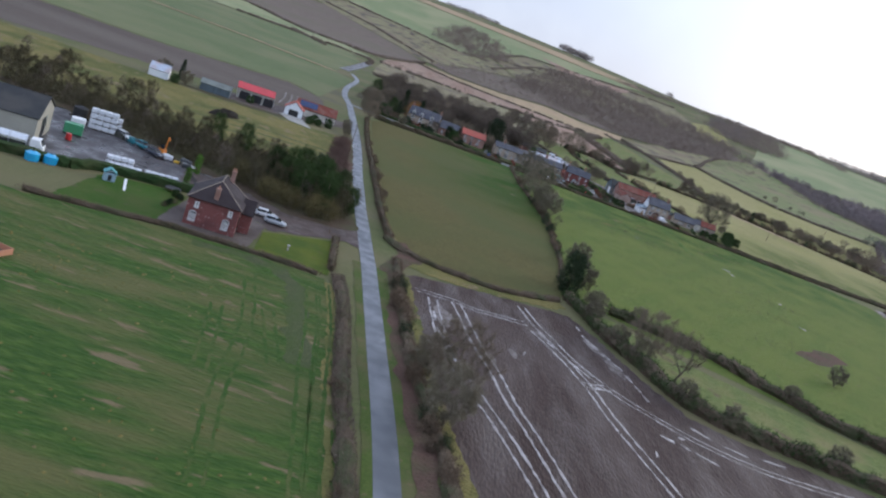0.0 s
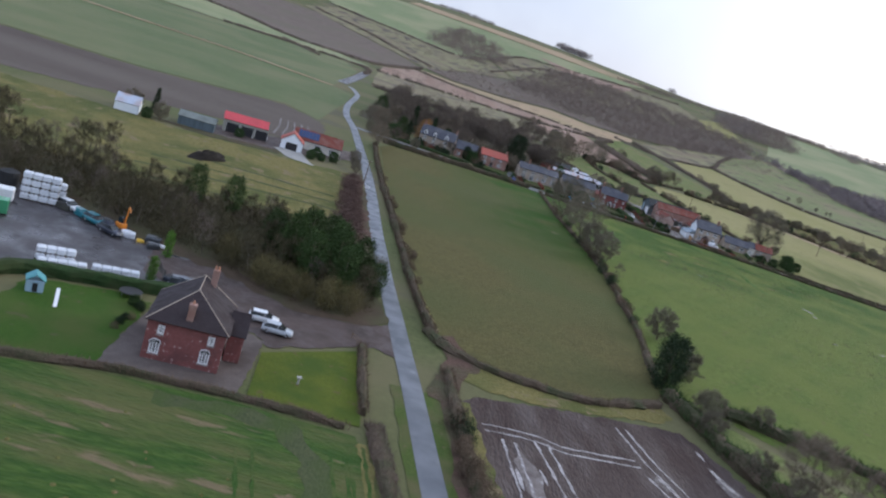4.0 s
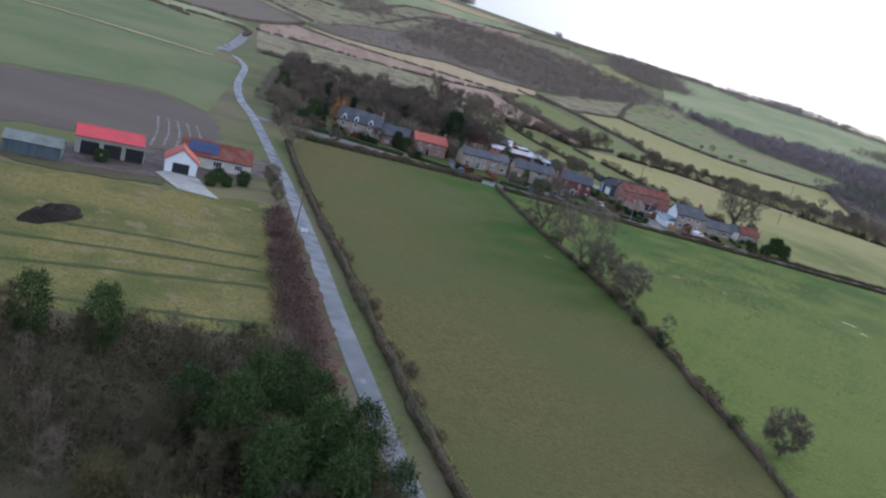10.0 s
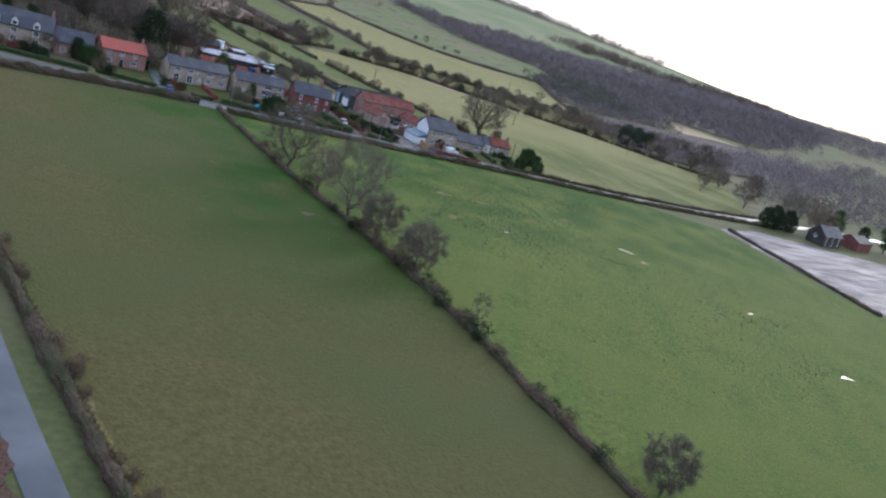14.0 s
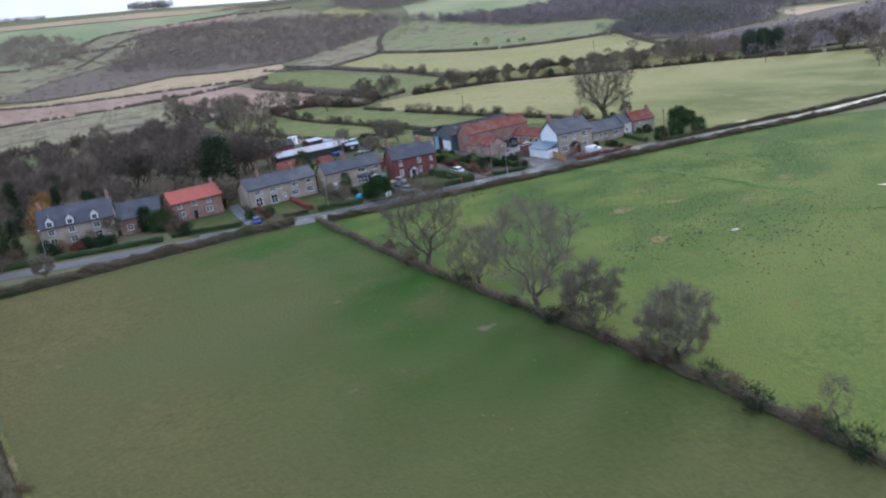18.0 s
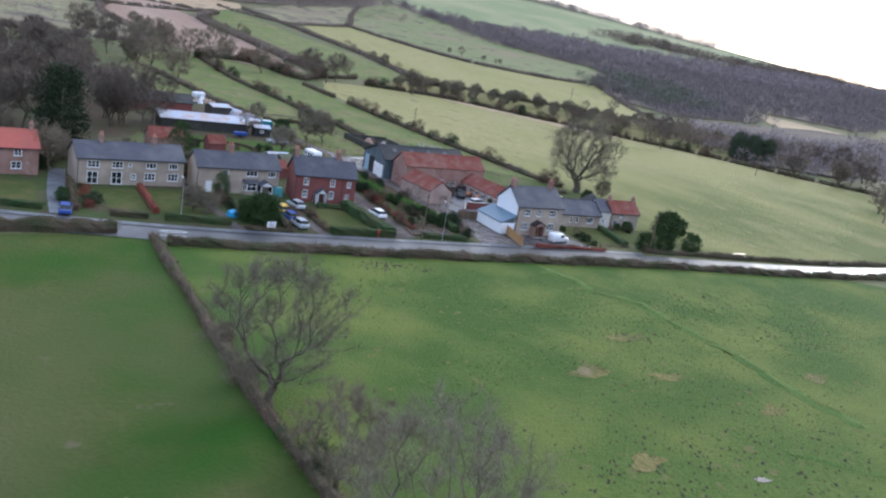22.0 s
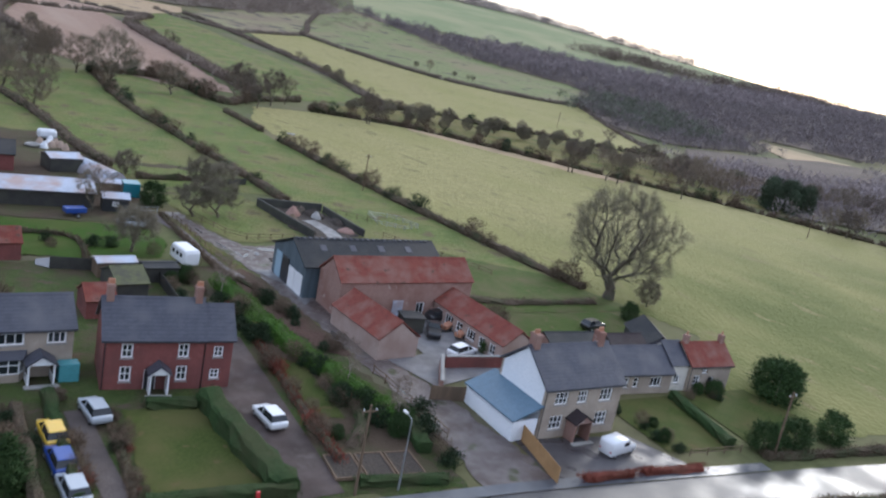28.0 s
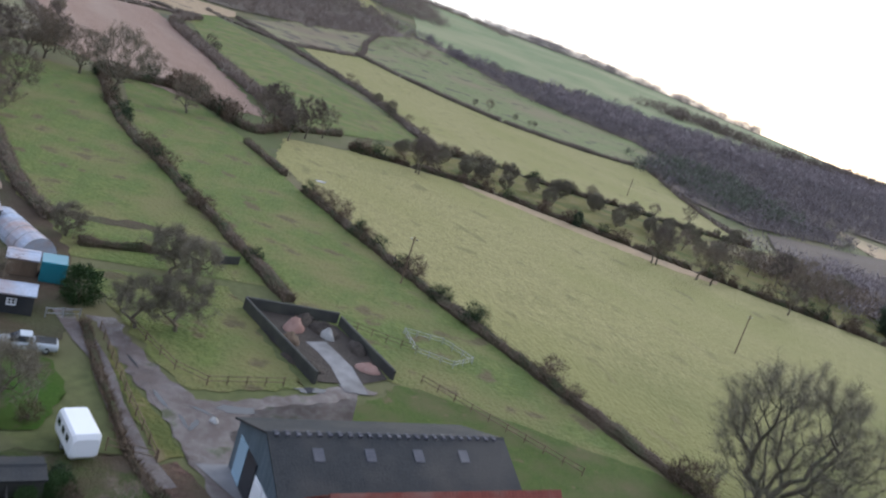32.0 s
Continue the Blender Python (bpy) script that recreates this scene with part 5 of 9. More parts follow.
for k in range(44):
    t = rw.random()
    a, b = rw.choice([((160, 606), (166, 850)), ((223, 630), (248, 790)), ((330, 868), (440, 751)), ((215, 618), (352, 585)), ((94, 645), (102, 872)), ((70, 560), (96, 640))])
    tree(rw.choice(["ash", "wood", "bushy"]), a[0] + (b[0] - a[0]) * t + rw.uniform(-4, 4), a[1] + (b[1] - a[1]) * t + rw.uniform(-4, 4), rw.uniform(.4, .85), label="bare tree in a hill hedge", group="hill hedge trees")
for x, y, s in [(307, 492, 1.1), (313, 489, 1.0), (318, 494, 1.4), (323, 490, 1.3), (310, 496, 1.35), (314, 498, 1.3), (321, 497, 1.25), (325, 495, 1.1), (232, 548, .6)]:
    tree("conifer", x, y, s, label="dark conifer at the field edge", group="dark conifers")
for name, pts in (("ground_scarp_wood", [(446, 1146), (472, 1108), (504, 1062), (593, 1031), (660, 981), (830, 968), (1046, 1006), (1046, 884), (760, 704), (622, 654), (558, 710), (499, 646), (414, 640), (406, 674), (436, 752), (502, 802), (512, 852), (482, 902), (468, 943), (463, 1020), (455, 1074), (442, 1140)]), ("ground_hill_wood", [(-18, 1120), (38, 1203), (105, 1243), (175, 1260), (242, 1236), (331, 1248), (430, 1211), (426, 1120), (392, 1090), (308, 1040), (233, 1008), (187, 1021), (142, 1062), (81, 1054), (18, 1076)]), ("ground_valley_wood", [(408, 618), (499, 628), (591, 624), (634, 560), (478, 494), (347, 470), (312, 482), (334, 527), (352, 557)])):
    drape(name, pts, "heather", "brown floor of the leafless wood", "ground", lift=.7)
for x, y, s, k in [(107, 580, 1.1, "oak"), (124, 576, .8, "oak_b"), (84, 548, .9, "oak_b"), (74, 556, 1.0, "oak"), (66, 572, 1.0, "wood"), (80, 590, 1.2, "wood"), (88, 606, 1.1, "oak_b"), (70, 600, 1.1, "wood"), (60, 585, 1.1, "wood"), (95, 620, 1.0, "wood"), (62, 610, 1.1, "oak_b"), (150, 572, .9, "wood"), (158, 582, 1.0, "wood"), (146, 584, .9, "ash"), (166, 590, .9, "ash"), (154, 600, 1.0, "wood")]:
    tree(k, x, y, s, label="spreading bare tree below the brown field", group="field edge trees")
for x, y, k, s in [(290, 532, "ash", .8), (296, 526, "wood", .9), (300, 519, "oak_b", .9), (303, 511, "ash", 1.0), (330, 494, "wood", 1.0), (337, 497, "ash", 1.0), (342, 490, "oak_b", .9), (346, 480, "wood", 1.0), (342, 468, "ash", .9), (335, 456, "wood", .9), (352, 492, "ash", 1.1), (360, 480, "wood", 1.1), (356, 465, "oak_b", 1.0), (284, 541, "bushy", .8), (276, 548, "ash", .7)]:
    tree(k, x, y, s, label="bare hedgerow tree along the valley", group="field edge trees")
scrub("valley_belt", [(296, 545), (312, 520), (332, 506), (350, 500), (372, 504), (360, 520), (336, 536), (312, 556)], 170, 8, 4, "twig_red", "belt of bare trees beyond the pale field", 91)
# distant woods, their haze painted into the twig colours
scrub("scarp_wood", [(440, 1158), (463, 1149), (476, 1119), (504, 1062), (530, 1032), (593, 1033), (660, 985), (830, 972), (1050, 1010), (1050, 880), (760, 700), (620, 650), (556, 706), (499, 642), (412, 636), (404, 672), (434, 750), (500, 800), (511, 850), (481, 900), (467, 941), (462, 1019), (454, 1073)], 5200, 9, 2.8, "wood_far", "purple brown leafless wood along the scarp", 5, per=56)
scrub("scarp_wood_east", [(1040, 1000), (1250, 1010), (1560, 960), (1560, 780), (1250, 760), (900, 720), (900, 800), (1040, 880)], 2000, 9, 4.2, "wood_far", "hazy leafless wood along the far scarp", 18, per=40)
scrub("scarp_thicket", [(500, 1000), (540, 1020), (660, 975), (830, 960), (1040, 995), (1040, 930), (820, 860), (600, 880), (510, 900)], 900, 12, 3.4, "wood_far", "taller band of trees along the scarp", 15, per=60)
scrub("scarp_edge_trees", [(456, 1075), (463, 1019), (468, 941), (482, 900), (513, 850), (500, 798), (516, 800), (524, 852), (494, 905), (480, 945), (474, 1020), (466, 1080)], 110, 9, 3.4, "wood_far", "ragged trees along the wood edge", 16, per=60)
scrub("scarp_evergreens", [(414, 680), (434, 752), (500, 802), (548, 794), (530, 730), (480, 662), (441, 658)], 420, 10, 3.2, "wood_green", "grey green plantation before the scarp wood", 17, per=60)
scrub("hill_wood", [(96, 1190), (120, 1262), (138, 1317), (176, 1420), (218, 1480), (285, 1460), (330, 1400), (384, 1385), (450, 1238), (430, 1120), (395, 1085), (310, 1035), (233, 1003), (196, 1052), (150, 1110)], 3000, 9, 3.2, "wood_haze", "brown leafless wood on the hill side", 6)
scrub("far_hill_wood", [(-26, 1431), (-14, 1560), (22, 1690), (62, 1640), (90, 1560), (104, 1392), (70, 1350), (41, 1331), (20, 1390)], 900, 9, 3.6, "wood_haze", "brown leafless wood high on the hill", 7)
scrub("hill_brush", [(-23, 1123), (38, 1208), (105, 1248), (150, 1120), (190, 1045), (140, 1057), (81, 1049), (16, 1071)], 420, 5, 2.6, "wood_haze", "patchy brown brush on the hill side", 66, per=48, category="scrub")
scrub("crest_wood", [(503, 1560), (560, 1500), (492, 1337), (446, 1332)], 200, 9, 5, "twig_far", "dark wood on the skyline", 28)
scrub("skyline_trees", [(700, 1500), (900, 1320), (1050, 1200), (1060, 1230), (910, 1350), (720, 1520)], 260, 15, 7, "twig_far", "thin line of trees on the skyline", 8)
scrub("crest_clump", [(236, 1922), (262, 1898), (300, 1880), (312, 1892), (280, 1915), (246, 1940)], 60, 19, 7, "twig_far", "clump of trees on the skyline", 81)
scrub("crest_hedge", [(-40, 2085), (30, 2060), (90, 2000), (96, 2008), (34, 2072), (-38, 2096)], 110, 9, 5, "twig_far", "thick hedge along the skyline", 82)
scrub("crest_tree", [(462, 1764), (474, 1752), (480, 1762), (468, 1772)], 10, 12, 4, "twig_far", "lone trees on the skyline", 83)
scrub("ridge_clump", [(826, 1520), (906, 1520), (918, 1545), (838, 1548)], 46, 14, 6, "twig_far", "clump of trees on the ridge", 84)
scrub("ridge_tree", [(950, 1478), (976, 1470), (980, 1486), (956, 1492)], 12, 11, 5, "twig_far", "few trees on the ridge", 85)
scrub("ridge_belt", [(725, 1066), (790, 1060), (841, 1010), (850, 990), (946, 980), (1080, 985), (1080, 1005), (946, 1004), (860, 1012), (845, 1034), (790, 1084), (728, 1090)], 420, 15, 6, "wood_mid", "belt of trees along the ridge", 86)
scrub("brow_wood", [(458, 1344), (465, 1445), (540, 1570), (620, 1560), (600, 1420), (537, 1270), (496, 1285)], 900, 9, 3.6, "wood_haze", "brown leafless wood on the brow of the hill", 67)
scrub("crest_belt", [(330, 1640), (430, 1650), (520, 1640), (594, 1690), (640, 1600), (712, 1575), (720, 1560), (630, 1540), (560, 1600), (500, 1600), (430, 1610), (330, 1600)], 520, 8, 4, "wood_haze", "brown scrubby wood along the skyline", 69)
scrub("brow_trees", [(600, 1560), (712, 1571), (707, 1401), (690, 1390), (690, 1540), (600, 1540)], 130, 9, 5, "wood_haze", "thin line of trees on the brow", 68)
for k, (pts, n) in enumerate([([(-200, 900), (-60, 880), (60, 900), (120, 960), (-20, 1060), (-120, 1000)], 150), ([(-100, 1200), (60, 1240), (200, 1280), (330, 1290), (260, 1420), (60, 1380), (-80, 1420)], 260), ([(20, 640), (80, 660), (90, 760), (80, 850), (-30, 840), (-40, 700)], 120), ([(330, 1000), (420, 1010), (420, 1090), (380, 1070)], 60), ([(200, 1440), (330, 1300), (420, 1330), (420, 1500), (300, 1525)], 160)]):
    scrub("hill_scrub", pts, n, 4.5, 3.6, "wood_mid", "scattered dark scrub over the hill pasture", 200 + k, per=44, category="scrub")
drape("field_brown_valley", [(414, 630), (466, 628), (548, 636), (590, 622), (560, 590), (500, 576), (433, 566), (396, 574), (375, 592)], "darksoil", "brown ploughed field below the wood", lift=1.0)
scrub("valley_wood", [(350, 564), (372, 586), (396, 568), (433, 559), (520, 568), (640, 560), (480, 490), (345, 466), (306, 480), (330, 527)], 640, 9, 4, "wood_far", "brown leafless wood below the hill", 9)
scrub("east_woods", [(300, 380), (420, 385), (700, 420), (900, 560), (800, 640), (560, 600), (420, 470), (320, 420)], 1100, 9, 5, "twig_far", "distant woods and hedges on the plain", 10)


# ---- buildings ----
def wall_panel(L, H, holes, T, gable=None):
    """A wall along x, outer face at y = 0, T thick, with rectangular holes through it. gable: (x, z) of a peak above H."""
    xs = sorted({0, L, *[h[0] for h in holes], *[h[0] + h[2] for h in holes]})
    zs = sorted({-.6, H, *[h[1] for h in holes], *[h[1] + h[3] for h in holes]})
    V, F = [], []

    def quad(*p):
        o = len(V)
        V.extend(p)
        F.append((o, o + 1, o + 2, o + 3))

    for x0, x1 in zip(xs, xs[1:]):
        for z0, z1 in zip(zs, zs[1:]):
            cx, cz = (x0 + x1) / 2, (z0 + z1) / 2
            if any(h[0] < cx < h[0] + h[2] and h[1] < cz < h[1] + h[3] for h in holes):
                continue
            quad((x0, 0, z0), (x1, 0, z0), (x1, 0, z1), (x0, 0, z1))
            quad((x1, T, z0), (x0, T, z0), (x0, T, z1), (x1, T, z1))
    for x, z, w, h in [q[:4] for q in holes]:
        quad((x, 0, z), (x, T, z), (x + w, T, z), (x + w, 0, z))
        quad((x, 0, z + h), (x + w, 0, z + h), (x + w, T, z + h), (x, T, z + h))
        quad((x, 0, z), (x, 0, z + h), (x, T, z + h), (x, T, z))
        quad((x + w, 0, z), (x + w, T, z), (x + w, T, z + h), (x + w, 0, z + h))
    quad((0, 0, -.6), (0, 0, H), (0, T, H), (0, T, -.6))
    quad((L, 0, -.6), (L, T, -.6), (L, T, H), (L, 0, H))
    if gable:
        v, f = prism([(0, H), (L, H), gable], 0, T)
        o = len(V)
        V += v
        F += [tuple(i + o for i in g) for g in f]
    else:
        quad((0, 0, H), (L, 0, H), (L, T, H), (0, T, H))
    return V, F


def window(parent, x, z, w, h, m, bars=(1, 1), arch=False, y=.12, frame="frame", sill="concrete", glass="glass"):
    """A window in a hole of a wall: frame with bars, one pane, a sill. m: the wall's place in the house."""
    f = .15
    cx = [x, x + f] + [x + w * i / (bars[0] + 1) + d for i in range(1, bars[0] + 1) for d in (-.05, .05)] + [x + w - f, x + w]
    cz = [z, z + f] + [z + h * i / (bars[1] + 1) + d for i in range(1, bars[1] + 1) for d in (-.035, .035)] + [z + h - f, z + h]
    v = [(p, q, r) for q in (y, y + .07) for p in cx for r in cz]
    nz, half = len(cz), len(cx) * len(cz)
    solid = lambda i, k: 0 <= i < len(cx) - 1 and 0 <= k < nz - 1 and not (i % 2 and k % 2)
    g = []
    for i in range(len(cx) - 1):
        for k in range(nz - 1):
            if solid(i, k):
                p00, p01, p10, p11 = i * nz + k, i * nz + k + 1, (i + 1) * nz + k, (i + 1) * nz + k + 1
                g += [(p00, p10, p11, p01), (p01 + half, p11 + half, p10 + half, p00 + half)]
                for (di, dk), (e0, e1) in (((-1, 0), (p01, p00)), ((1, 0), (p10, p11)), ((0, -1), (p00, p10)), ((0, 1), (p11, p01))):
                    if not solid(i + di, k + dk):
                        g.append((e1, e0, e0 + half, e1 + half))
    win = bit("window", [tuple(m @ Vector(p)) for p in v], g, frame, parent)
    v, g = box(x + .03, y + .03, z + .03, x + w - .03, y + .045, z + h - .03)
    bit("pane", [tuple(m @ Vector(p)) for p in v], g, glass, win)
    if sill:
        v, g = box(x - .08, -.08, z - .1, x + w + .08, y, z - .003)
        bit("sill", [tuple(m @ Vector(p)) for p in v], g, sill, win)
    return win


def door(parent, x, w, h, m, paint="doorpaint", z=0.0):
    v, g = join(box(x, .1, z, x + .08, .2, z + h), box(x + w - .08, .1, z, x + w, .2, z + h), box(x + .08, .1, z + h - .08, x + w - .08, .2, z + h))
    fr = bit("door_frame", [tuple(m @ Vector(p)) for p in v], g, "frame", parent)
    v, g = join(box(x + .08, .13, z, x + w - .08, .17, z + h - .08), box(x + .2, .11, z + .25, x + w - .2, .13, z + .9), box(x + .2, .11, z + 1.05, x + w - .2, .13, z + h - .25))
    bit("door", [tuple(m @ Vector(p)) for p in v], g, paint, fr)
    v, g = tube((x + w - .18, .07, z + 1.0), (x + w - .18, .13, z + 1.0), .03, .03, 6)
    bit("handle", [tuple(m @ Vector(p)) for p in v], g, "steel", fr)


def slope(x0, x1, y0, z0, y1, z1, T=.16):
    """A roof slab from an eave line to a ridge line, with a row-lined underside."""
    d = Vector((0, y1 - y0, z1 - z0)).normalized()
    n = Vector((0, -d.z, d.y)) * T * (1 if y1 > y0 else -1)
    n = n if n.z > 0 else -n
    p = [(x0, y0, z0), (x1, y0, z0), (x1, y1, z1), (x0, y1, z1)]
    v = p + [(a, b + n.y, c + n.z) for a, b, c in p]
    return v, [(3, 2, 1, 0), (4, 5, 6, 7), (0, 1, 5, 4), (1, 2, 6, 5), (2, 3, 7, 6), (3, 0, 4, 7)]


def chimney(parent, x, y, z0, z1, w=.9, d=.5, pots=2, mat="oldbrick"):
    v, g = join(box(x - w / 2, y - d / 2, z0, x + w / 2, y + d / 2, z1 - .25), box(x - w / 2 - .06, y - d / 2 - .06, z1 - .25, x + w / 2 + .06, y + d / 2 + .06, z1 - .12), box(x - w / 2, y - d / 2, z1 - .12, x + w / 2, y + d / 2, z1))
    c = bit("chimney", v, g, mat, parent, smooth=False)
    for i in range(pots):
        cx = x - w / 2 + w * (i + .5) / pots
        v, g = tube((cx, y, z1 - .02), (cx, y, z1 + .45), .13, .1, 8)
        bit("chimney_pot", v, g, "pot", c)


def house(name, x, y, turn, L, D, eave, ridge, wall, roof, label, category="house", front=(), left=(), right=(), back=(), chims=(), gable=None, doors=(), group="", bars=(1, 1), ridge_at=.5, over=.25, T=.3, sill="concrete", frame="frame", gut=True):
    """A gabled building: x along its front, its depth along y. Openings: (x, z, width, height[, bars])."""
    ob = thing(name, x, y, turn, label, category, group)
    z0 = min(gz(*(ob.matrix_world @ Vector(p)).xy) for p in ((0, 0, 0), (L, 0, 0), (L, D, 0), (0, D, 0)))
    ob.matrix_world = pose(x, y, z0, 0, 0, turn)
    places = [(Matrix.Identity(4), L, front, None), (pose(L, D, 0, 0, 0, 180), L, back, None), (pose(0, D - T, 0, 0, 0, -90), D - 2 * T, left, 1 - ridge_at), (pose(L, T, 0, 0, 0, 90), D - 2 * T, right, ridge_at)]
    for i, (m, W, holes, peak) in enumerate(places):
        hs = [h for h in holes] + [(dx, 0.0, dw, dh) for k, dx, dw, dh, *_ in doors if k == i]
        g = None
        if peak is not None:
            px = D * peak - T
            g = (px, ridge - .05)
        v, f = wall_panel(W, eave, hs, T, g)
        bit("wall", [tuple(m @ Vector(p)) for p in v], f, (gable or wall) if peak is not None else wall, ob)
        for h in holes:
            window(ob, *h[:4], m, h[4] if len(h) > 4 else bars, sill=sill, frame=frame)
        for k, dx, dw, dh, *paint in doors:
            if k == i:
                door(ob, dx, dw, dh, m, *paint)
    ym = D * ridge_at
    kf, kb = (ridge - eave) / ym, (ridge - eave) / (D - ym)
    v, f = slope(-over, L + over, -over, eave - over * kf, ym, ridge)
    bit("roof", v, f, roof, ob)
    v, f = slope(-over, L + over, D + over, eave - over * kb, ym, ridge)
    bit("roof", v, f, roof, ob)
    v, f = prism([(ym - .2, ridge + .08), (ym, ridge + .26), (ym + .2, ridge + .08)], -over - .02, L + over + .02)
    bit("ridge_tiles", [(b, a, c) for a, b, c in v], [tuple(reversed(q)) for q in f], roof, ob)
    if gut:
        v, f = tube((-over, -over - .06, eave - over * kf - .02), (L + over, -over - .06, eave - over * kf - .02), .07, .07, 6)
        bit("gutter", v, f, "doorpaint", ob)
        v, f = tube((.12, -.06, 0), (.12, -.06, eave - .2), .045, .045, 6)
        bit("downpipe", v, f, "doorpaint", ob)
    for cx, cy, cz, *rest in chims:
        chimney(ob, cx, cy, cz - 1.6, cz, *rest)
    return ob


def hipped(name, x, y, turn, L, D, eave, ridge, inset, wall, roof, label, front, right, left, doors=(), chims=()):
    """A square house under a hipped roof with its ridge along its depth."""
    ob = thing(name, x, y, turn, label, "house")
    z0 = gz(x, y) - .1
    ob.matrix_world = pose(x, y, z0, 0, 0, turn)
    T = .3
    for i, (m, W, holes) in enumerate([(Matrix.Identity(4), L, front), (pose(L, D, 0, 0, 0, 180), L, ()), (pose(0, D - T, 0, 0, 0, -90), D - 2 * T, left), (pose(L, T, 0, 0, 0, 90), D - 2 * T, right)]):
        v, f = wall_panel(W, eave, list(holes), T)
        bit("wall", [tuple(m @ Vector(p)) for p in v], f, wall, ob)
        for h in holes:
            window(ob, *h[:4], m, h[4] if len(h) > 4 else (2, 3))
    o = .35
    e = eave - .12
    A, B, C, E = (-o, -o, e), (L + o, -o, e), (L + o, D + o, e), (-o, D + o, e)
    R0, R1 = (L / 2, inset, ridge), (L / 2, D + o - .02, ridge)
    for poly in ([A, B, R0], [C, E, R1], [B, C, R1, R0], [E, A, R0, R1]):
        q = [Vector(p) for p in poly]
        n = (q[1] - q[0]).cross(q[2] - q[0]).normalized() * .12
        k = len(q)
        v = [tuple(p) for p in q] + [tuple(p + n) for p in q]
        bit("roof", v, [tuple(range(k - 1, -1, -1)), tuple(range(k, 2 * k))] + [(i, (i + 1) % k, (i + 1) % k + k, i + k) for i in range(k)], roof, ob)
    for p, q in ((A, R0), (B, R0), (C, R1), (E, R1), (R0, R1)):
        v, f = tube(Vector(p) + Vector((0, 0, .12)), Vector(q) + Vector((0, 0, .12)), .065, .065, 5)
        bit("hip_tiles", v, f, "stone", ob)
    for cx, cy, cz, *rest in chims:
        chimney(ob, cx, cy, cz - 2.6, cz, *rest)
    return ob


W1 = (1.1, 1.35)
farm_house = hipped("farmhouse", -32.3, 134.2, 8, 8.7, 9.6, 5.0, 8.0, 4.1, "speckbrick", "slate_brown", "square red brick farmhouse with a hipped slate roof",
                    [(.7, .9, 1.15, 1.3), (6.3, .9, 1.15, 1.3), (1.2, 3.3, .75, 1.15), (6.85, 3.3, .75, 1.15)], [(2, .9, 1.2, 1.4)], [(3, .9, 1.2, 1.4)],
                    chims=[(4.3, .75, 7.5, .75, .8, 1), (5.5, 9.2, 9.4, .75, .8, 2)])

# arched heads over the two ground-floor windows, and a small gabled side wing
for x in (.7, 6.3):
    arc = [(x + .575 + .575 * math.cos(math.pi * i / 8), 2.2 + .5 * math.sin(math.pi * i / 8)) for i in range(9)]
    v, f = prism(arc, -.03, .06)
    head = bit("window_head", v, f, "glass", farm_house)
    rim = [(x + .575 + .66 * math.cos(math.pi * i / 8), 2.2 + .59 * math.sin(math.pi * i / 8)) for i in range(9)]
    for i in range(8):
        v, f = prism([arc[i], rim[i], rim[i + 1], arc[i + 1]], -.06, -.01)
        bit("arch_piece", v, f, "frame", head)
    for k in (-.2, 0, .2):
        v, f = box(x + .545 + k, -.05, 2.2, x + .605 + k, -.02, 2.2 + .46 - abs(k) * .5)
        bit("glazing_bar", v, f, "frame", head)
house("farmhouse_wing", -24.1, 139.6, 8, 1.9, 4.2, 3.6, 5.6, "speckbrick", "slate_brown", "low brick side wing of the farmhouse", right=[(1.6, 1.0, .9, 1.2)], gut=False, over=.2)
house("brick_house", 72.4, 387.5, -5, 8.7, 6.0, 5.1, 7.8, "brick", "slate", "red brick village house with a grey slate roof",
      front=[(1.5, .9, 1.0, 1.5, (1, 1)), (6.4, .9, 1.0, 1.5, (1, 1)), (1.5, 3.2, 1.0, 1.4, (1, 1)), (6.4, 3.2, 1.0, 1.4, (1, 1))], doors=[(0, 3.6, 1.1, 2.1)],
      chims=[(.5, 3.0, 9.2, .6, 1.0, 3), (8.3, 3.0, 9.2, .6, 1.0, 3)], group="village houses")
house("brick_house_wing", 81.09, 386.9, -5, 2.7, 5.2, 5.1, 7.4, "brick", "slate", "narrow red brick side wing of a house",
      front=[(.8, 1.0, .9, 1.0, (1, 1)), (.95, 3.2, .9, 1.1, (1, 1))], group="village houses")
house("white_house", 110.6, 372.2, 0, 10.4, 7.6, 5.6, 8.5, "stone", "slate", "stone fronted house with white rendered gable and slate roof", gable="render",
      front=[(1.3, 1.0, 1.7, 1.5, (2, 1)), (7.4, 1.0, 1.7, 1.5, (2, 1)), (1.4, 3.7, 1.7, 1.4, (2, 1)), (4.4, 3.7, 1.3, 1.4, (2, 1)), (7.4, 3.7, 1.7, 1.4, (2, 1))], doors=[(0, 4.5, 1.1, 2.1, "newwood")],
      chims=[(.5, 3.8, 9.9, .7, 1.1, 3), (9.2, 3.8, 9.9, .7, 1.1, 3)], group="village houses")
house("stone_cottage", 126.6, 379.6, -4, 10.2, 6, 2.7, 4.9, "stone", "slate", "long low stone cottage with a slate roof", front=[(2.6, .9, .8, 1.3, (0, 1)), (4.1, .9, .8, 1.3, (0, 1)), (6.8, .9, 1.8, 1.3, (2, 0))], group="village houses")
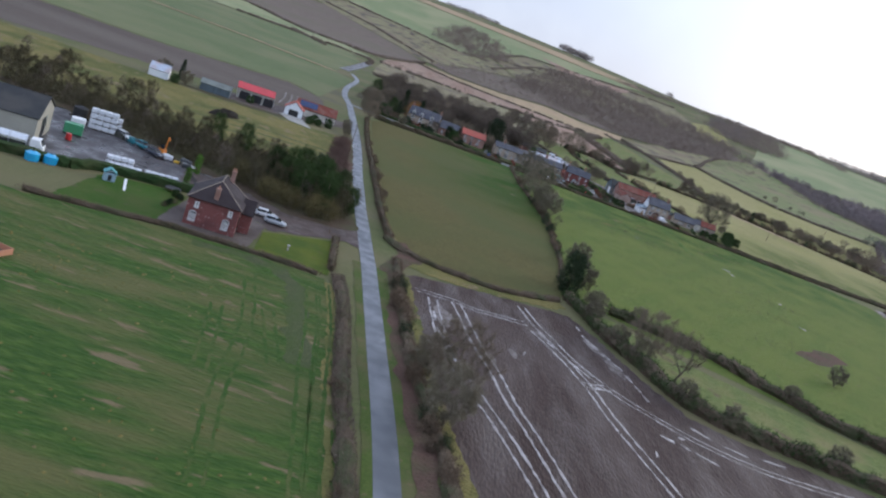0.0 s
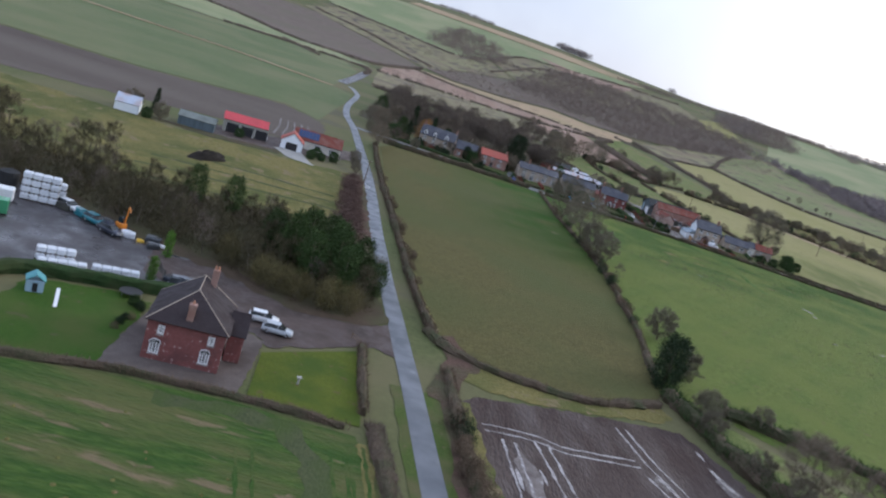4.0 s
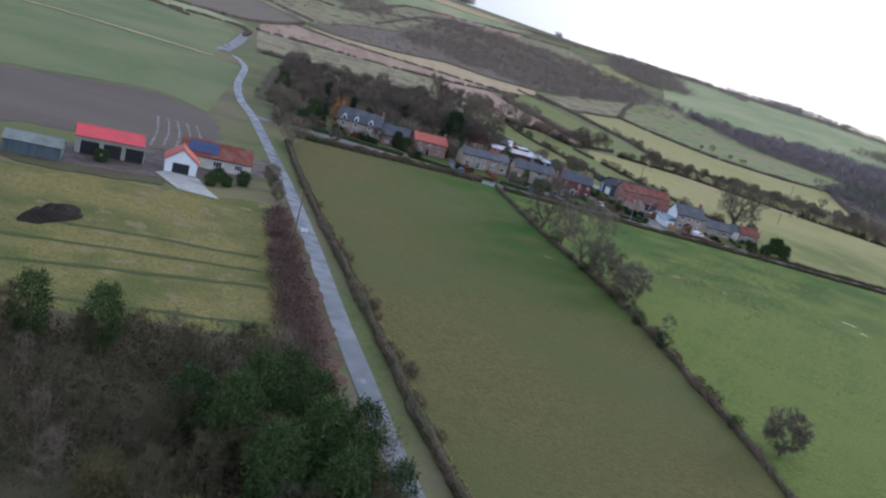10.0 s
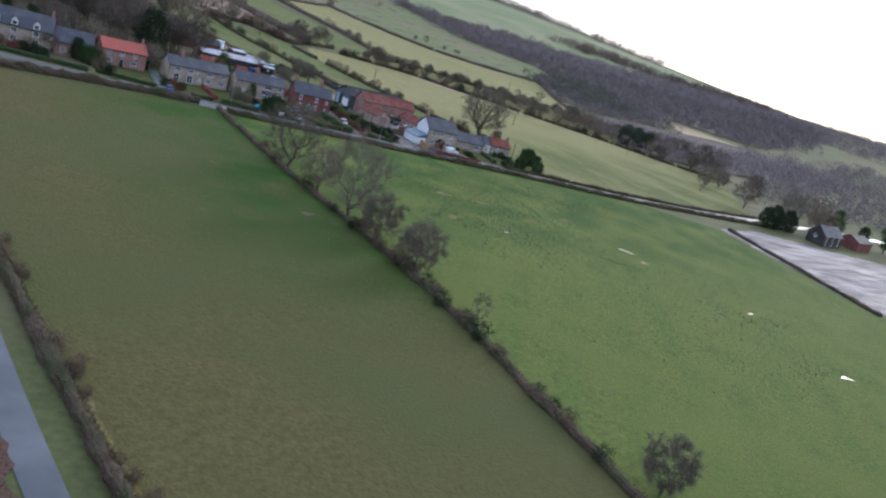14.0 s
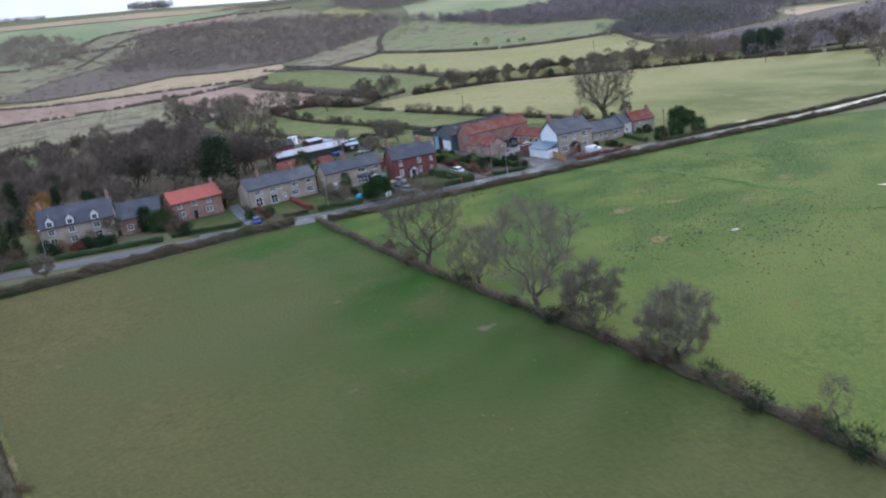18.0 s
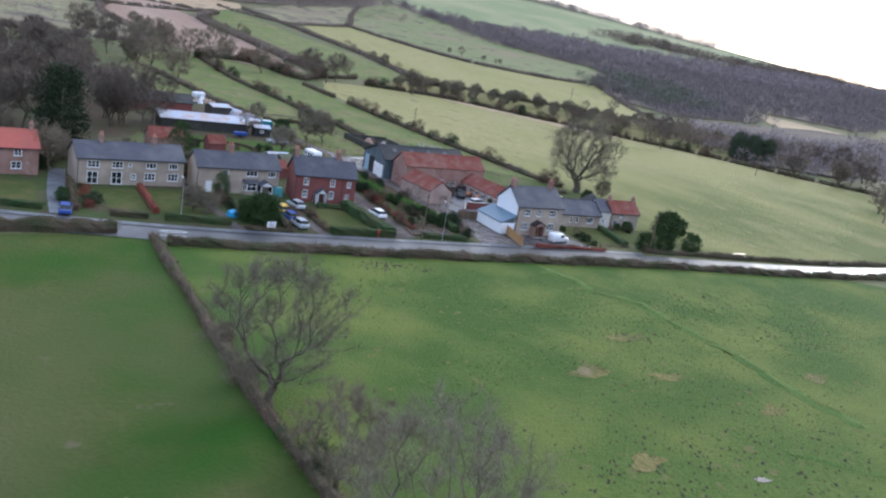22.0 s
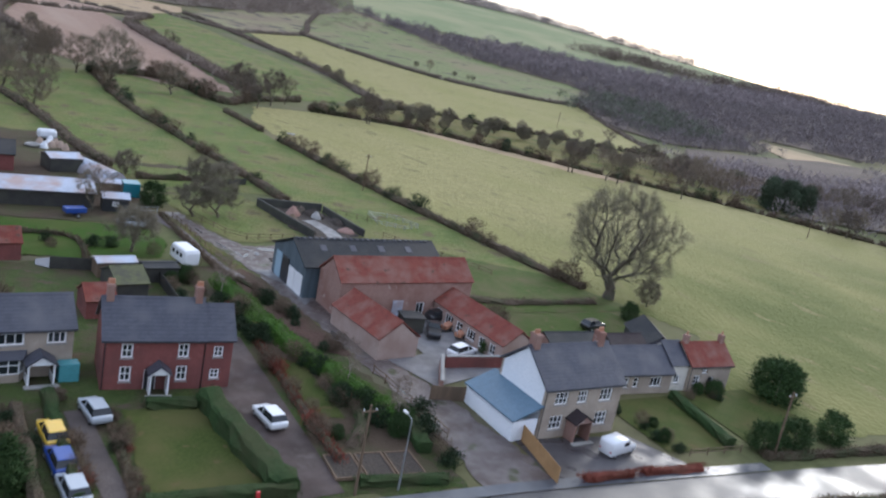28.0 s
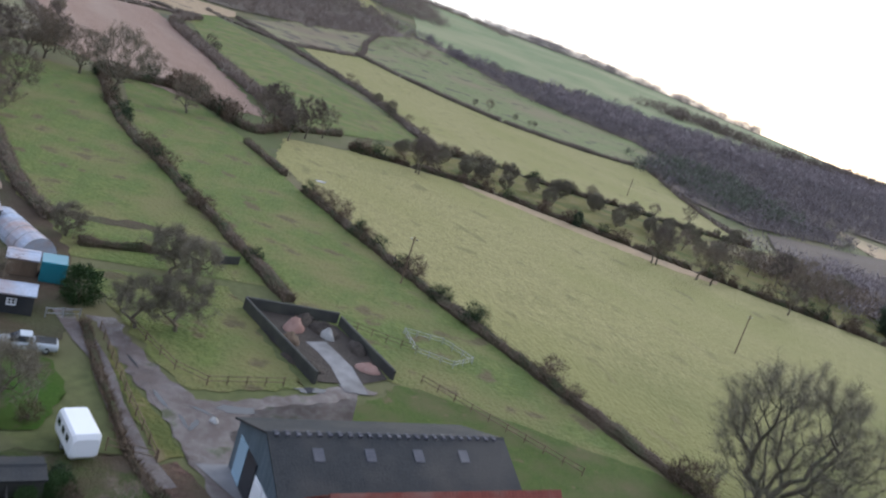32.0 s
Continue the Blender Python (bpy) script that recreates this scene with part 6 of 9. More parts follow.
house("gabled_cottage", 139.8, 378.8, -4, 7.0, 5.0, 3.6, 5.6, "stone", "redtile", "stone cottage with a red tiled roof", gable="stone", front=[(.8, 1.0, 1.2, 1.2), (2.0, 2.5, .9, .8)], doors=[(0, 3.3, 1.0, 2.0)], chims=[(.4, 2.5, 6.7, .6, .6, 1), (6.6, 2.5, 6.7, .6, .6, 1)], group="village houses")
house("stone_terrace", 55.7, 390.0, 3, 14.8, 5.5, 4.7, 6.8, "stone", "slate", "pair of pale stone cottages under a slate roof",
      front=[(4.4, 3.1, 1.1, 1.25), (8.6, 3.2, 2.2, 1.15, (2, 0)), (12.6, 3.2, 1.6, 1.15, (2, 0)), (8.4, .9, 2.2, 1.4, (3, 1)), (4.6, .9, 1.1, 1.3)], doors=[(0, 1.6, 1.1, 2.2, "white")], chims=[(6.4, 2.75, 8.3, 1.0, .6, 2)], group="village houses")
house("stone_terrace", 37, 391.0, 6, 17.2, 6.4, 4.5, 6.5, "stone", "slate", "row of pale stone cottages under a slate roof",
      front=[(1.5, .15, 1.8, 2.2, (1, 1)), (5.3, .15, 1.8, 2.2, (1, 1)), (10.6, .9, 1.9, 1.4, (2, 1)), (14.5, .9, 1.9, 1.4, (2, 1)), (1.5, 2.85, 2.0, 1.25, (2, 1)), (5.3, 2.85, 1.9, 1.25, (2, 1)), (7.9, 3.2, .7, .6, (0, 0)), (10.8, 2.95, 1.8, 1.1, (2, 0)), (14.6, 2.95, 1.6, 1.1, (2, 0)), (8.4, 1.0, .9, 1.1)], chims=[(4.2, 3.2, 7.9, .6, .8, 2), (12.8, 3.2, 7.9, .6, .8, 2)], group="village houses")
house("red_roofed_house", 20.2, 393.8, 6, 11.6, 7, 4.4, 6.6, "oldbrick", "newtile", "brick house with a bright red tiled roof", front=[(1.2, 3, 1.2, 1.2), (4.6, 3, 1.2, 1.2), (8, 3, 1.2, 1.2), (1.2, .9, 1.6, 1.3), (7.6, .9, 1.6, 1.3)], doors=[(0, 4.6, 1.2, 2.1)], chims=[(11, 3.5, 7.8, .6, .6, 1)], group="village houses")
house("dormer_house", -7.0, 395.5, -8, 15, 7.5, 4.8, 8.3, "stone", "slate", "large pale stone house with white dormers", front=[(1.5, 2.9, 1.4, 1.4), (5.6, 2.9, 1.4, 1.4), (10.6, 2.9, 1.4, 1.4), (1.5, .8, 1.6, 1.5), (5.6, .8, 1.6, 1.5), (10.6, .8, 1.6, 1.5)], chims=[(.5, 3.7, 9.6, .6, .8, 2), (14.5, 3.7, 9.6, .6, .8, 2)], group="village houses")
DW = pose(-7.0, 395.5, gz(-7.0, 395.5), 0, 0, -8)
for k, dx in enumerate((1.6, 5.7, 10.7)):
    ob = new("dormer")
    ob.matrix_world = DW @ pose(dx, -.12, 0)
    tagged(ob, "white gabled dormer on the slate roof", "dormer", "house dormers")
    v, f = prism([(-.15, 4.6), (1.35, 4.6), (1.35, 5.9), (.6, 6.8), (-.15, 5.9)], 0, 1.6)
    bit("gable", v, f, "white", ob)
    v, f = box(.15, -.03, 4.75, 1.05, .0, 5.75)
    bit("pane", v, f, "glass", ob)
    v, f = join(box(.1, -.05, 4.7, 1.1, -.03, 4.8), box(.1, -.05, 5.7, 1.1, -.03, 5.8), box(.57, -.05, 4.8, .63, -.03, 5.7))
    bit("frame", v, f, "frame", ob)
    v, f = prism([(-.3, 5.8), (.6, 6.95), (1.5, 5.8), (1.5, 5.95), (.6, 7.12), (-.3, 5.95)], -.2, 2.6)
    bit("roof", v, [tuple(reversed(q)) for q in f], "slate", ob)
house("dark_cottage", 8.6, 393.4, -8, 9, 6.5, 3.6, 6.6, "oldbrick", "slate", "dark brick cottage beside the big house", front=[(1.5, .9, 1.3, 1.3), (5.8, .9, 1.3, 1.3)], group="village houses")

# barns
grey_barn = house("grey_barn", 100.5, 409.6, 2, 21.2, 10.4, 4.6, 6.9, "barnblue", "greysheet", "large blue grey clad barn with sheeted roof", "barn", over=.35, left=[], gut=False, ridge_at=.42)
for k in range(4):
    y0, y1, z0, z1 = 2.2, 3.2, 4.6 + 2.2 * 2.3 / 4.37 + .2, 4.6 + 3.2 * 2.3 / 4.37 + .2
    x0 = 3.0 + k * 4.4
    v = [(x0, y0, z0), (x0 + .9, y0, z0), (x0 + .9, y1, z1), (x0, y1, z1)]
    v += [(p[0], p[1], p[2] + .03) for p in v]
    bit("rooflight", v, [(3, 2, 1, 0), (4, 5, 6, 7), (0, 1, 5, 4), (1, 2, 6, 5), (2, 3, 7, 6), (3, 0, 4, 7)], "slate", grey_barn)
for k in range(24):
    v, f = rounded(.2 + k * .87, 4.02, 6.95, .58 + k * .87, 4.72, 7.12, .04)
    bit("ridge_vent", v, f, "slate", grey_barn)
house("brick_barn", 102.4, 402.9, 2, 20.0, 6.0, 4.9, 7.2, "oldbrick", "redtile", "old brick barn with a clay pantile roof", "barn", front=[(11.5, .2, 1.3, 1.9, (1, 0))], over=.15, gut=False)
house("byre", 107.4, 391.4, 95, 10.8, 5.4, 2.6, 4.5, "palebrick", "redtile", "low brick byre with a pantile roof", "barn", over=.12, gut=False)
house("stable_range", 122.2, 388.2, 92, 15.2, 5.0, 2.6, 4.3, "palebrick", "redtile", "long stone stable range with pantile roof", "barn", back=[(.8, .7, 1.2, 1.4), (2.8, .7, 1.8, 1.4, (2, 0)), (5.4, .7, 1.4, 1.4), (7.8, .7, 1.8, 1.4, (2, 0)), (10.4, .7, 1.2, 1.4), (12.6, .7, 1.2, 1.4)], over=.12, gut=False)

# farm by the lane
M["sheetgreen"] = surface("pale_green_sheet_roof", G(.15, .17, .155), G(.20, .22, .20), .8, .2, G(.12, .13, .115), 3, rough=.6, bump=.2, bump_size=.2, spec=.25)
house("long_outhouse", 124.6, 387.4, -4, 8.8, 5.0, 2.4, 3.5, "oldbrick", "greysheet", "low dark roofed outbuilding behind the house", "outbuilding", gut=False, over=.2)
house("dark_shed", 144.4, 385.4, 62, 8.6, 4.6, 2.2, 3.8, "darkwood", "greysheet", "black roofed timber shed behind the cottages", "shed", gut=False, over=.2)
house("tan_shed", 134.6, 387.2, -4, 5.8, 4.2, 2.2, 3.3, "wood", "slate_brown", "small brown roofed shed behind the cottage", "shed", gut=False, over=.2)
house("slate_wing", 136.9, 379.4, -4, 2.9, 5.6, 3.4, 5.4, "cream", "slate", "slate roofed wing of the red tiled cottage", front=[(.8, 1.0, 1.0, 1.1)], gut=False, over=.15, group="village houses")
house("lane_bungalow", -43.5, 293.4, 8, 14.5, 7, 2.7, 5.2, "cream", "redtile", "white bungalow with red roof and solar panels", front=[(6.5, .8, 2, 1.3, (2, 0)), (11, .8, 1.8, 1.3, (2, 0))], group="farm by the lane")
house("garage", -39.2, 284.6, 98, 6, 6.2, 2.7, 5.0, "render", "newtile", "white garage with an orange tiled roof", doors=[(2, 1.1, 3.4, 2.2)], group="farm by the lane")
# black door leaves fill the open bays, standing for the shade inside
house("red_roofed_barn", -61.8, 281.6, 14, 12.2, 5.0, 3.6, 5.2, "beige", "redmetal", "open fronted barn with a bright red sheet roof", "barn", doors=[(0, .8, 3.6, 2.8), (0, 4.9, 3.6, 2.8), (0, 9.0, 3.6, 2.8)], group="farm by the lane", gut=False)
house("grey_shed", -71.4, 270.8, 8, 9.6, 5.6, 2.4, 3.5, "barnblue", "sheetgreen", "long low shed with pale green grey roof", "shed", group="farm by the lane", gut=False)
house("warehouse", -88.2, 141.8, 15, 24, 15.5, 5.2, 8.2, "beige", "greysheet", "large beige farm warehouse with dark grey roof", "barn", doors=[(3, 4.8, 5.0, 4.4)], gut=False)
house("dark_house", 269, 336, 6, 14, 7, 4.2, 7.4, "darkwood", "slate", "dark roadside house with white windows and gables", front=[(1.5, 2.6, 1.4, 1.2), (6.2, 2.6, 1.4, 1.2), (11, 2.6, 1.4, 1.2), (1.5, .7, 1.6, 1.4), (6.2, .7, 1.6, 1.4), (11, .7, 1.6, 1.4)], left=[(2.2, 2.6, 1.3, 1.3)], chims=[(7, 3.5, 8.6, .7, .7, 2)], gut=False)
house("grey_barn_east", 296, 338, 10, 14, 9, 3.6, 5.6, "brick", "greysheet", "grey roofed brick farm shed", "barn", gut=False)


# ---- village ground ----
drape("yard_track", [(99.5, 361), (108.4, 361.6), (107.4, 372), (106, 380.4), (105, 386), (103.4, 396), (102.6, 410), (101.4, 420.5), (101.2, 424), (104.4, 429.4), (113, 431.4), (120, 434.6), (118, 436.6), (112, 433), (104, 431), (99.4, 430.4), (97, 435.4), (95, 442), (94, 446.4), (91, 446.4), (92.8, 442), (94.2, 433), (96.4, 426), (97.2, 421), (97.6, 416), (98.4, 410), (99.2, 400), (100, 391), (101.2, 380)], "mud", "muddy brown farm track", "track", lift=.09, wave=0.45)
drape("yard_apron", [(97.4, 420), (101.2, 420), (101.6, 409), (100, 407), (99.8, 415)], "apron", "concrete apron before the barn", "yard", lift=.13)
drape("yard_court", [(103.5, 391), (106, 384), (119, 387.5), (119, 403), (108.5, 403), (109, 392)], "apron", "wet concrete farm courtyard", "yard", lift=.12)
strip("track_lane_north", [(94.4, 416.5), (93.3, 421), (92.1, 429), (91.4, 437), (88.6, 447)], 1.9, "mud", "rutted grey track", "track", lift=.13, ragged=.3)
drape("verge_track", [(94, 419.5), (96, 420.2), (97.8, 415.6), (98.6, 408), (99.8, 392), (96.4, 394), (94.4, 404), (93, 412)], "bracken", "dead brown verge between hedge and track", "verge", lift=.12, wave=0.4)
drape("forecourt", [(107.6, 365), (125, 364.3), (122, 370.8), (108, 372.5)], "yard", "grey paved forecourt", "yard", lift=.1)
drape("garden_village", [(20, 374), (34, 371.4), (68, 368.6), (98.6, 366), (100.6, 380), (97.4, 398), (92, 421), (60, 421), (36, 416), (18, 412)], "gardenmix", "rough winter garden grass and bare soil", "garden", lift=.05, wave=0.6)
drape("lawn_brick_house", [(72.8, 369.6), (82, 369.2), (80, 383), (73.4, 383.6)], "lawn_dull", "mossy front lawn", "lawn", lift=.12, wave=0.15)
drape("drive_brick_house", [(83.6, 367.6), (87.6, 367.8), (88.6, 398), (85.2, 399), (81.6, 384.5)], "gravel", "brown gravel drive", "drive", lift=.11)
strip("path_brick_house", [(71.2, 367.6), (70.4, 376), (69.9, 384)], 1.9, "paving", "pale concrete drive", "drive", lift=.12)
drape("garden_long", [(89, 368.4), (97, 367.6), (97.4, 378), (94.6, 392), (92, 404), (90, 404)], "litter", "long planted garden strip", "garden", lift=.08, wave=0.4)
drape("lawn_long", [(89.8, 380), (92.8, 379), (93.2, 390), (90.4, 394)], "lawn_dull", "narrow green lawn", "lawn", lift=.13)
drape("garden_terrace", [(36, 372), (70, 369), (70, 398), (36, 402)], "gardenmix", "rough winter garden grass and bare soil", "garden", lift=.07)
drape("lawn_terrace", [(40, 376), (45.8, 375.4), (46, 389), (40, 389)], "lawn_dull", "small green front lawn", "lawn", lift=.12)
drape("lawn_terrace_east", [(47.5, 375.4), (53.5, 375), (54, 390), (47.5, 390)], "lawn_dull", "small green front lawn", "lawn", lift=.12)
strip("path_terrace", [(57.8, 368), (56.6, 378), (55.2, 392), (54.6, 404)], 1.6, "paving", "narrow path between cottages", "path", lift=.12)
drape("lawn_red_house", [(20, 379), (30.5, 377.2), (31, 390), (21, 392)], "lawn_dull", "sloping front lawn", "lawn", lift=.1)
strip("drive_red_house", [(33, 374), (33.6, 386), (35, 400)], 2.6, "asphalt", "narrow tarmac drive", "drive", lift=.12)
drape("lawn_cottage", [(124.5, 367), (135, 366), (136.5, 378), (124.5, 378)], "lawn_dull", "green cottage lawn", "lawn", lift=.1)
drape("lawn_cottage_east", [(137, 367), (152, 366), (150, 378), (138, 378)], "lawn_dull", "green cottage lawn", "lawn", lift=.1)
drape("lawn_back", [(62, 424), (77, 423), (86, 424), (88.4, 430), (87.6, 435.6), (80, 438.4), (70, 439), (58, 439)], "lawn", "green back garden lawn", "lawn", lift=.1, wave=0.3)
drape("garden_back", [(72, 396), (88, 400), (89, 418), (74, 418)], "gardenmix", "rough winter garden grass and bare soil", "garden", lift=.08, wave=0.4)
drape("grass_behind_barn", [(120, 404), (150, 404), (153, 392), (126, 392)], "verge", "grass behind the stable", "lawn", lift=.09)
drape("grass_orchard", [(94.6, 447), (95.6, 442), (97.6, 435.8), (99.4, 432.2), (103, 432.3), (111.4, 434.2), (110, 446), (109, 460), (92, 460)], "meadow", "mossy orchard grass", "lawn", lift=.08, wave=0.6)
drape("grass_barn_bank", [(119.6, 433.4), (122.8, 436.6), (126, 436.4), (150, 420.6), (157, 404.4), (150, 404.4), (124, 404.4), (118, 421), (113, 430)], "verge", "green bank behind the barn", "lawn", lift=.075, wave=0.3)
drape("verge_track_north", [(93, 441), (94, 433), (96, 426), (96.8, 421), (94.6, 420), (93.2, 429), (92.4, 437)], "rough", "weedy grass strip between two tracks", "verge", lift=.085, wave=0.3)
drape("yard_sheds", [(58, 440), (72, 439.4), (82, 439), (88.6, 440), (91, 452), (90, 470), (85.4, 482), (82, 500), (70, 500), (62, 477)], "litter", "muddy yard among sheds", "yard", lift=.08, wave=0.7)
drape("pond", [(70.5, 420), (72, 418.8), (74, 419.4), (74.4, 421.4), (72.6, 422.6), (70.8, 422)], "water", "small garden pond", "pond", lift=.16)
drape("lawn_farmhouse", [(-51, 125.6), (-42, 127.6), (-35.6, 130), (-36.4, 150.5), (-41, 151), (-51, 147)], "lawn", "bright green garden lawn", "lawn", lift=.1, wave=0.25)
drape("lawn_farm_front", [(-19.4, 132.6), (-6.2, 132.8), (-7.6, 156.4), (-20.4, 145.4)], "lawn_gold", "golden mossy lawn", "lawn", lift=.1)
drape("terrace_farmhouse", [(-36, 129.6), (-20.4, 132), (-20.8, 149), (-36, 158), (-36, 134)], "paving", "stone paved terrace round the farmhouse", "terrace", lift=.09, wave=0.15)
drape("bank_bracken", [(4.2, 172), (6, 158), (8, 160), (12, 164.6), (8, 167)], "bracken", "rusty bracken bank", "ground", lift=.1, wave=0.6)
drape("bank_lane_west", [(-24.5, 272), (-20, 278), (-13, 225), (-11.5, 205), (-16, 205), (-20, 232)], "bracken", "strip of reddish brush beside the lane", "ground", lift=.1, wave=0.7)
strip("verge_bank_east", [(13.5, 40), (13, 76), (9.2, 105), (6.4, 130), (4.4, 156)], 3.2, "bracken", "bank of dead bracken beside the lane", "ground", lift=.12, ragged=.6)
strip("bank_sand", [(-420, 572), (-188, 551), (-128, 550), (-62, 532)], 6, "hilldry", "long sandy field bank", "bank", lift=.25, ragged=1.0)
strip("road_far", [(-61, 572), (-60, 650), (-61, 750)], 7, "yard", "wet pale stretch of the far lane", "road", lift=.25)
drape("yard_lane_front", [(-82, 268), (-62, 266), (-44, 272), (-42, 279), (-66, 270.4)], "litter", "trodden dark ground before the sheds", "yard", lift=.11, wave=0.7)
for k in range(5):
    strip("wheel_track", [(-41 - k * 2.6, 304), (-42.5 - k * 2.6, 322), (-46 - k * 2.4, 340)], .5, "mud", "muddy wheel line across the field", "wheel track", lift=.12, ragged=.15, seed=60 + k)
drape("drive_garage", [(-46.5, 281.2), (-42.4, 274.6), (-41, 272.4), (-33.2, 271.6), (-36, 277), (-38.6, 284), (-44.4, 284.6)], "concrete", "pale concrete garage apron", "drive", lift=.12)
drape("yard_lane_farm", [(-66, 270), (-42, 279), (-24, 300), (-25, 318), (-48, 300), (-68, 286)], "gravel", "gravel farm yard", "yard", lift=.09, wave=0.7)
drape("moor_west", [(-420, 1140), (-247, 1076), (-164, 986), (-110, 976), (-71, 993), (-22, 1104), (-60, 1180), (-116, 1259), (-205, 1371), (-420, 1400)], "heather", "dark purple brown moor strip", "moor", lift=.5)

# drainage lines and tyre tracks
for k, (a, b) in enumerate([((-64, 219), (-22, 231)), ((-66, 209), (-21, 217)), ((-57, 239), (-24, 243)), ((-64, 229), (-23, 237)), ((-60, 200), (-22, 208))]):
    strip("furrow", [a, ((a[0] + b[0]) / 2, (a[1] + b[1]) / 2 + .6), b], 1.1, "worn", "dark drainage furrow in the paddock", "furrow", lift=.1, ragged=.4, seed=k)
TRACKS = [[(9.3, 143), (13, 143.8), (17.3, 144.1), (20.1, 143.2), (25, 144.2), (31.1, 145.7)], [(12.5, 141), (13.9, 126), (15.8, 113.6), (19.9, 102.5), (24.6, 88), (30, 66)], [(17.1, 143.4), (20.4, 124.3), (22.7, 115.2), (24.6, 105.3), (28, 92), (33, 70)],
          [(31.1, 156.5), (33, 148), (35.2, 141.6), (38.8, 132.1), (43.1, 125.2), (48.9, 119.6), (58, 113.8), (70, 111.6), (92, 114)], [(32.5, 142.8), (36.9, 131.7), (39.7, 121.7), (41.4, 112), (44.4, 100), (48, 86)], [(38.4, 122.6), (41, 123.6), (43.4, 125)]]
for k, t in enumerate(TRACKS):
    for d in (-.85, .85):
        strip("tyre_track", off(t, d), .36, "silt", "flooded tyre track in the plough", "tyre track", lift=.10, ragged=.14, step=1.0, seed=k * 2 + (d > 0), kind="structure")
for k, t in enumerate([[(-17, 121), (-13.5, 105), (-12, 95), (-11, 81), (-8, 62)], [(-17.6, 104), (-15.6, 93), (-14, 83)], [(-11.4, 108), (-9, 99), (-7, 91)], [(-8, 126), (-5, 108), (-3.2, 92), (-.4, 73), (2, 55)], [(-6.2, 128), (-3.2, 110), (-1.4, 93), (.8, 74), (3.4, 55)]]):
    for d in (-.8, .8):
        strip("wheel_track", off(t, d), .42, "stripe_dark", "darker wheel line pressed into the grass", "wheel track", lift=.09, ragged=.12, step=1.0, seed=90 + k * 2 + (d > 0), kind="structure")
# a grassy channel winding through the pasture, with its paler bank
CHANNEL = [(103.4, 355), (104.4, 351), (106.5, 348), (105.7, 344.6), (108, 341.6), (111.2, 338), (111.4, 332), (111.8, 326), (112.4, 319), (111.6, 310), (113, 300)]
M["channel"] = surface("lush_channel_grass", G(.036, .090, .010), G(.058, .114, .017), 1.2, .3, G(.075, .125, .022), 4, bump=.8, bump_size=.25, grainy=.5, spec=.16)
M["palebank"] = surface("pale_bank_grass", G(.085, .140, .028), G(.122, .165, .040), 1.4, .3, G(.08, .13, .026), 4, bump=.8, bump_size=.25, grainy=.5, spec=.16)
strip("field_channel", CHANNEL, 1.0, "channel", "dark lush grass channel in the pasture", "channel", lift=.10, ragged=.55, step=1.2, seed=5)
strip("field_bank", off(CHANNEL, -1.1), .9, "palebank", "paler grass bank beside the channel", "bank", lift=.095, ragged=.5, step=1.2, seed=6)
for k, line in enumerate([[(118, 346), (119.4, 341), (123, 337), (124, 332)], [(96, 298), (104, 292), (110, 286), (118, 280)]]):
    strip("field_channel", line, .55, "channel", "faint darker hollow across the pasture", "channel", lift=.10, ragged=.4, step=1.5, seed=11 + k)
strip("margin_lane_field", [(3.6, 171), (-.8, 193), (-3.6, 212), (-7.2, 237), (-11.2, 264), (-14.5, 290), (-17.8, 318), (-20.6, 348)], .7, "rough", "strip of pale dead grass at the field edge", "verge", lift=.12, ragged=.25, step=1.2, seed=31)
for x, y, w, h, t in [(99.7, 326.7, 4.5, 2.2, 20), (95.5, 315.6, 3, 1.6, 0), (85.6, 318.3, 4, 2, -20), (120, 312, 3.4, 1.6, 10), (104, 306, 3, 1.5, 30), (78, 300, 3, 2, 0)]:
    drape("bare_patch", [(x + w * math.cos(a) * (.7 + .3 * math.sin(3 * a + x)), y + h * math.sin(a) * (.7 + .3 * math.cos(2 * a + y))) for a in np.linspace(0, 5.8, 15)], "rough", "yellowed worn patch in the pasture", "ground", lift=.105, wave=.35)
rp = random.Random(4)


def puddle(x, y, w, h, turn, label="shallow puddle in the field", mat="water", lift=.11):
    pts = []
    for i in range(12):
        a = 2 * math.pi * i / 12
        k = rp.uniform(.6, 1.15)
        q = Matrix.Rotation(radians(turn), 2) @ Vector((math.cos(a) * w / 2 * k, math.sin(a) * h / 2 * k))
        pts.append((x + q.x, y + q.y))
    drape("puddle", pts, mat, label, "puddle", lift=lift, kind="")


for x, y, w, h, t in [(124.5, 293, 4.6, 1.3, -50), (123.6, 286, 2.4, .9, -45), (88.4, 294.6, 2.4, .9, -20), (128.4, 234.6, 3.2, .9, -30), (115.4, 256.4, 1.6, .5, -20), (146, 532, 3.5, 2.2, 0), (164, 364, 5, 1.2, 5), (191, 358.6, 5, 1.2, 5), (132, 261, 3, 1, 10), (112, 434, 4, 1.4, 10), (98.5, 426, 2.5, .8, 60), (103, 429, 4, 1.6, 0), (100, 398, 3, .7, 85), (101.5, 384, 3, .7, 85), (117, 436, 3, 1.2, 20), (96.2, 430, 3.4, .5, 106), (97.6, 426.4, 2.6, .5, 100), (99.6, 428.4, 3, .5, 140), (94.6, 437, 3, .35, 106), (92.4, 426, 3, .35, 100), (91.4, 434, 3, .3, 98)]:
    puddle(x, y, w, h, t)
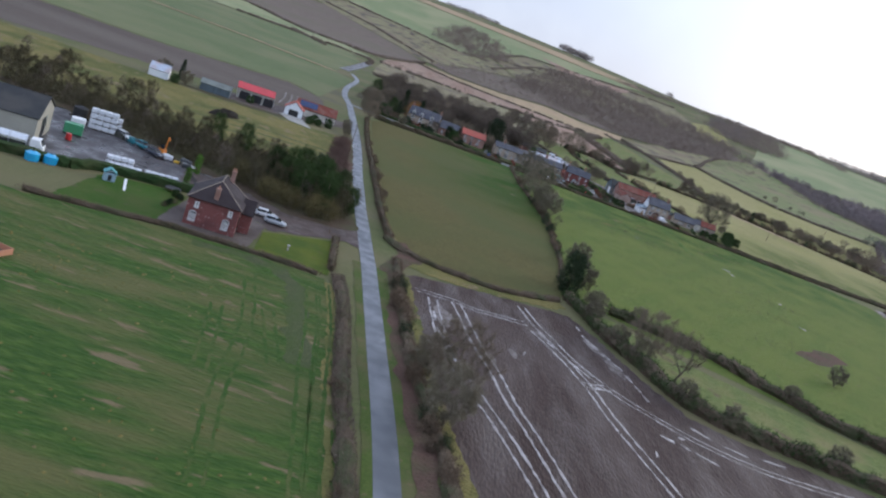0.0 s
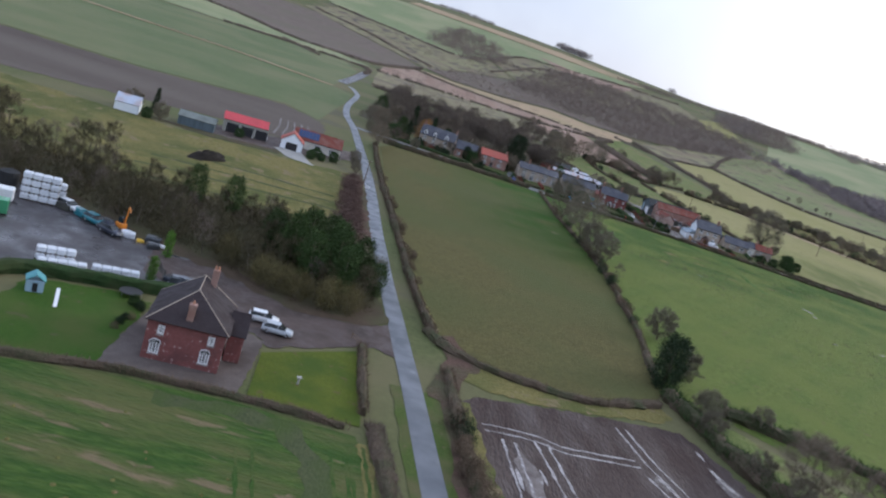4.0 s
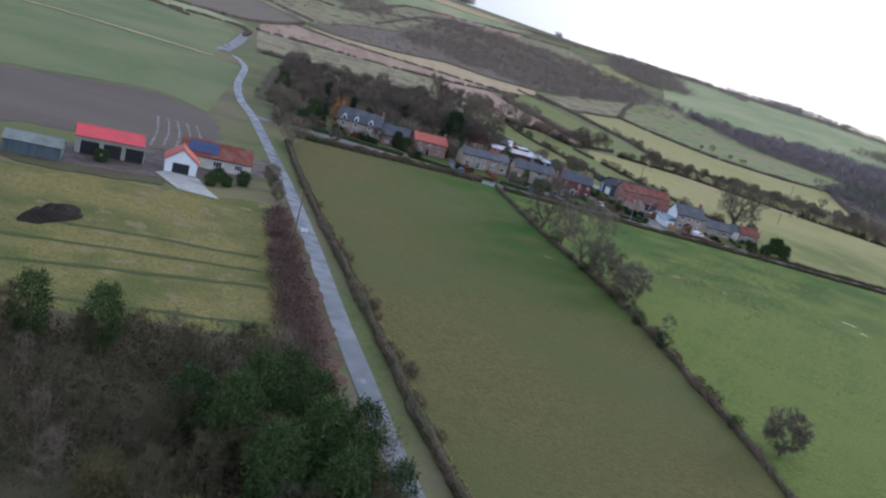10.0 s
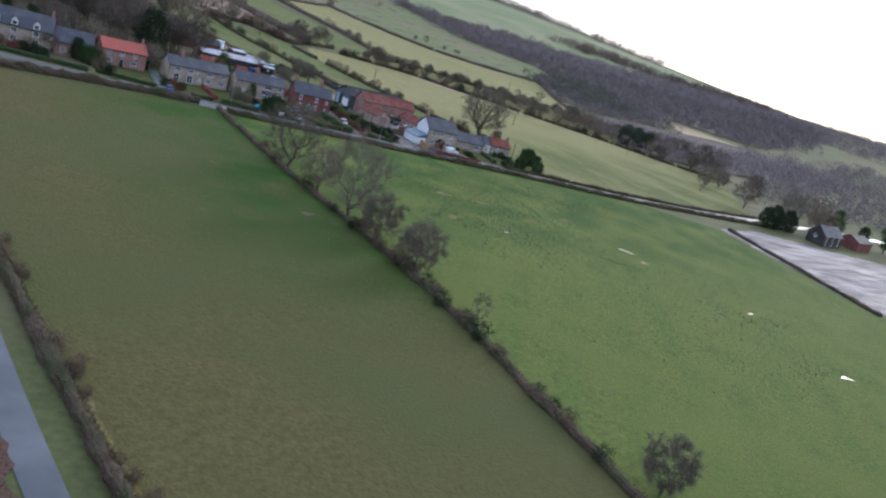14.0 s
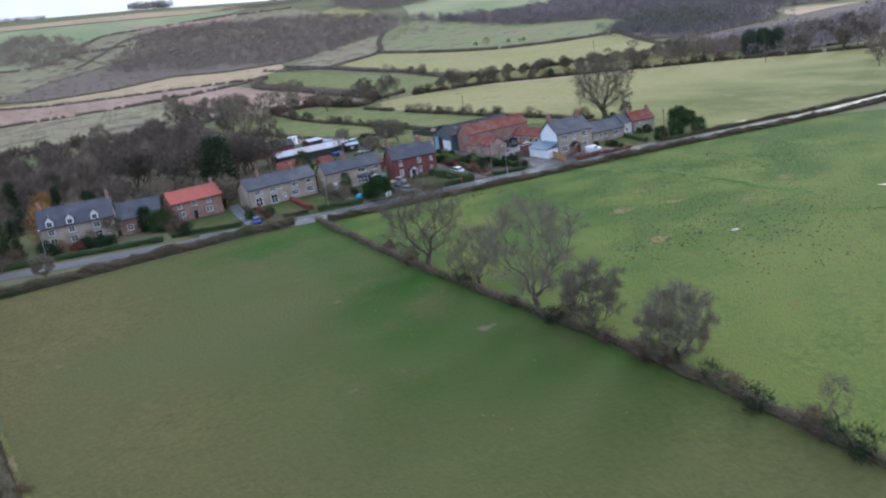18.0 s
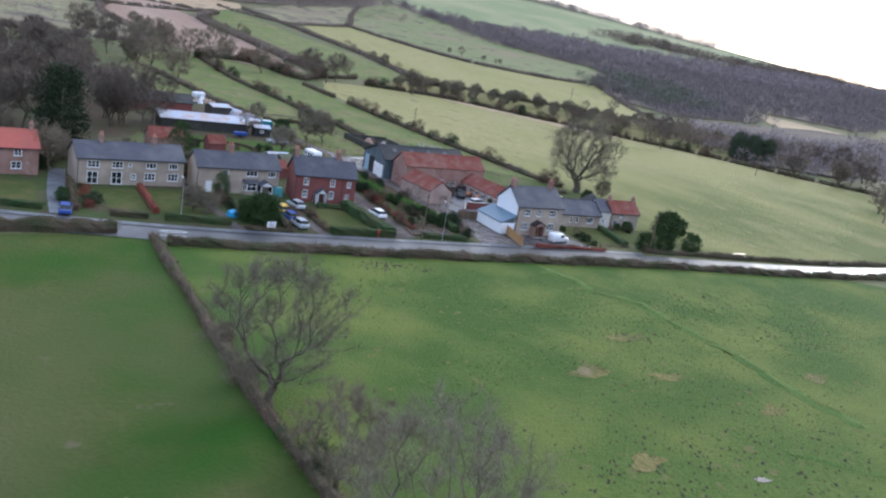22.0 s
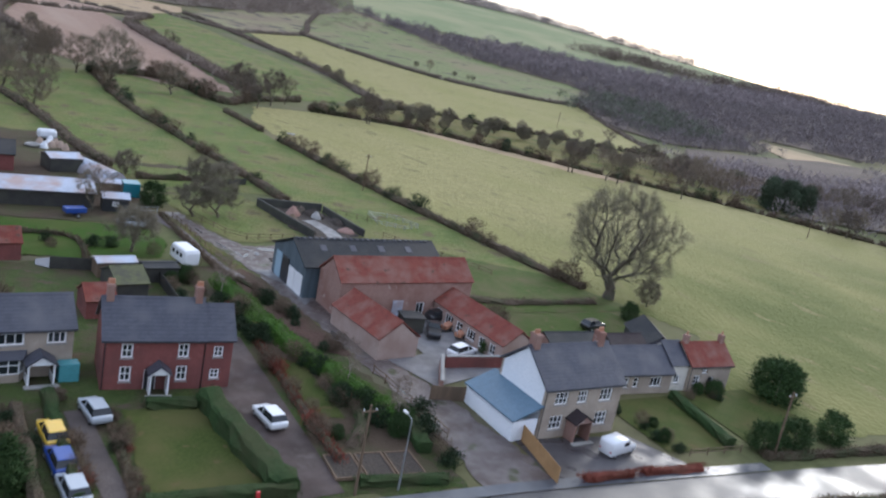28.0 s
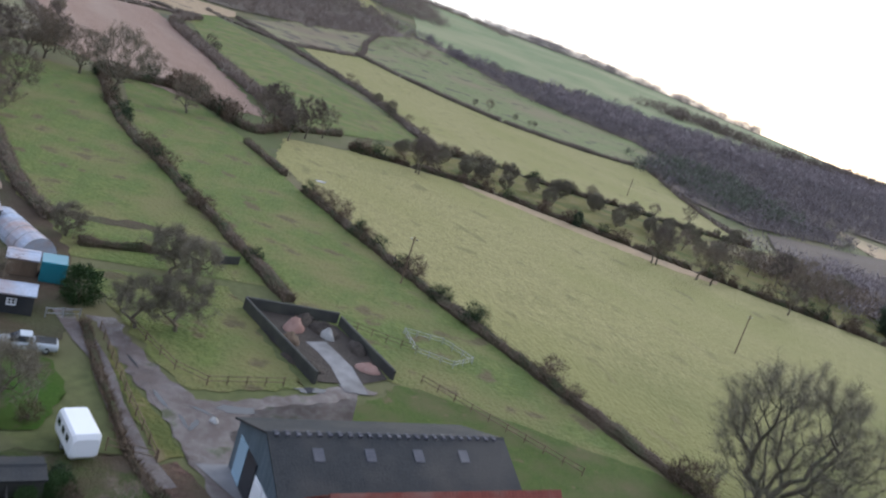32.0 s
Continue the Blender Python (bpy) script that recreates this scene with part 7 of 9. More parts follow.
WET_A = [(43.1, 155, 4, .6, -80), (43.6, 150, 4, .9, -78), (44.8, 146.4, 4, .9, -65), (46.4, 142.4, 4, .9, -60), (48.2, 138.6, 4, .8, -62), (49.2, 134, 3.6, .8, -75), (50, 130, 3, .7, -75), (50.6, 126.4, 3, .6, -78), (13, 132, 5, .8, -83), (14.2, 123, 5, .9, -80), (15.4, 117, 4.5, .9, -78), (17.6, 110, 4, .7, -70), (16.2, 134, 4, .5, -80), (18.6, 129, 3.6, .6, -78)]
WET_B = [(50.4, 111.4, 2.6, 1.2, -30), (53, 110.4, 2.4, .6, -40), (56, 108.6, 4, .7, -30), (35, 137.6, 3, .6, -55), (38.6, 130.6, 2.4, 1.2, -40), (41.6, 123.4, 1.6, 1.4, 0), (53.2, 113.6, 2.0, 1.0, 20), (58, 118.6, 5, .8, -40), (63, 116, 5, .8, -15), (46.6, 104, 2.4, .5, 80), (33, 152, 2.6, .5, -70), (29, 128, 2.4, .4, 75), (70, 116.6, 6, .8, 5)]
for x, y, w, h, t in [(14.6, 133, 3.2, 12, 8), (33.5, 142, 2.4, 4.5, 20), (45, 145, 3.2, 13, 16), (22.7, 120, 1.4, 4, 15), (26.8, 126, 1.6, 4.5, 12), (47.6, 136, 3, 9, 22), (40, 131, 1.6, 6, 30)]:
    puddle(x, y, w, h, t, "patch of drying silt on the plough", "siltsoil", .085)
for x, y, w, h, t in WET_A + WET_B:
    puddle(x, y, w, h, t, "shallow silty puddle in the plough, paled for sky reflection", "silt")

drape("ground_poached", [(111, 201), (116, 197), (124, 204), (131, 209), (129, 215), (122, 213), (115, 206)], "bracken", "bare poached patch in the pasture", "ground", lift=.1, wave=2.2)

# ---- garden hedges ----
GH = dict(group="garden hedges")
GN = dict(group="garden hedges", neat=True)
hedge([(90.8, 413), (91.8, 403), (93, 394.6), (95, 387.4), (97.2, 377.6)], 2.9, 2.6, twig="hedge_lime", core="hedge_limeleaf", dense=190, blade=.4, label="tall fresh green garden hedge", seed=40, **GH)
hedge([(80.9, 383.8), (81.6, 377), (82.9, 368.6)], 2.2, 1.9, twig="hedge_green", dense=60, label="clipped dark green hedge", seed=41, **GN)
hedge([(75.6, 383.8), (79.8, 383.4)], 1.2, 1.1, twig="hedge_green", dense=60, label="clipped dark green hedge", seed=42, **GN)
hedge([(72.4, 369), (83.5, 368.3)], 1.1, 1.4, twig="hedge_green", dense=60, label="clipped roadside garden hedge", seed=43, **GN)
hedge([(72, 370), (72.4, 383)], .9, .9, twig="hedge_twig", dense=50, label="low brown hedge beside the path", seed=44, **GH)
hedge([(89.2, 368.6), (97, 367.4)], 1.0, 1.0, twig="hedge_green", dense=60, label="clipped roadside garden hedge", seed=45, **GN)
hedge([(89, 372), (89.4, 384), (90, 396)], 1.0, 1.2, twig="hedge_rust", dense=30, label="reddish brown shrubs along a drive", seed=46, **GH)
hedge([(68.2, 370), (68, 386)], 1.0, 1.5, twig="hedge_green", dense=50, label="dark hedge between drives", seed=47, **GN)
hedge([(65.6, 370), (65.4, 384)], 1.0, 1.5, twig="hedge_twig", dense=50, label="brown hedge between drives", seed=48, **GN)
hedge([(59, 369.6), (66, 369)], 1.0, 1.0, twig="hedge_twig", dense=50, label="low hedge under the yew", seed=49, **GH)
hedge([(47.4, 373.2), (57, 371.8)], 1.2, 1.3, twig="hedge_green", dense=50, label="clipped roadside garden hedge", seed=50, **GN)
hedge([(39.8, 374.4), (45, 373.6)], 1.2, 1.2, twig="hedge_twig", dense=50, label="brown roadside garden hedge", seed=51, **GN)
hedge([(46.6, 376), (46.6, 390)], .9, 1.2, twig="hedge_rust", dense=60, label="copper red hedge between lawns", seed=52, **GN)
hedge([(17, 379.6), (31, 376.2)], 1.0, 1.2, twig="hedge_green", dense=50, label="dark roadside garden hedge", seed=53, **GN)
hedge([(-24, 384), (-6, 382.6), (15, 378.4)], 1.2, 1.3, twig="hedge_green", dense=40, label="dark roadside garden hedge", seed=54, **GN)
hedge([(35.4, 376), (36, 392)], 1.0, 1.4, twig="hedge_twig", dense=40, label="brown hedge beside a drive", seed=55, **GH)
hedge([(110.6, 364.6), (116.4, 364.2)], 1.1, 1.2, twig="hedge_rust", core="hedge_rustleaf", dense=150, label="low copper red forecourt hedge", seed=56, blade=.28, **GH)
hedge([(117.8, 364.2), (125.4, 363.6)], 1.1, 1.2, twig="hedge_rust", core="hedge_rustleaf", dense=150, label="low copper red forecourt hedge", seed=57, blade=.28, **GH)
hedge([(136, 377.4), (133.4, 366.4)], 1.3, 1.3, twig="hedge_green", dense=50, label="dark hedge between cottage lawns", seed=58, **GN)
hedge([(136, 363.6), (160, 360.6), (184, 358.2)], 1.4, 1.5, twig="hedge_twig", dense=40, label="low brown hedge beside the road", seed=59, **GH)
hedge([(-56, 143), (-52.5, 148), (-46, 151), (-39, 153.6), (-34.5, 156)], 1.8, 1.9, twig="hedge_green", dense=50, label="clipped dark evergreen hedge round the lawn", seed=60, **GN)
hedge([(-68, 138.5), (-56, 143)], 1.8, 1.9, twig="hedge_green", dense=50, label="clipped dark evergreen hedge", seed=61, **GN)
hedge([(66, 432.4), (76, 431), (76.4, 420)], .8, 1.2, twig="hedge_twig", dense=40, label="low hedge round a garden", seed=62, **GH)
hedge([(97.5, 372), (98.8, 379)], 1.6, 1.4, twig="hedge_green", dense=50, label="dark shrubs beside the track", seed=63, **GN)
hedge([(91, 374), (94, 378), (95, 386), (93.6, 398)], 1.4, 1.4, twig="hedge_green", dense=34, label="mixed dark shrubs in the garden", seed=64, gaps=.3, **GH)
scrub("lane_brush", [(-24.5, 271), (-21, 275), (-15.5, 225), (-13, 203), (-19, 205), (-21.5, 232)], 620, 2.3, 1.1, "brush_red", "purple brown brush beside the lane", 65, per=40, category="brush")
hedge([(58, 420), (70, 398)], 1.2, 1.4, twig="hedge_twig", dense=30, label="brown garden hedge behind cottages", seed=67, **GH)
for x, y, s in [(90.5, 376, .4), (94, 383, .5), (96.5, 375.5, .6), (95.5, 381, .55), (97.8, 377, .6), (125.6, 369, .4), (141, 378, .4), (127, 372, .35), (121, 388, .4), (117.6, 391.4, .55), (87, 415, .6), (85, 414, .5), (151, 401, .8), (143, 377, .6), (-38, 148, .4), (-43, 152, .4), (34, 381, .6)]:
    tree("holly", x, y, s, label="rounded evergreen garden shrub", group="garden bushes")
for x, y, s in [(61.6, 372.5, 1.3), (63.2, 373.4, 1.2), (60.4, 374.4, 1.1)]:
    tree("holly", x, y, s, label="broad dark yew beside the road", group="garden bushes")
tree("pine", 57, 410, .65, label="dark garden conifer behind the cottages", group="garden bushes")
tree("birch", 86, 428, .5, group="garden birches")


# ---- garden planting ----
def planting(pts, n, seed, kinds=("rust", "brown", "brown", "dark"), lo=.45, hi=1.0):
    """Shrubs spread over a quadrilateral bed."""
    g = random.Random(seed)
    a, b, c, d = [Vector(p) for p in pts]
    for _ in range(n):
        u, v = g.random(), g.random()
        p = a.lerp(b, u).lerp(d.lerp(c, u), v)
        tree(g.choice(kinds), p.x, p.y, g.uniform(lo, hi), group="garden shrubs")


planting([(72.4, 371), (73, 371), (73.4, 384), (72.8, 384)], 7, 1, ("brown", "brown", "rust"), .3, .6)
planting([(68.4, 369.5), (69.2, 369.5), (69, 387), (68.4, 387)], 10, 2, ("brown", "brown", "rust"))
planting([(71.9, 369), (72.6, 369), (72.4, 384), (71.7, 384)], 6, 3, ("brown", "dark"), .3, .6)
planting([(88.8, 376), (90.2, 376), (90.8, 398), (89.4, 398)], 16, 4, ("rust", "rust", "brown", "dark"), .5, 1.1)
planting([(93, 378), (97, 376), (94.4, 392), (92.6, 394)], 15, 5, ("dark", "brown", "dark", "rust"), .5, 1.2)
planting([(89.6, 396), (92, 394), (90.6, 407), (88.6, 408)], 14, 6, ("rust", "brown", "dark"), .6, 1.2)
planting([(77, 397.5), (88, 398), (88.6, 406), (84.6, 406)], 14, 7, ("brown", "dark", "rust"), .5, 1.1)
planting([(84.6, 406), (88.6, 406), (88.4, 418), (84.4, 418)], 12, 8, ("dark", "brown"), .5, 1.2)
planting([(36.6, 376), (39.4, 376), (39.6, 389), (36.8, 389)], 7, 9)
planting([(57.8, 378), (66, 376), (66, 386), (57, 386)], 15, 10, ("dark", "brown", "brown", "dark"), .5, 1.2)
planting([(41, 398), (66, 397), (66, 410), (42, 412)], 29, 11, ("dark", "brown", "brown"), .7, 1.6)
planting([(20, 400), (36, 398), (38, 412), (22, 414)], 21, 12, ("dark", "brown", "brown"), .8, 1.8)
planting([(-10, 384), (8, 382), (8, 390), (-8, 392)], 21, 13, ("dark", "brown", "dark", "rust"), .7, 1.7)
planting([(-24, 384), (-12, 384), (-12, 402), (-26, 404)], 19, 14, ("dark", "brown"), .9, 2.2)
planting([(16, 380), (20, 379), (20, 393), (17, 394)], 9, 15, ("dark", "brown"), .8, 1.6)
planting([(124.6, 366.6), (126.4, 366.6), (126, 377), (124.8, 377)], 7, 16, ("brown", "dark"), .4, .8)
planting([(138, 376), (146, 375), (147, 379), (139, 379)], 6, 17, ("dark", "brown"), .5, 1.0)
planting([(120.6, 399), (126, 399), (127, 403), (121, 403)], 7, 18, ("brown",), .8, 1.4)
planting([(98.6, 366), (99.6, 366), (100.4, 380), (99, 380)], 6, 19, ("dark", "dark", "brown"), .7, 1.3)
planting([(-37.5, 133), (-36.4, 133), (-36.6, 148), (-37.4, 149)], 6, 20, ("brown", "dark"), .4, .8)
planting([(60, 425), (66, 424), (66, 431), (60, 432)], 6, 21, ("brown", "dark"), .6, 1.2)
planting([(72, 426), (86, 425), (86, 427), (72, 430)], 5, 22, ("brown", "dark"), .5, 1.0)


# ---- saplings and briars along the field hedges ----
def briars(pts, n, seed, lo=.9, hi=1.9, kinds=("brown", "brown", "dark")):
    g = random.Random(seed)
    line = smooth_line(pts, 2.0)
    for _ in range(n):
        i = g.randrange(len(line))
        tree("briar_" + g.choice(kinds), line[i].x + g.uniform(-.9, .9), line[i].y + g.uniform(-.9, .9), g.uniform(lo, hi), label="straggling briar in a field hedge", group="hedge briars")


briars([(115, 470), (110, 510), (105, 550), (106, 606)], 22, 1)
briars([(153, 414), (149, 436), (143, 472), (138, 519)], 20, 2)
briars([(172, 582), (206, 574), (226, 556), (244, 538), (262, 518), (288, 492)], 34, 3, 1.0, 2.2, ("brown", "brown", "brown", "dark"))
briars([(215, 618), (249, 625), (266, 608), (295, 604), (318, 593), (352, 585)], 26, 4, 1.0, 2.0, ("brown", "brown", "brown", "dark"))
briars([(106, 606), (127, 610), (134, 592), (140, 573), (154, 588)], 24, 5, 1.4, 2.8)
briars([(44.4, 330), (46.3, 292), (47.6, 270), (48, 248), (46.5, 209)], 34, 6, .6, 1.3)
briars([(10, 20), (4, 71), (1, 91), (-2, 117)], 14, 7, .4, .8, ("brown",))
briars([(15.5, 77), (11.5, 97), (8.5, 117), (6, 140)], 26, 8, .7, 1.4, ("brown", "brown", "dark"))
briars([(69, 359.4), (85, 357.9), (106, 356.7), (134, 354.6), (179, 349.9)], 16, 9, .4, .7, ("brown",))
briars([(-1.2, 193), (-3.8, 212), (-7.2, 237), (-11.5, 264), (-14.6, 290)], 20, 10, .5, 1.0, ("brown",))

tree("holly", 152, 374.5, 1.55, label="broad bushy evergreen by the cottage lawn", group="cottage shrubs")
tree("bushy", 52.6, 378.4, .52, label="grey tangled bare shrub on the lawn", group="garden bushes")
tree("bushy", 55, 377.4, .46, label="grey tangled bare shrub on the lawn", group="garden bushes")
strip("bank_lane_corner", [(3.4, 147), (5, 156), (6.4, 166), (3.4, 172)], 4.2, "bracken", "brown bank of dead bracken at the lane corner", "ground", lift=.13, ragged=.7)


# ---- vehicles ----
PAINT = {k: plain("car_paint_" + k, c, .3, 0.0, .6) for k, c in dict(white=G(.72, .73, .74), silver=G(.42, .45, .48), blue=G(.02, .06, .28), navy=G(.025, .03, .05), yellow=G(.72, .46, .05), black=G(.015, .015, .017), dark=G(.05, .055, .06), palegreen=G(.62, .72, .68), red=G(.5, .03, .03), green=G(.06, .3, .14), cyan=G(.03, .34, .62), teal=G(.02, .18, .22), cream=G(.7, .68, .6), orange=G(.75, .25, .03)).items()}
M.update({"paint_" + k: m for k, m in PAINT.items()})
M["lamp_red"] = plain("red_lamp_glass", G(.4, .01, .01), .2)
M["lamp_clear"] = plain("clear_lamp_glass", G(.75, .75, .72), .1)
M["tarp_blue"] = surface("blue_tarpaulin", G(.03, .30, .62), G(.05, .38, .70), .5, .2, rough=.4, bump=.5, bump_size=.3)
M["tarp_teal"] = surface("teal_sheet", G(.06, .25, .27), G(.09, .31, .33), .5, .2, rough=.5)
M["wrap"] = surface("white_plastic_wrap", G(.66, .68, .72), G(.78, .8, .83), .5, .1, G(.6, .62, .66), 2, rough=.35, bump=.5, bump_size=.3)
M["bale"] = surface("straw_bale", G(.33, .24, .18), G(.42, .32, .25), .4, .08, bump=.7, bump_size=.1)
M["muck"] = surface("black_muck", G(.014, .011, .009), G(.030, .024, .019), .6, .15, bump=1, bump_size=.35, spec=.2)
M["manure"] = surface("dark_manure", G(.032, .024, .018), G(.06, .045, .033), .6, .15, bump=1, bump_size=.25)
M["moss"] = surface("mossy_felt_roof", G(.075, .075, .045), G(.12, .125, .055), .6, .15, G(.06, .055, .05), 1.5, bump=.4, bump_size=.1)
M["bluedoor"] = plain("pale_blue_door", G(.30, .42, .50), .5)
M["blueroof"] = surface("blue_slate_lean_to_roof", G(.075, .13, .18), G(.10, .17, .23), .5, .15, rough=.3, rough2=.5, bump=.25, bump_size=.12)
M["solar"] = plain("solar_glass", G(.02, .04, .12), .08)


def loft(sections):
    """A skin over equal rings of points, closed at both ends."""
    n = len(sections[0])
    V = [p for s in sections for p in s]
    F = [tuple(range(n - 1, -1, -1)), tuple(range(len(V) - n, len(V)))]
    for i in range(len(sections) - 1):
        for j in range(n):
            a, b = i * n + j, i * n + (j + 1) % n
            F.append((a, b, b + n, a + n))
    return V, F


def ring(x, w, z0, z1, r=.12):
    h = w / 2
    return [(x, -h, z0 + r), (x, -h + r, z0), (x, h - r, z0), (x, h, z0 + r), (x, h, z1 - r), (x, h - r, z1), (x, -h + r, z1), (x, -h, z1 - r)]


def wheels(ob, xs, w, r=.31):
    for x in xs:
        for s in (-1, 1):
            y = s * (w / 2 - .1)
            v, f = tube((x, y - .1, r), (x, y + .1, r), r, r, 14)
            t = bit("wheel", v, f, "black", ob)
            v, f = tube((x, y + s * .085, r), (x, y + s * .112, r), r * .6, r * .55, 10)
            bit("rim", v, f, "steel", t)


def car(x, y, turn, paint, label, kind="car", group="parked cars"):
    ob = thing(kind, x, y, turn, label, "van" if "van" in kind else "car", group, dz=.12)
    p = "paint_" + paint
    if kind == "panel_van":
        v, f = loft([ring(-2.1, 1.6, .3, 1.5), ring(-2.0, 1.75, .25, 1.8), ring(.3, 1.78, .25, 1.85), ring(.95, 1.76, .25, 1.15), ring(1.9, 1.7, .25, 1.0), ring(2.1, 1.5, .3, .8)])
        cabin, top = [(.32, 1.5, 1.80, 1.62), (.98, 1.62, 1.14, 1.5)], None
    else:
        long = 2.15 if kind == "car" else 2.5
        v, f = loft([ring(-long, 1.5, .4, .84), ring(-long + .12, 1.7, .28, .98), ring(-.9, 1.76, .22, 1.0), ring(.9, 1.76, .22, .97), ring(long - .6, 1.72, .24, .88), ring(long - .18, 1.6, .26, .78), ring(long, 1.35, .34, .64)])
    bit("body", v, f, p, ob, smooth=True)
    if kind != "panel_van":
        a, b, c, d = (-1.98, -1.62, .25, 1.08) if kind == "car" else (-.4, -.2, .75, 1.5)
        w0, w1 = 1.62, 1.30
        z0, z1 = .94, 1.46
        v, f = loft([[(a, -w0 / 2, z0), (a, w0 / 2, z0), (b, w1 / 2, z1), (b, -w1 / 2, z1)], [(d, -w0 / 2, z0), (d, w0 / 2, z0), (c, w1 / 2, z1), (c, -w1 / 2, z1)]])
        bit("window_band", v, f, "glass", ob)
        v, f = rounded(b - .06, -w1 / 2 + .02, z1 - .02, c + .05, w1 / 2 - .02, z1 + .06, .05)
        bit("roof", v, f, p, ob)
        for s in (-1, 1):
            v, f = tube((.0, s * (w0 / 2 + .005), z0), (.0, s * (w1 / 2 + .01), z1), .04, .04, 5)
            bit("pillar", v, f, p, ob)
    else:
        v, f = [(.36, -.72, 1.78), (.36, .72, 1.78), (.97, .74, 1.17), (.97, -.74, 1.17)], [(0, 3, 2, 1)]
        v = v + [(q[0] + .02, q[1], q[2] + .02) for q in v]
        bit("windscreen", v, [(0, 1, 2, 3), (7, 6, 5, 4), (0, 4, 5, 1), (1, 5, 6, 2), (2, 6, 7, 3), (3, 7, 4, 0)], "glass", ob)
        for s in (-1, 1):
            v, f = box(-.3, s * .885 - .01, 1.1, .55, s * .885 + .01, 1.55)
            bit("side_window", v, f, "glass", ob)
    for s in (-1, 1):
        e = 2.08 if kind != "pickup" else 2.42
        v, f = rounded(e - .18, s * .58 - .16, .60, e - .02, s * .58 + .16, .76, .03)
        bit("headlight", v, f, "lamp_clear", ob)
        v, f = rounded(-e - .03, s * .66 - .1, .62, -e + .1, s * .66 + .1, .86, .03)
        bit("tail_light", v, f, "lamp_red", ob)
    if kind == "pickup":
        v, f = rounded(-2.3, -.7, .98, -.55, .7, 1.02, .01)
        bit("load_bed", v, f, "black", ob)
    wheels(ob, (-1.3, 1.3) if kind != "pickup" else (-1.5, 1.5), 1.74)
    return ob


car(-22.4, 155.8, 8, "white", "white hatchback parked on the gravel")
car(-19.9, 152.9, 4, "silver", "silver blue estate car parked on the gravel")
car(71.2, 382.9, 98, "silver", "pale silver car on the house drive")
car(85.4, 379.6, 96, "white", "white hatchback on the gravel drive")
car(67.6, 379.7, 95, "yellow", "yellow hatchback parked between hedges")
car(67.7, 375.7, 95, "blue", "blue estate car parked between hedges")
car(68.0, 371.9, 95, "silver", "pale blue car parked between hedges")
car(113.8, 391.2, 20, "white", "white hatchback in the farm courtyard")
car(118, 368.2, 10, "white", "small white panel van on the forecourt", "panel_van", "parked vans")
car(33.8, 374.6, 84, "blue", "blue car on a cottage drive")
car(113.5, 397.6, 60, "black", "dark jeep standing in the courtyard", "pickup")
car(117, 401.8, 10, "black", "black car under the barn wall")
car(85.5, 437.4, 178, "silver", "pale blue pickup on the muddy track", "pickup")
car(-59.5, 177.6, -20, "white", "white car at the yard edge")
car(-54, 174.6, -25, "teal", "dark teal car at the yard edge")
car(-50.6, 172.2, -25, "navy", "dark car among yard clutter")
car(141, 398, 10, "black", "black car behind the cottage")

car(-35.4, 159.6, -8, "navy", "dark pickup parked behind the farmhouse", "pickup")


def caravan(x, y, turn):
    ob = thing("caravan", x, y, turn, "white touring caravan beside the track", "caravan", dz=.13)
    v, f = loft([ring(-2.3, 1.9, .7, 2.1, .25), ring(-2.1, 2.1, .45, 2.5, .2), ring(1.7, 2.1, .45, 2.55, .2), ring(2.2, 2.0, .5, 1.9, .25)])
    bit("body", v, f, "white", ob)
    for px in (-1.4, -.3, .9):
        for s in (-1, 1):
            v, f = box(px, s * 1.055 - .01, 1.35, px + .7, s * 1.055 + .01, 1.9)
            bit("window", v, f, "glass", ob)
    v, f = join(box(2.15, -.05, .45, 3.2, .05, .52), tube((3.1, 0, .0), (3.1, 0, .5), .05, .05, 6))
    bit("drawbar", v, f, "steel", ob)
    wheels(ob, (0,), 2.0)


caravan(88.5, 421.5, 100)


def tanker(x, y, turn):
    ob = thing("tanker_lorry", x, y, turn, "polished steel tanker lorry with white cab", "lorry", dz=.1)
    v, f = tube((-7, 0, 2.0), (1.0, 0, 2.0), 1.15, 1.15, 18)
    tank = bit("tank", v, f, "chrome", ob, smooth=False)
    for px in (-6.9, -4.4, -1.9, .9):
        v, f = tube((px - .06, 0, 2.0), (px + .06, 0, 2.0), 1.19, 1.19, 18)
        bit("band", v, f, "steel", tank)
    v, f = loft([ring(1.5, 2.3, .6, 2.9, .2), ring(3.0, 2.35, .5, 3.0, .2), ring(3.6, 2.3, .5, 2.0, .2), ring(3.75, 2.2, .5, 1.9, .2)])
    bit("cab", v, f, "white", ob)
    v, f = [(3.1, -1, 2.85), (3.1, 1, 2.85), (3.62, 1, 1.98), (3.62, -1, 1.98), (3.13, -1, 2.88), (3.13, 1, 2.88), (3.65, 1, 2.0), (3.65, -1, 2.0)], [(0, 1, 2, 3), (7, 6, 5, 4), (0, 4, 5, 1), (1, 5, 6, 2), (2, 6, 7, 3), (3, 7, 4, 0)]
    bit("windscreen", v, f, "glass", ob)
    v, f = join(box(-7, -.4, .8, 3.4, .4, 1.0), box(-6.8, -1.1, .95, .8, 1.1, 1.05))
    bit("chassis", v, f, "black", ob)
    wheels(ob, (-6, -4.9, -3.8, .6, 2.9), 2.4, .48)


tanker(-64.5, 142.5, 15)


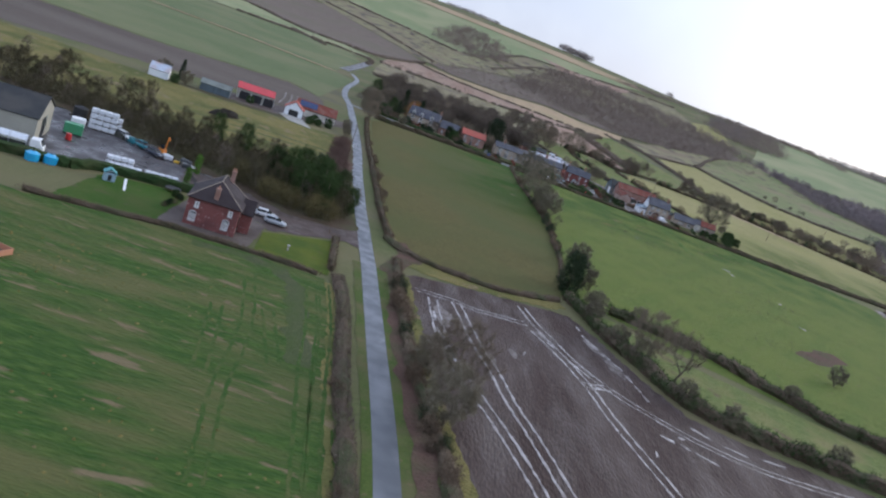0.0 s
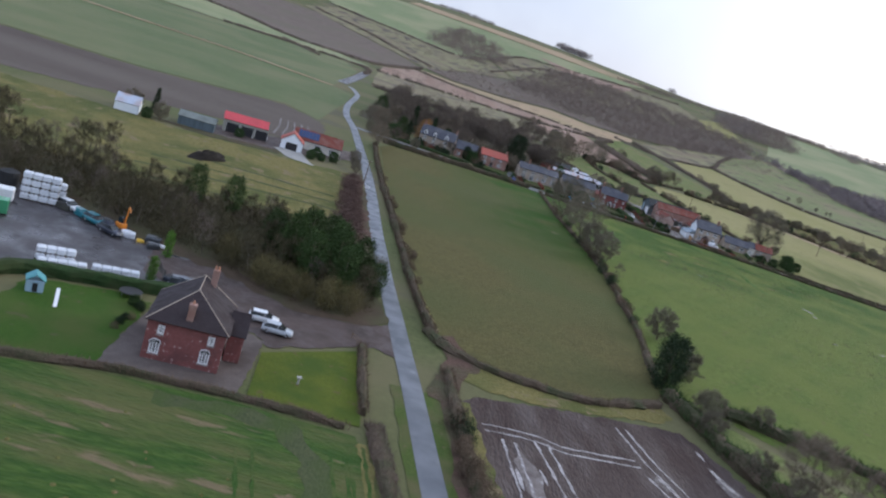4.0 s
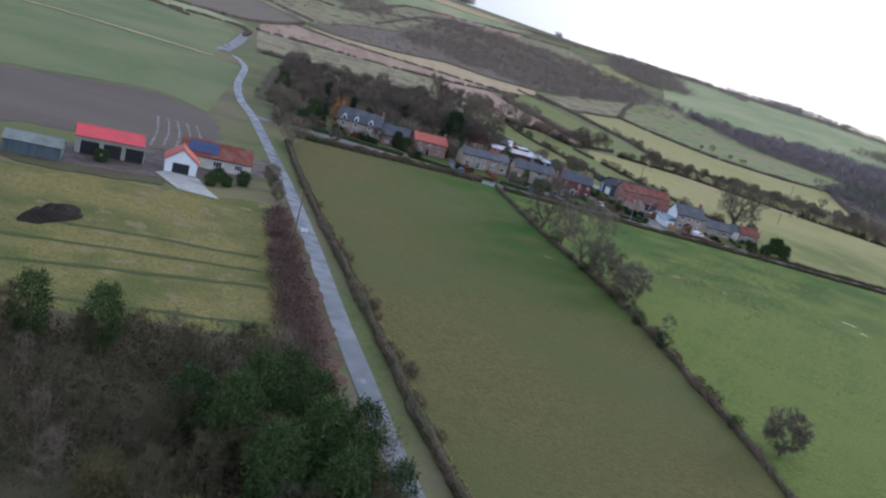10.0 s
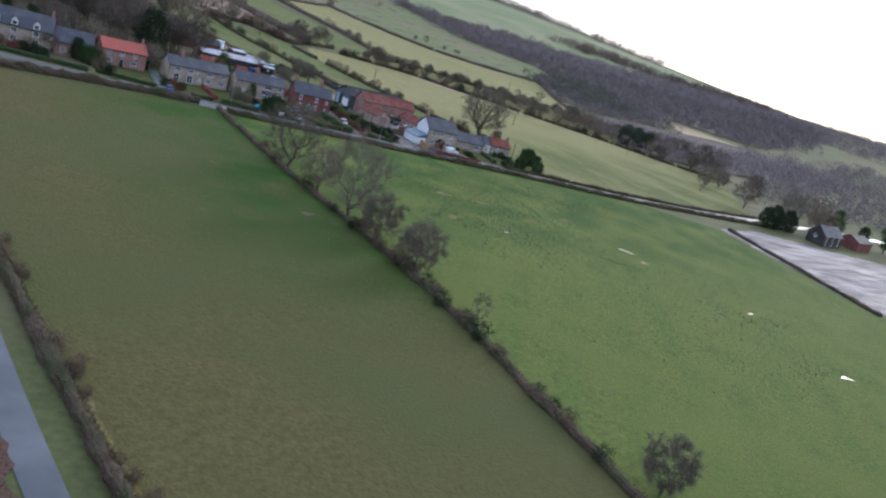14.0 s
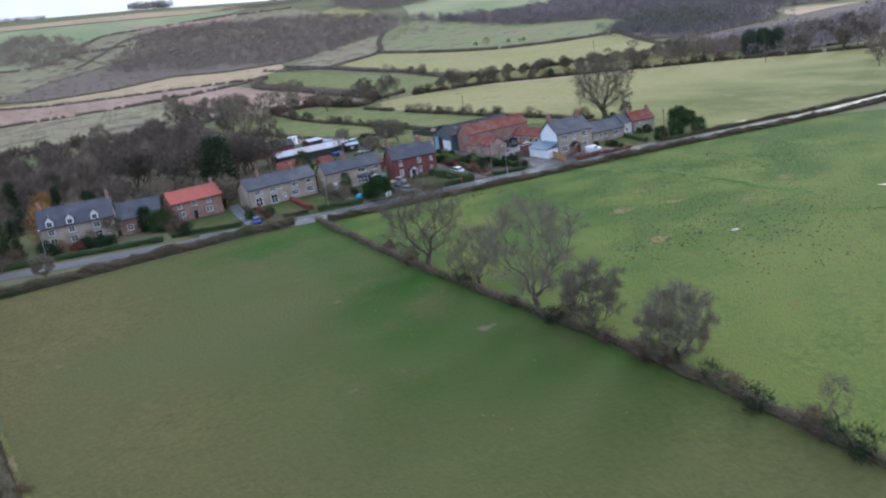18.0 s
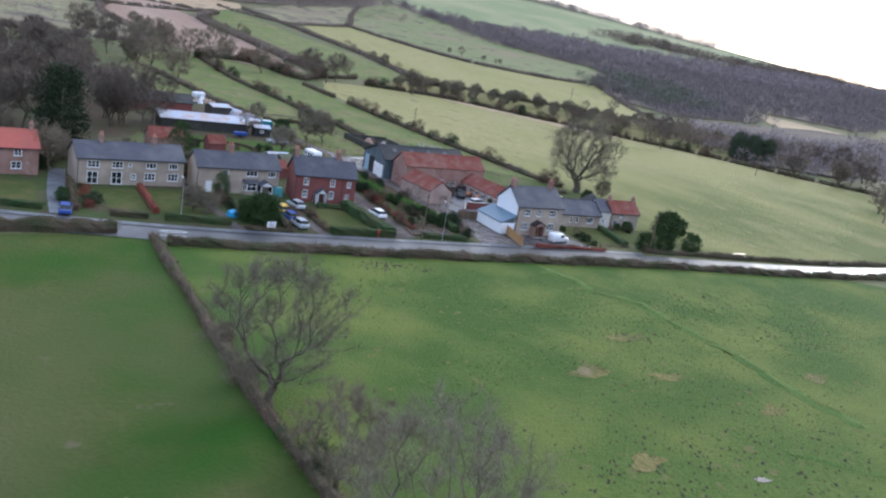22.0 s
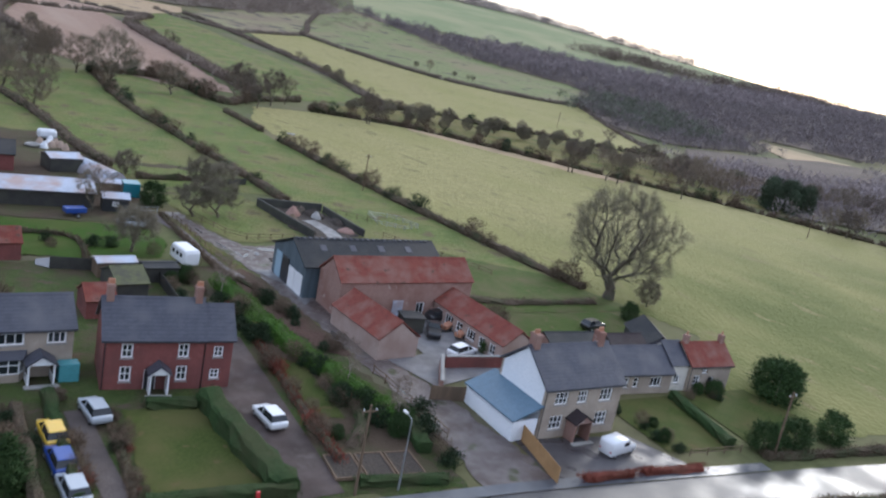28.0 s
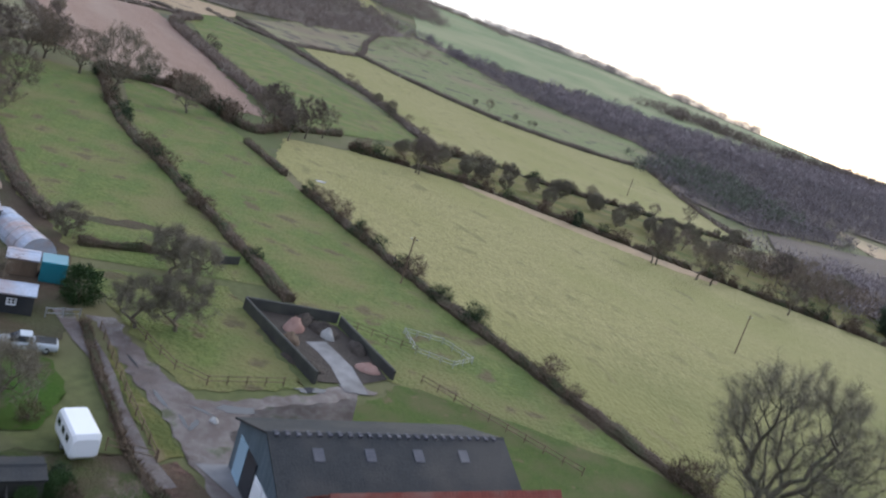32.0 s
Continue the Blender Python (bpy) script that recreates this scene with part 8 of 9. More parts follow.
# ---- sheds, walls, fences ----
def fence(pts, h, label, style="rail", mat="wood", gap=2.0, group="fences"):
    """Posts and rails, or close boards, along a line."""
    ob = thing("fence", *pts[0], 0, label, "fence", group)
    base = ob.matrix_world.translation
    line = [Vector(p) for p in pts]
    post = mesh_of("post", *rounded(-.05, -.05, -.3, .05, .05, h, .012), [mat])
    for a, b in zip(line, line[1:]):
        n = max(1, int((b - a).length / gap))
        ang = math.atan2(b.y - a.y, b.x - a.x)
        for i in range(n + 1):
            p = a.lerp(b, i / n)
            q = new("post", post)
            q.parent = ob
            q.matrix_basis = pose(p.x - base.x, p.y - base.y, gz(p.x, p.y) - base.z, 0, 0, math.degrees(ang))
        for i in range(n):
            p, q = a.lerp(b, i / n), a.lerp(b, (i + 1) / n)
            p3, q3 = Vector((p.x, p.y, gz(p.x, p.y))) - base, Vector((q.x, q.y, gz(q.x, q.y))) - base
            if style == "rail":
                for z in (h * .45, h * .88):
                    v, f = tube(p3 + Vector((0, 0, z)), q3 + Vector((0, 0, z)), .045, .045, 4)
                    bit("rail", v, f, mat, ob)
            else:
                d = (q - p).normalized() * .04
                s = Vector((-d.y, d.x, 0)) * .7
                lo, hi = Vector((0, 0, .03)), Vector((0, 0, h - .06))
                v = [p3 + s + lo, q3 + s + lo, q3 + s + hi, p3 + s + hi, p3 - s + lo, q3 - s + lo, q3 - s + hi, p3 - s + hi]
                bit("panel", [tuple(k) for k in v], [(0, 1, 2, 3), (7, 6, 5, 4), (0, 4, 5, 1), (1, 5, 6, 2), (2, 6, 7, 3), (3, 7, 4, 0)], mat, ob)
    return ob


def stone_wall(pts, h, t, mat, label, group="walls", cope="concrete"):
    ob = thing("wall", *pts[0], 0, label, "wall", group)
    base = ob.matrix_world.translation
    rows = sides([Vector(p) for p in smooth_line(pts, 1.0)] if False else smooth_line(pts, 1.5))
    V, F = [], []
    for p, n in rows:
        for k, z in ((-1, -.3), (-1, h), (1, h), (1, -.3)):
            q = p + n * k * t / 2
            V.append((q.x - base.x, q.y - base.y, gz(q.x, q.y) + z - base.z))
    for i in range(len(rows) - 1):
        for k in range(4):
            a, b = i * 4 + k, i * 4 + (k + 1) % 4
            F.append((a, b, b + 4, a + 4))
    F += [(3, 2, 1, 0), tuple(len(V) - 4 + k for k in range(4))]
    bit("masonry", V, F, mat, ob)
    V2, F2 = [], []
    for p, n in rows:
        for k, z in ((-1.25, h), (-.7, h + .12), (.7, h + .12), (1.25, h)):
            q = p + n * k * t / 2
            V2.append((q.x - base.x, q.y - base.y, gz(q.x, q.y) + z - base.z))
    for i in range(len(rows) - 1):
        for k in range(4):
            a, b = i * 4 + k, i * 4 + (k + 1) % 4
            F2.append((a, b, b + 4, a + 4))
    bit("coping", V2, F2, "darkwood" if mat == "darkwood" else cope, ob)
    return ob


def shed(name, x, y, turn, L, D, eave, ridge, wall, roof, label, doors=(), front=(), group="garden sheds", category="shed"):
    return house(name, x, y, turn, L, D, eave, ridge, wall, roof, label, category, front=front, doors=doors, group=group, over=.15, T=.12, gut=False, sill=None)


fence([(109.2, 374), (107.4, 364.8)], 1.8, "golden close-boarded timber fence", "board", "newwood")
fence([(103.6, 381.5), (107.6, 380.6)], 1.7, "weathered timber panel fence", "board", "wood")
fence([(100.2, 388), (100.8, 380.6), (101.2, 374)], 1.1, "timber post and rail fence along the track")
planting([(94.4, 412), (96, 412), (99, 394), (97, 393)], 16, 31, ("brown", "brown", "dark"), .5, 1.0)
fence([(90.8, 421.6), (94.4, 420)], 1.2, "timber rails across the grassy track")
fence([(92.2, 443), (92.7, 437), (93.4, 429), (94.4, 420.4)], 1.1, "timber post and rail fence between the tracks")
fence([(95.4, 445), (96.4, 441.6), (98.4, 436), (101, 433.4), (109, 434.4)], 1.1, "thin timber fence at the orchard edge")
fence([(130, 446), (122, 452)], 1.2, "timber post and rail paddock fence")
fence([(127, 438), (133, 428), (138, 420)], 1.1, "broken timber paddock fence")
fence([(84, 404), (83.6, 418), (72, 419)], 1.6, "dark timber garden fence", "board", "darkwood")
fence([(-8.6, 158), (-10, 160)], 1.0, "short timber fence by the drive")
fence([(126.5, 366), (134, 365.4)], .9, "low timber post fence by the lawn")
fence([(131, 452), (136, 450), (138, 445), (134, 443), (130, 446), (131, 452)], 1.0, "round mesh pen of thin posts", "rail", "steel", 1.5)
stone_wall([(105.4, 382.4), (109.2, 388.6)], 1.6, .35, "oldbrick", "old brick yard wall")
stone_wall([(109.6, 388.4), (118.4, 387.6)], 1.5, .35, "brick", "old brick yard wall behind the house")
stone_wall([(109.5, 453.5), (112.8, 435.5)], 1.4, .3, "darkwood", "dark sleeper wall round the muck pen")
stone_wall([(109.6, 453.8), (121.5, 452.6)], 1.4, .3, "darkwood", "dark sleeper wall round the muck pen")
stone_wall([(121.6, 452), (123.2, 438)], 1.2, .3, "darkwood", "dark sleeper wall round the muck pen")
drape("yard_muck", [(110, 453), (114, 454.6), (121, 451.6), (122.6, 445), (122.6, 438), (118, 436), (113.4, 436), (110.6, 445)], "manure", "dark muck covered pen floor", "yard", lift=.11)
strip("path_muck", [(117, 434), (117.6, 440), (116.4, 446)], 2.8, "apron", "pale concrete strip in the pen", "path", lift=.15, ragged=.2)


def heap(name, x, y, w, d, h, mat, label, seed=1, category="heap"):
    g = random.Random(seed)
    n, m = 16, 7
    ob = thing(name, x, y, g.uniform(0, 180), label, category)
    V, F = [(0, 0, h)], []
    for j in range(1, m + 1):
        t = j / m
        for i in range(n):
            a = 2 * math.pi * i / n
            k = t * g.uniform(.85, 1.12)
            V.append((math.cos(a) * w / 2 * k, math.sin(a) * d / 2 * k, h * (1 - t * t) * g.uniform(.75, 1.15) - (.15 if j == m else 0)))
    F += [(0, 1 + i, 1 + (i + 1) % n) for i in range(n)]
    for j in range(m - 1):
        for i in range(n):
            a, b = 1 + j * n + i, 1 + j * n + (i + 1) % n
            F.append((a, a + n, b + n, b))
    me = mesh_of(name, V, F, [mat], smooth=True)
    ob2 = new(name, me)
    ob2.matrix_world = ob.matrix_world.copy()
    tagged(ob2, label, category)
    bpy.data.objects.remove(ob)
    return ob2


heap("log_mound", 114.5, 449, 3.2, 2.6, 1.6, "oldbrick", "heap of pinkish brown logs in the pen", 3)
heap("log_mound", 113, 445.4, 2.6, 2.6, 1.2, "wood", "heap of weathered brown timber in the pen", 4)
heap("muck_mound", 118.6, 449.4, 5, 3.4, 1.2, "manure", "dark muck heap in the pen", 5)
heap("muck_mound", 116.6, 451.6, 5.4, 2.4, 1.1, "manure", "dark muck heap along the pen wall", 51)
heap("muck_mound", 121.4, 445, 2.4, 4.6, 1.0, "manure", "dark muck heap along the pen wall", 52)
heap("crumpled_sheet", 118.4, 447.6, 2.4, 1.6, 1.3, "concrete", "pale crumpled sheet on a heap", 53, "sheet")
heap("rubble_mound", 120.8, 440, 3.4, 2.6, .9, "oldbrick", "heap of red rubble in the pen", 6)
heap("muck_mound", -54.5, 241.5, 12, 5, 2.0, "muck", "long dark muck heap in the paddock", 7)
heap("soil_mound", 113, 440, 2.6, 6, .8, "manure", "low dark soil heap", 8)

# lean-to and porch of the white house
ob = thing("lean_to", 110.4, 372.3, 0, "white rendered lean-to with a blue slate roof", "extension")
v, f = join(box(-3.0, 0, -.5, -2.7, 8.4, 2.2), box(-2.7, 0, -.5, 0, .3, 2.2), box(-2.7, 8.1, -.5, 0, 8.4, 2.2))
bit("wall", v, f, "render", ob)
v, f = [(-3.25, -.2, 2.2), (.4, -.2, 3.6), (.4, 8.6, 3.6), (-3.25, 8.6, 2.2), (-3.25, -.2, 2.35), (.4, -.2, 3.75), (.4, 8.6, 3.75), (-3.25, 8.6, 2.35)], [(3, 2, 1, 0), (4, 5, 6, 7), (0, 1, 5, 4), (1, 2, 6, 5), (2, 3, 7, 6), (3, 0, 4, 7)]
bit("roof", v, f, "blueroof", ob)


def porch(x, y, turn, w, d, h, wall, roof, label, glazed=False):
    ob = thing("porch", x, y, turn, label, "porch")
    for px in (-w / 2, w / 2 - .15):
        v, f = rounded(px, -d, -.2, px + .15, 0, h if not glazed else .8, .02)
        bit("side_wall", v, f, wall, ob)
        if glazed:
            v, f = box(px + .04, -d + .05, .8, px + .1, -.05, h)
            bit("pane", v, f, "glass", ob)
            v, f = box(px, -d, .8, px + .15, -d + .1, h)
            bit("post", v, f, "frame", ob)
    v, f = prism([(-w / 2 - .2, h - .1), (0, h + .75), (w / 2 + .2, h - .1), (w / 2 + .2, h + .05), (0, h + .92), (-w / 2 - .2, h + .05)], -d - .2, .02)
    bit("roof", v, [tuple(reversed(q)) for q in f], roof, ob)
    v, f = prism([(-w / 2, h - .05), (w / 2, h - .05), (0, h + .7)], -d, -d + .1)
    bit("gable", v, [tuple(reversed(q)) for q in f], wall, ob)
    v, f = box(-w / 2 - .3, -d - .6, -.2, w / 2 + .3, -d, .16)
    bit("step", v, f, "concrete", ob)


porch(115.2, 372.15, 0, 2.2, 1.5, 2.2, "oldbrick", "slate_brown", "small brick gabled entrance porch")
porch(77.2, 387.05, -5, 1.7, 1.3, 2.1, "white", "slate", "white timber porch with slate roof")
ob = thing("bay_window", 63.9, 390.3, 3, "white framed bay window of the stone cottage", "window")
for (x0, y0), (x1, y1) in (((0, 0), (.5, -.7)), ((.5, -.7), (2.2, -.7)), ((2.2, -.7), (2.7, 0))):
    d = Vector((x1 - x0, y1 - y0, 0))
    m = Matrix.Translation((x0, y0, 0)) @ Matrix.Rotation(math.atan2(d.y, d.x), 4, 'Z')
    for nm, mt, (v, f) in (("apron", "stone", box(0, 0, -.2, d.length, .12, .8)), ("frame", "frame", join(box(0, 0, .8, d.length, .1, .9), box(0, 0, 2.1, d.length, .1, 2.25), box(0, 0, .9, .09, .1, 2.1), box(d.length - .09, 0, .9, d.length, .1, 2.1), box(d.length / 2 - .04, 0, .9, d.length / 2 + .04, .1, 2.1), box(.09, .01, 1.6, d.length - .09, .09, 1.68))), ("pane", "glass", box(.05, .04, .88, d.length - .05, .06, 2.12))):
        bit(nm, [tuple(m @ Vector(p)) for p in v], f, mt, ob)
v, f = [(-.15, .02, 2.75), (2.85, .02, 2.75), (2.4, -.9, 2.25), (.3, -.9, 2.25), (-.15, .02, 2.2), (2.85, .02, 2.2), (2.4, -.9, 2.18), (.3, -.9, 2.18)], [(0, 3, 2, 1), (4, 5, 6, 7), (0, 1, 5, 4), (1, 2, 6, 5), (2, 3, 7, 6), (3, 0, 4, 7)]
bit("roof", v, f, "slate", ob)
porch(67.7, 390.5, 3, 2.2, 1.7, 2.0, "white", "slate", "white glazed porch with slate roof", True)
ob = thing("lean_to_screen", 69.2, 390.5, 3, "teal boarded lean-to beside the cottage", "lean-to")
v, f = rounded(0, -1.2, -.2, 1.7, 0, 1.7, .03)
bit("boarding", v, f, "tarp_teal", ob)

# sheds behind the houses
shed("garden_shed", 77.6, 408.6, 8, 3.6, 5.5, 2.0, 3.2, "darkwood", "moss", "black timber shed with a mossy roof")
shed("brick_shed", 73.6, 403.4, 4, 3.0, 4.0, 2.1, 3.3, "brick", "redtile", "small brick outhouse with pantile roof")
shed("potting_shed", 76.8, 416, 6, 4.6, 2.4, 1.9, 2.2, "wood", "tin", "low shed with a pale sheet roof")
shed("lean_shed", 82, 414.4, 4, 4.0, 2.6, 1.9, 2.1, "darkwood", "greysheet", "low dark timber shed")
shed("summerhouse", 57.4, 426.4, 10, 3.4, 3.0, 2.0, 3.0, "darkwood", "slate", "dark timber summerhouse on the lawn", front=[(.6, .6, 1.0, 1.1)])
shed("brick_outhouse", 53.6, 420, 6, 7, 4.4, 2.6, 4.4, "oldbrick", "redtile", "brick outhouse with red pantiles")
shed("brick_outhouse", 65.6, 421.4, 6, 3.6, 3.2, 2.2, 3.6, "brick", "redtile", "small red roofed outhouse")
house("long_shed", 60.5, 445.4, 1, 20.6, 7.6, 2.5, 3.5, "darkwood", "tin", "long low shed with a pale corrugated roof", "shed", group="yard sheds", over=.4, T=.15, gut=False)
house("poultry_shed", 57, 466, -3, 15, 7, 2.8, 4.4, "brick", "greysheet", "dark roofed shed with red brick walls", "shed", group="yard sheds", T=.2, gut=False)
shed("sheet_shed", 77.6, 466.6, 14, 5.4, 4.4, 2.4, 2.9, "darkwood", "tin", "dark open shed with a pale roof", group="yard sheds")
shed("grey_hut", 82.2, 444.7, -4, 3.8, 3.0, 2.1, 2.6, "greysheet", "tin", "small grey hut with a window", front=[(1.4, .9, .9, .8)], group="yard sheds")
shed("small_hut", 83.6, 454.6, -4, 3.0, 3.0, 1.9, 2.2, "wood", "tin", "low lean-to hut with a pale roof", group="yard sheds")
ob = thing("storage_container", 86.8, 453.4, -4, "teal steel storage container", "container", dz=.1)
v, f = rounded(0, 0, 0, 2.6, 3.0, 2.3, .05)
bit("body", v, f, "paint_teal", ob)
for i in range(7):
    v, f = box(.1 + i * .35, -.03, .15, .26 + i * .35, .0, 2.15)
    bit("rib", v, f, "paint_teal", ob)
ob = thing("polytunnel", 87, 460.4, 21, "arched pale blue sheeted shelter", "shelter")
arc = [(2.1 * math.cos(math.pi * i / 10), 2.1 * math.sin(math.pi * i / 10) * 1.15) for i in range(11)]
v, f = prism(arc, 0, 10.5)
bit("cover", v, [tuple(reversed(q)) for q in f], "tin", ob)
for k in range(6):
    v, f = prism([(a * 1.02, b * 1.02) for a, b in arc] + [(a * .99, b * .99) for a, b in reversed(arc)], k * 2.1, k * 2.1 + .12)
    bit("hoop", v, f, "steel", ob)
for i, (x, y) in enumerate([(78.7, 484.8), (80.2, 486), (81.8, 486.6), (79.6, 487.4), (81.2, 488.6), (82.4, 484.6), (80.4, 490.4), (78.4, 488.6)]):
    heap("bale", x, y, 1.8, 1.6, 1.3, "bale" if i % 3 else "wrap", "round bale stacked at the yard edge", 20 + i, "bale")
ob = thing("water_tank", 78.4, 493, 4, "long white plastic tank beyond the sheds", "tank", dz=.1)
v, f = rounded(0, -1.0, .25, 3.4, 1.0, 1.9, .35)
bit("body", v, f, "wrap", ob)
for k in (.4, 2.6):
    v, f = box(k, -.9, 0, k + .3, .9, .3)
    bit("bearer", v, f, "wood", ob)
ob = thing("tractor_tyre", 76.9, 485.5, 0, "pale worn tractor tyre lying on the ground", "tyre", dz=.08)
v = [((1.05 + .38 * math.cos(b)) * math.cos(a), (1.05 + .38 * math.cos(b)) * math.sin(a), .3 + .3 * math.sin(b)) for a in np.linspace(0, 2 * math.pi, 24, endpoint=False) for b in np.linspace(0, 2 * math.pi, 8, endpoint=False)]
bit("carcass", v, [(i * 8 + j, ((i + 1) % 24) * 8 + j, ((i + 1) % 24) * 8 + (j + 1) % 8, i * 8 + (j + 1) % 8) for i in range(24) for j in range(8)], "concrete", ob, smooth=True)
hedge([(75.6, 543.5), (80.5, 523), (82.8, 506), (84.8, 490), (88.5, 474.5)], 2.6, 2.2, dense=34, label="purple brown hedge behind the sheds", seed=92, twig="twig_red", blade=.6)
hedge([(91.6, 467), (100.6, 468.2), (104.6, 467.6)], 1.3, 1.7, dense=44, label="clipped dark hedge across the paddock", seed=93)
fence([(108.4, 467.4), (112.4, 468.8)], 1.3, "dark timber hurdle in the paddock hedge", "board", "darkwood")
hedge([(90.8, 444), (91.2, 436), (91.8, 428), (92.4, 421), (94.2, 415), (96, 411.6)], .9, 1.0, dense=50, label="low brown hedge between the tracks", seed=94)
fence([(87.2, 444.6), (90.4, 445.2)], 1.2, "grey steel gate across the yard entrance", "rail", "steel", 1.6)
tree("ash", 80.7, 444.2, .72, label="bare mossy tree before the long shed", group="paddock trees")
tree("holly", 90.6, 449.6, 1.1, label="rounded evergreen bush by the gate", group="garden bushes")
tree("bushy", 90.4, 469.4, .6, label="bare thorn at the hedge end", group="paddock trees")
strip("mud_strip", [(88.4, 480), (94, 478), (101, 478.6), (107, 478)], 3.0, "litter", "trodden brown strip across the paddock", "ground", lift=.1, ragged=.9, step=1.5)
ob = thing("tarpaulin", 58.6, 376.4, 15, "bright blue tarpaulin over garden things", "tarpaulin")
v, f = loft([[(-1, -.8, 0), (-1, .8, 0), (-.8, .5, .9), (-.8, -.5, .8)], [(.3, -.9, 0), (.3, .9, 0), (.2, .5, 1.1), (.2, -.6, .9)], [(1.1, -.7, 0), (1.1, .8, 0), (1, .4, .6), (1, -.4, .7)]])
bit("cover", v, f, "tarp_blue", ob)
ob = thing("trailer_tarp", 76.6, 440.4, 12, "bright blue sheeted trailer", "trailer", dz=.1)
v, f = rounded(0, 0, .5, 3, 1.6, 1.3, .1)
bit("cover", v, f, "paint_blue", ob)
wheels(ob, (1.5,), 1.6)

# barn doors, courtyard pieces
def panel_thing(name, x, y, turn, w, h, mat, label, category, t=.06, dz=0.0):
    ob = thing(name, x, y, turn, label, category, dz=dz)
    v, f = rounded(0, -t, 0, w, 0, h, .015)
    bit("leaf", v, f, mat, ob)
    for z in (.3, h - .4):
        v, f = box(.08, -t - .03, z, w - .08, -t, z + .12)
        bit("ledge", v, f, mat, ob)
    return ob


GB = pose(100.5, 409.6, 0, 0, 0, 2)
# the third is a black panel for the shade of an open doorway
for k, (d, w, h, mat, lab) in enumerate([(.5, 2.3, 2.9, "white", "white painted sheet barn door"), (2.9, 1.9, 2.9, "white", "white painted sheet barn door"), (5.0, 2.2, 3.6, "doorpaint", "black panel standing for the shaded open barn doorway"), (7.4, 1.9, 3.6, "bluedoor", "blue painted sliding barn door")]):
    p = GB @ Vector((-.03, d + w, 0))
    panel_thing("barn_door", p.x, p.y, -88, w, h, mat, lab, "door")
ob = thing("pallet_box", 109.6, 400.4, -10, "small dark shed against the barn", "shed", dz=.12)
v, f = rounded(0, -2.4, 0, 2.8, 0, 1.9, .04)
bit("body", v, f, "darkwood", ob)
v, f = rounded(-.15, -2.6, 1.9, 2.95, .1, 2.05, .03)
bit("roof", v, f, "greysheet", ob)
panel_thing("barn_door", 110.2, 403.1, 2, 1.6, 2.4, "tin", "pale grey barn door", "door")
for x, y, s, lab in [(116.4, 398.8, 1.3, "rusty orange farm implement"), (116.8, 396.2, 1.1, "rusty orange farm implement")]:
    ob = thing("implement", x, y, 30, lab, "machine", dz=.12)
    v, f = rounded(-s, -.5, .3, s, .5, .9, .1)
    bit("frame", v, f, "pot", ob)
    v, f = tube((-s, 0, .7), (-s * 1.5, 0, 1.4), .06, .06, 6)
    bit("lever", v, f, "steel", ob)
    wheels(ob, (0,), 1.3, .35)


# ---- poles, lamps, signs ----
def lamp_post(x, y, turn, h=6.5):
    ob = thing("street_lamp", x, y, turn, "tall grey steel street lamp", "street lamp", "street lamps")
    v, f = join(tube((0, 0, -.2), (0, 0, 1.2), .09, .09, 8), tube((0, 0, 1.2), (0, 0, h), .06, .045, 8))
    bit("pole", v, f, "steel", ob)
    v, f = tube((0, 0, h), (0, -.9, h + .15), .035, .03, 6)
    bit("arm", v, f, "steel", ob)
    v, f = rounded(-.12, -1.4, h + .08, .12, -.8, h + .22, .03)
    bit("lantern", v, f, "lamp_clear", ob)


def wood_pole(x, y, h=8.0, lean=0, label="tall timber utility pole"):
    ob = thing("utility_pole", x, y, 0, label, "pole", "utility poles")
    v, f = tube((0, 0, -.4), (lean, 0, h), .13, .1, 8)
    bit("pole", v, f, "wood", ob)
    v, f = rounded(lean * .95 - .7, -.06, h - .6, lean * .95 + .7, .06, h - .48, .02)
    bit("crossarm", v, f, "wood", ob)
    for k in (-.55, 0, .55):
        v, f = tube((lean * .95 + k, 0, h - .48), (lean * .95 + k, 0, h - .3), .05, .03, 6)
        bit("insulator", v, f, "frame", ob)


lamp_post(49.5, 372.6, 180)
lamp_post(92.2, 367.2, 180)
lamp_post(-7, 382.2, 180)
for x, y in [(88.3, 367.4), (139.5, 472), (209, 463), (279, 458), (-18.6, 262), (330, 640), (137, 363.4)]:
    wood_pole(x, y)
ob = thing("notice_board", 62.2, 368.4, 0, "white notice board on two posts", "sign")
v, f = rounded(-.7, -.03, .9, .7, .03, 1.8, .02)
bit("board", v, f, "white", ob)
for k in (-.6, .5):
    v, f = box(k, .03, -.3, k + .1, .12, 1.8)
    bit("post", v, f, "wood", ob)
for k in range(4):
    v, f = box(-.5, -.04, 1.08 + k * .16, .5 - .12 * (k % 2), -.03, 1.14 + k * .16)
    bit("text_bar", v, f, "doorpaint", ob)
ob = thing("road_sign", -17.2, 258, 0, "white road sign on a grey post", "sign")
v, f = tube((0, 0, -.3), (0, 0, 2.2), .04, .04, 6)
bit("post", v, f, "steel", ob)
v, f = rounded(-.6, -.03, 1.5, .6, .0, 2.1, .02)
bit("plate", v, f, "white", ob)
ob = thing("post_box", 80.2, 367.7, 0, "small red post by the hedge", "post box")
v, f = join(rounded(-.15, -.12, .8, .15, .12, 1.3, .03), box(-.05, -.05, -.3, .05, .05, .8))
bit("box", v, f, "paint_red", ob)
M["roadpaint"] = surface("worn_road_paint", G(.6, .6, .58), G(.7, .7, .68), .3, .05, rough=.5)
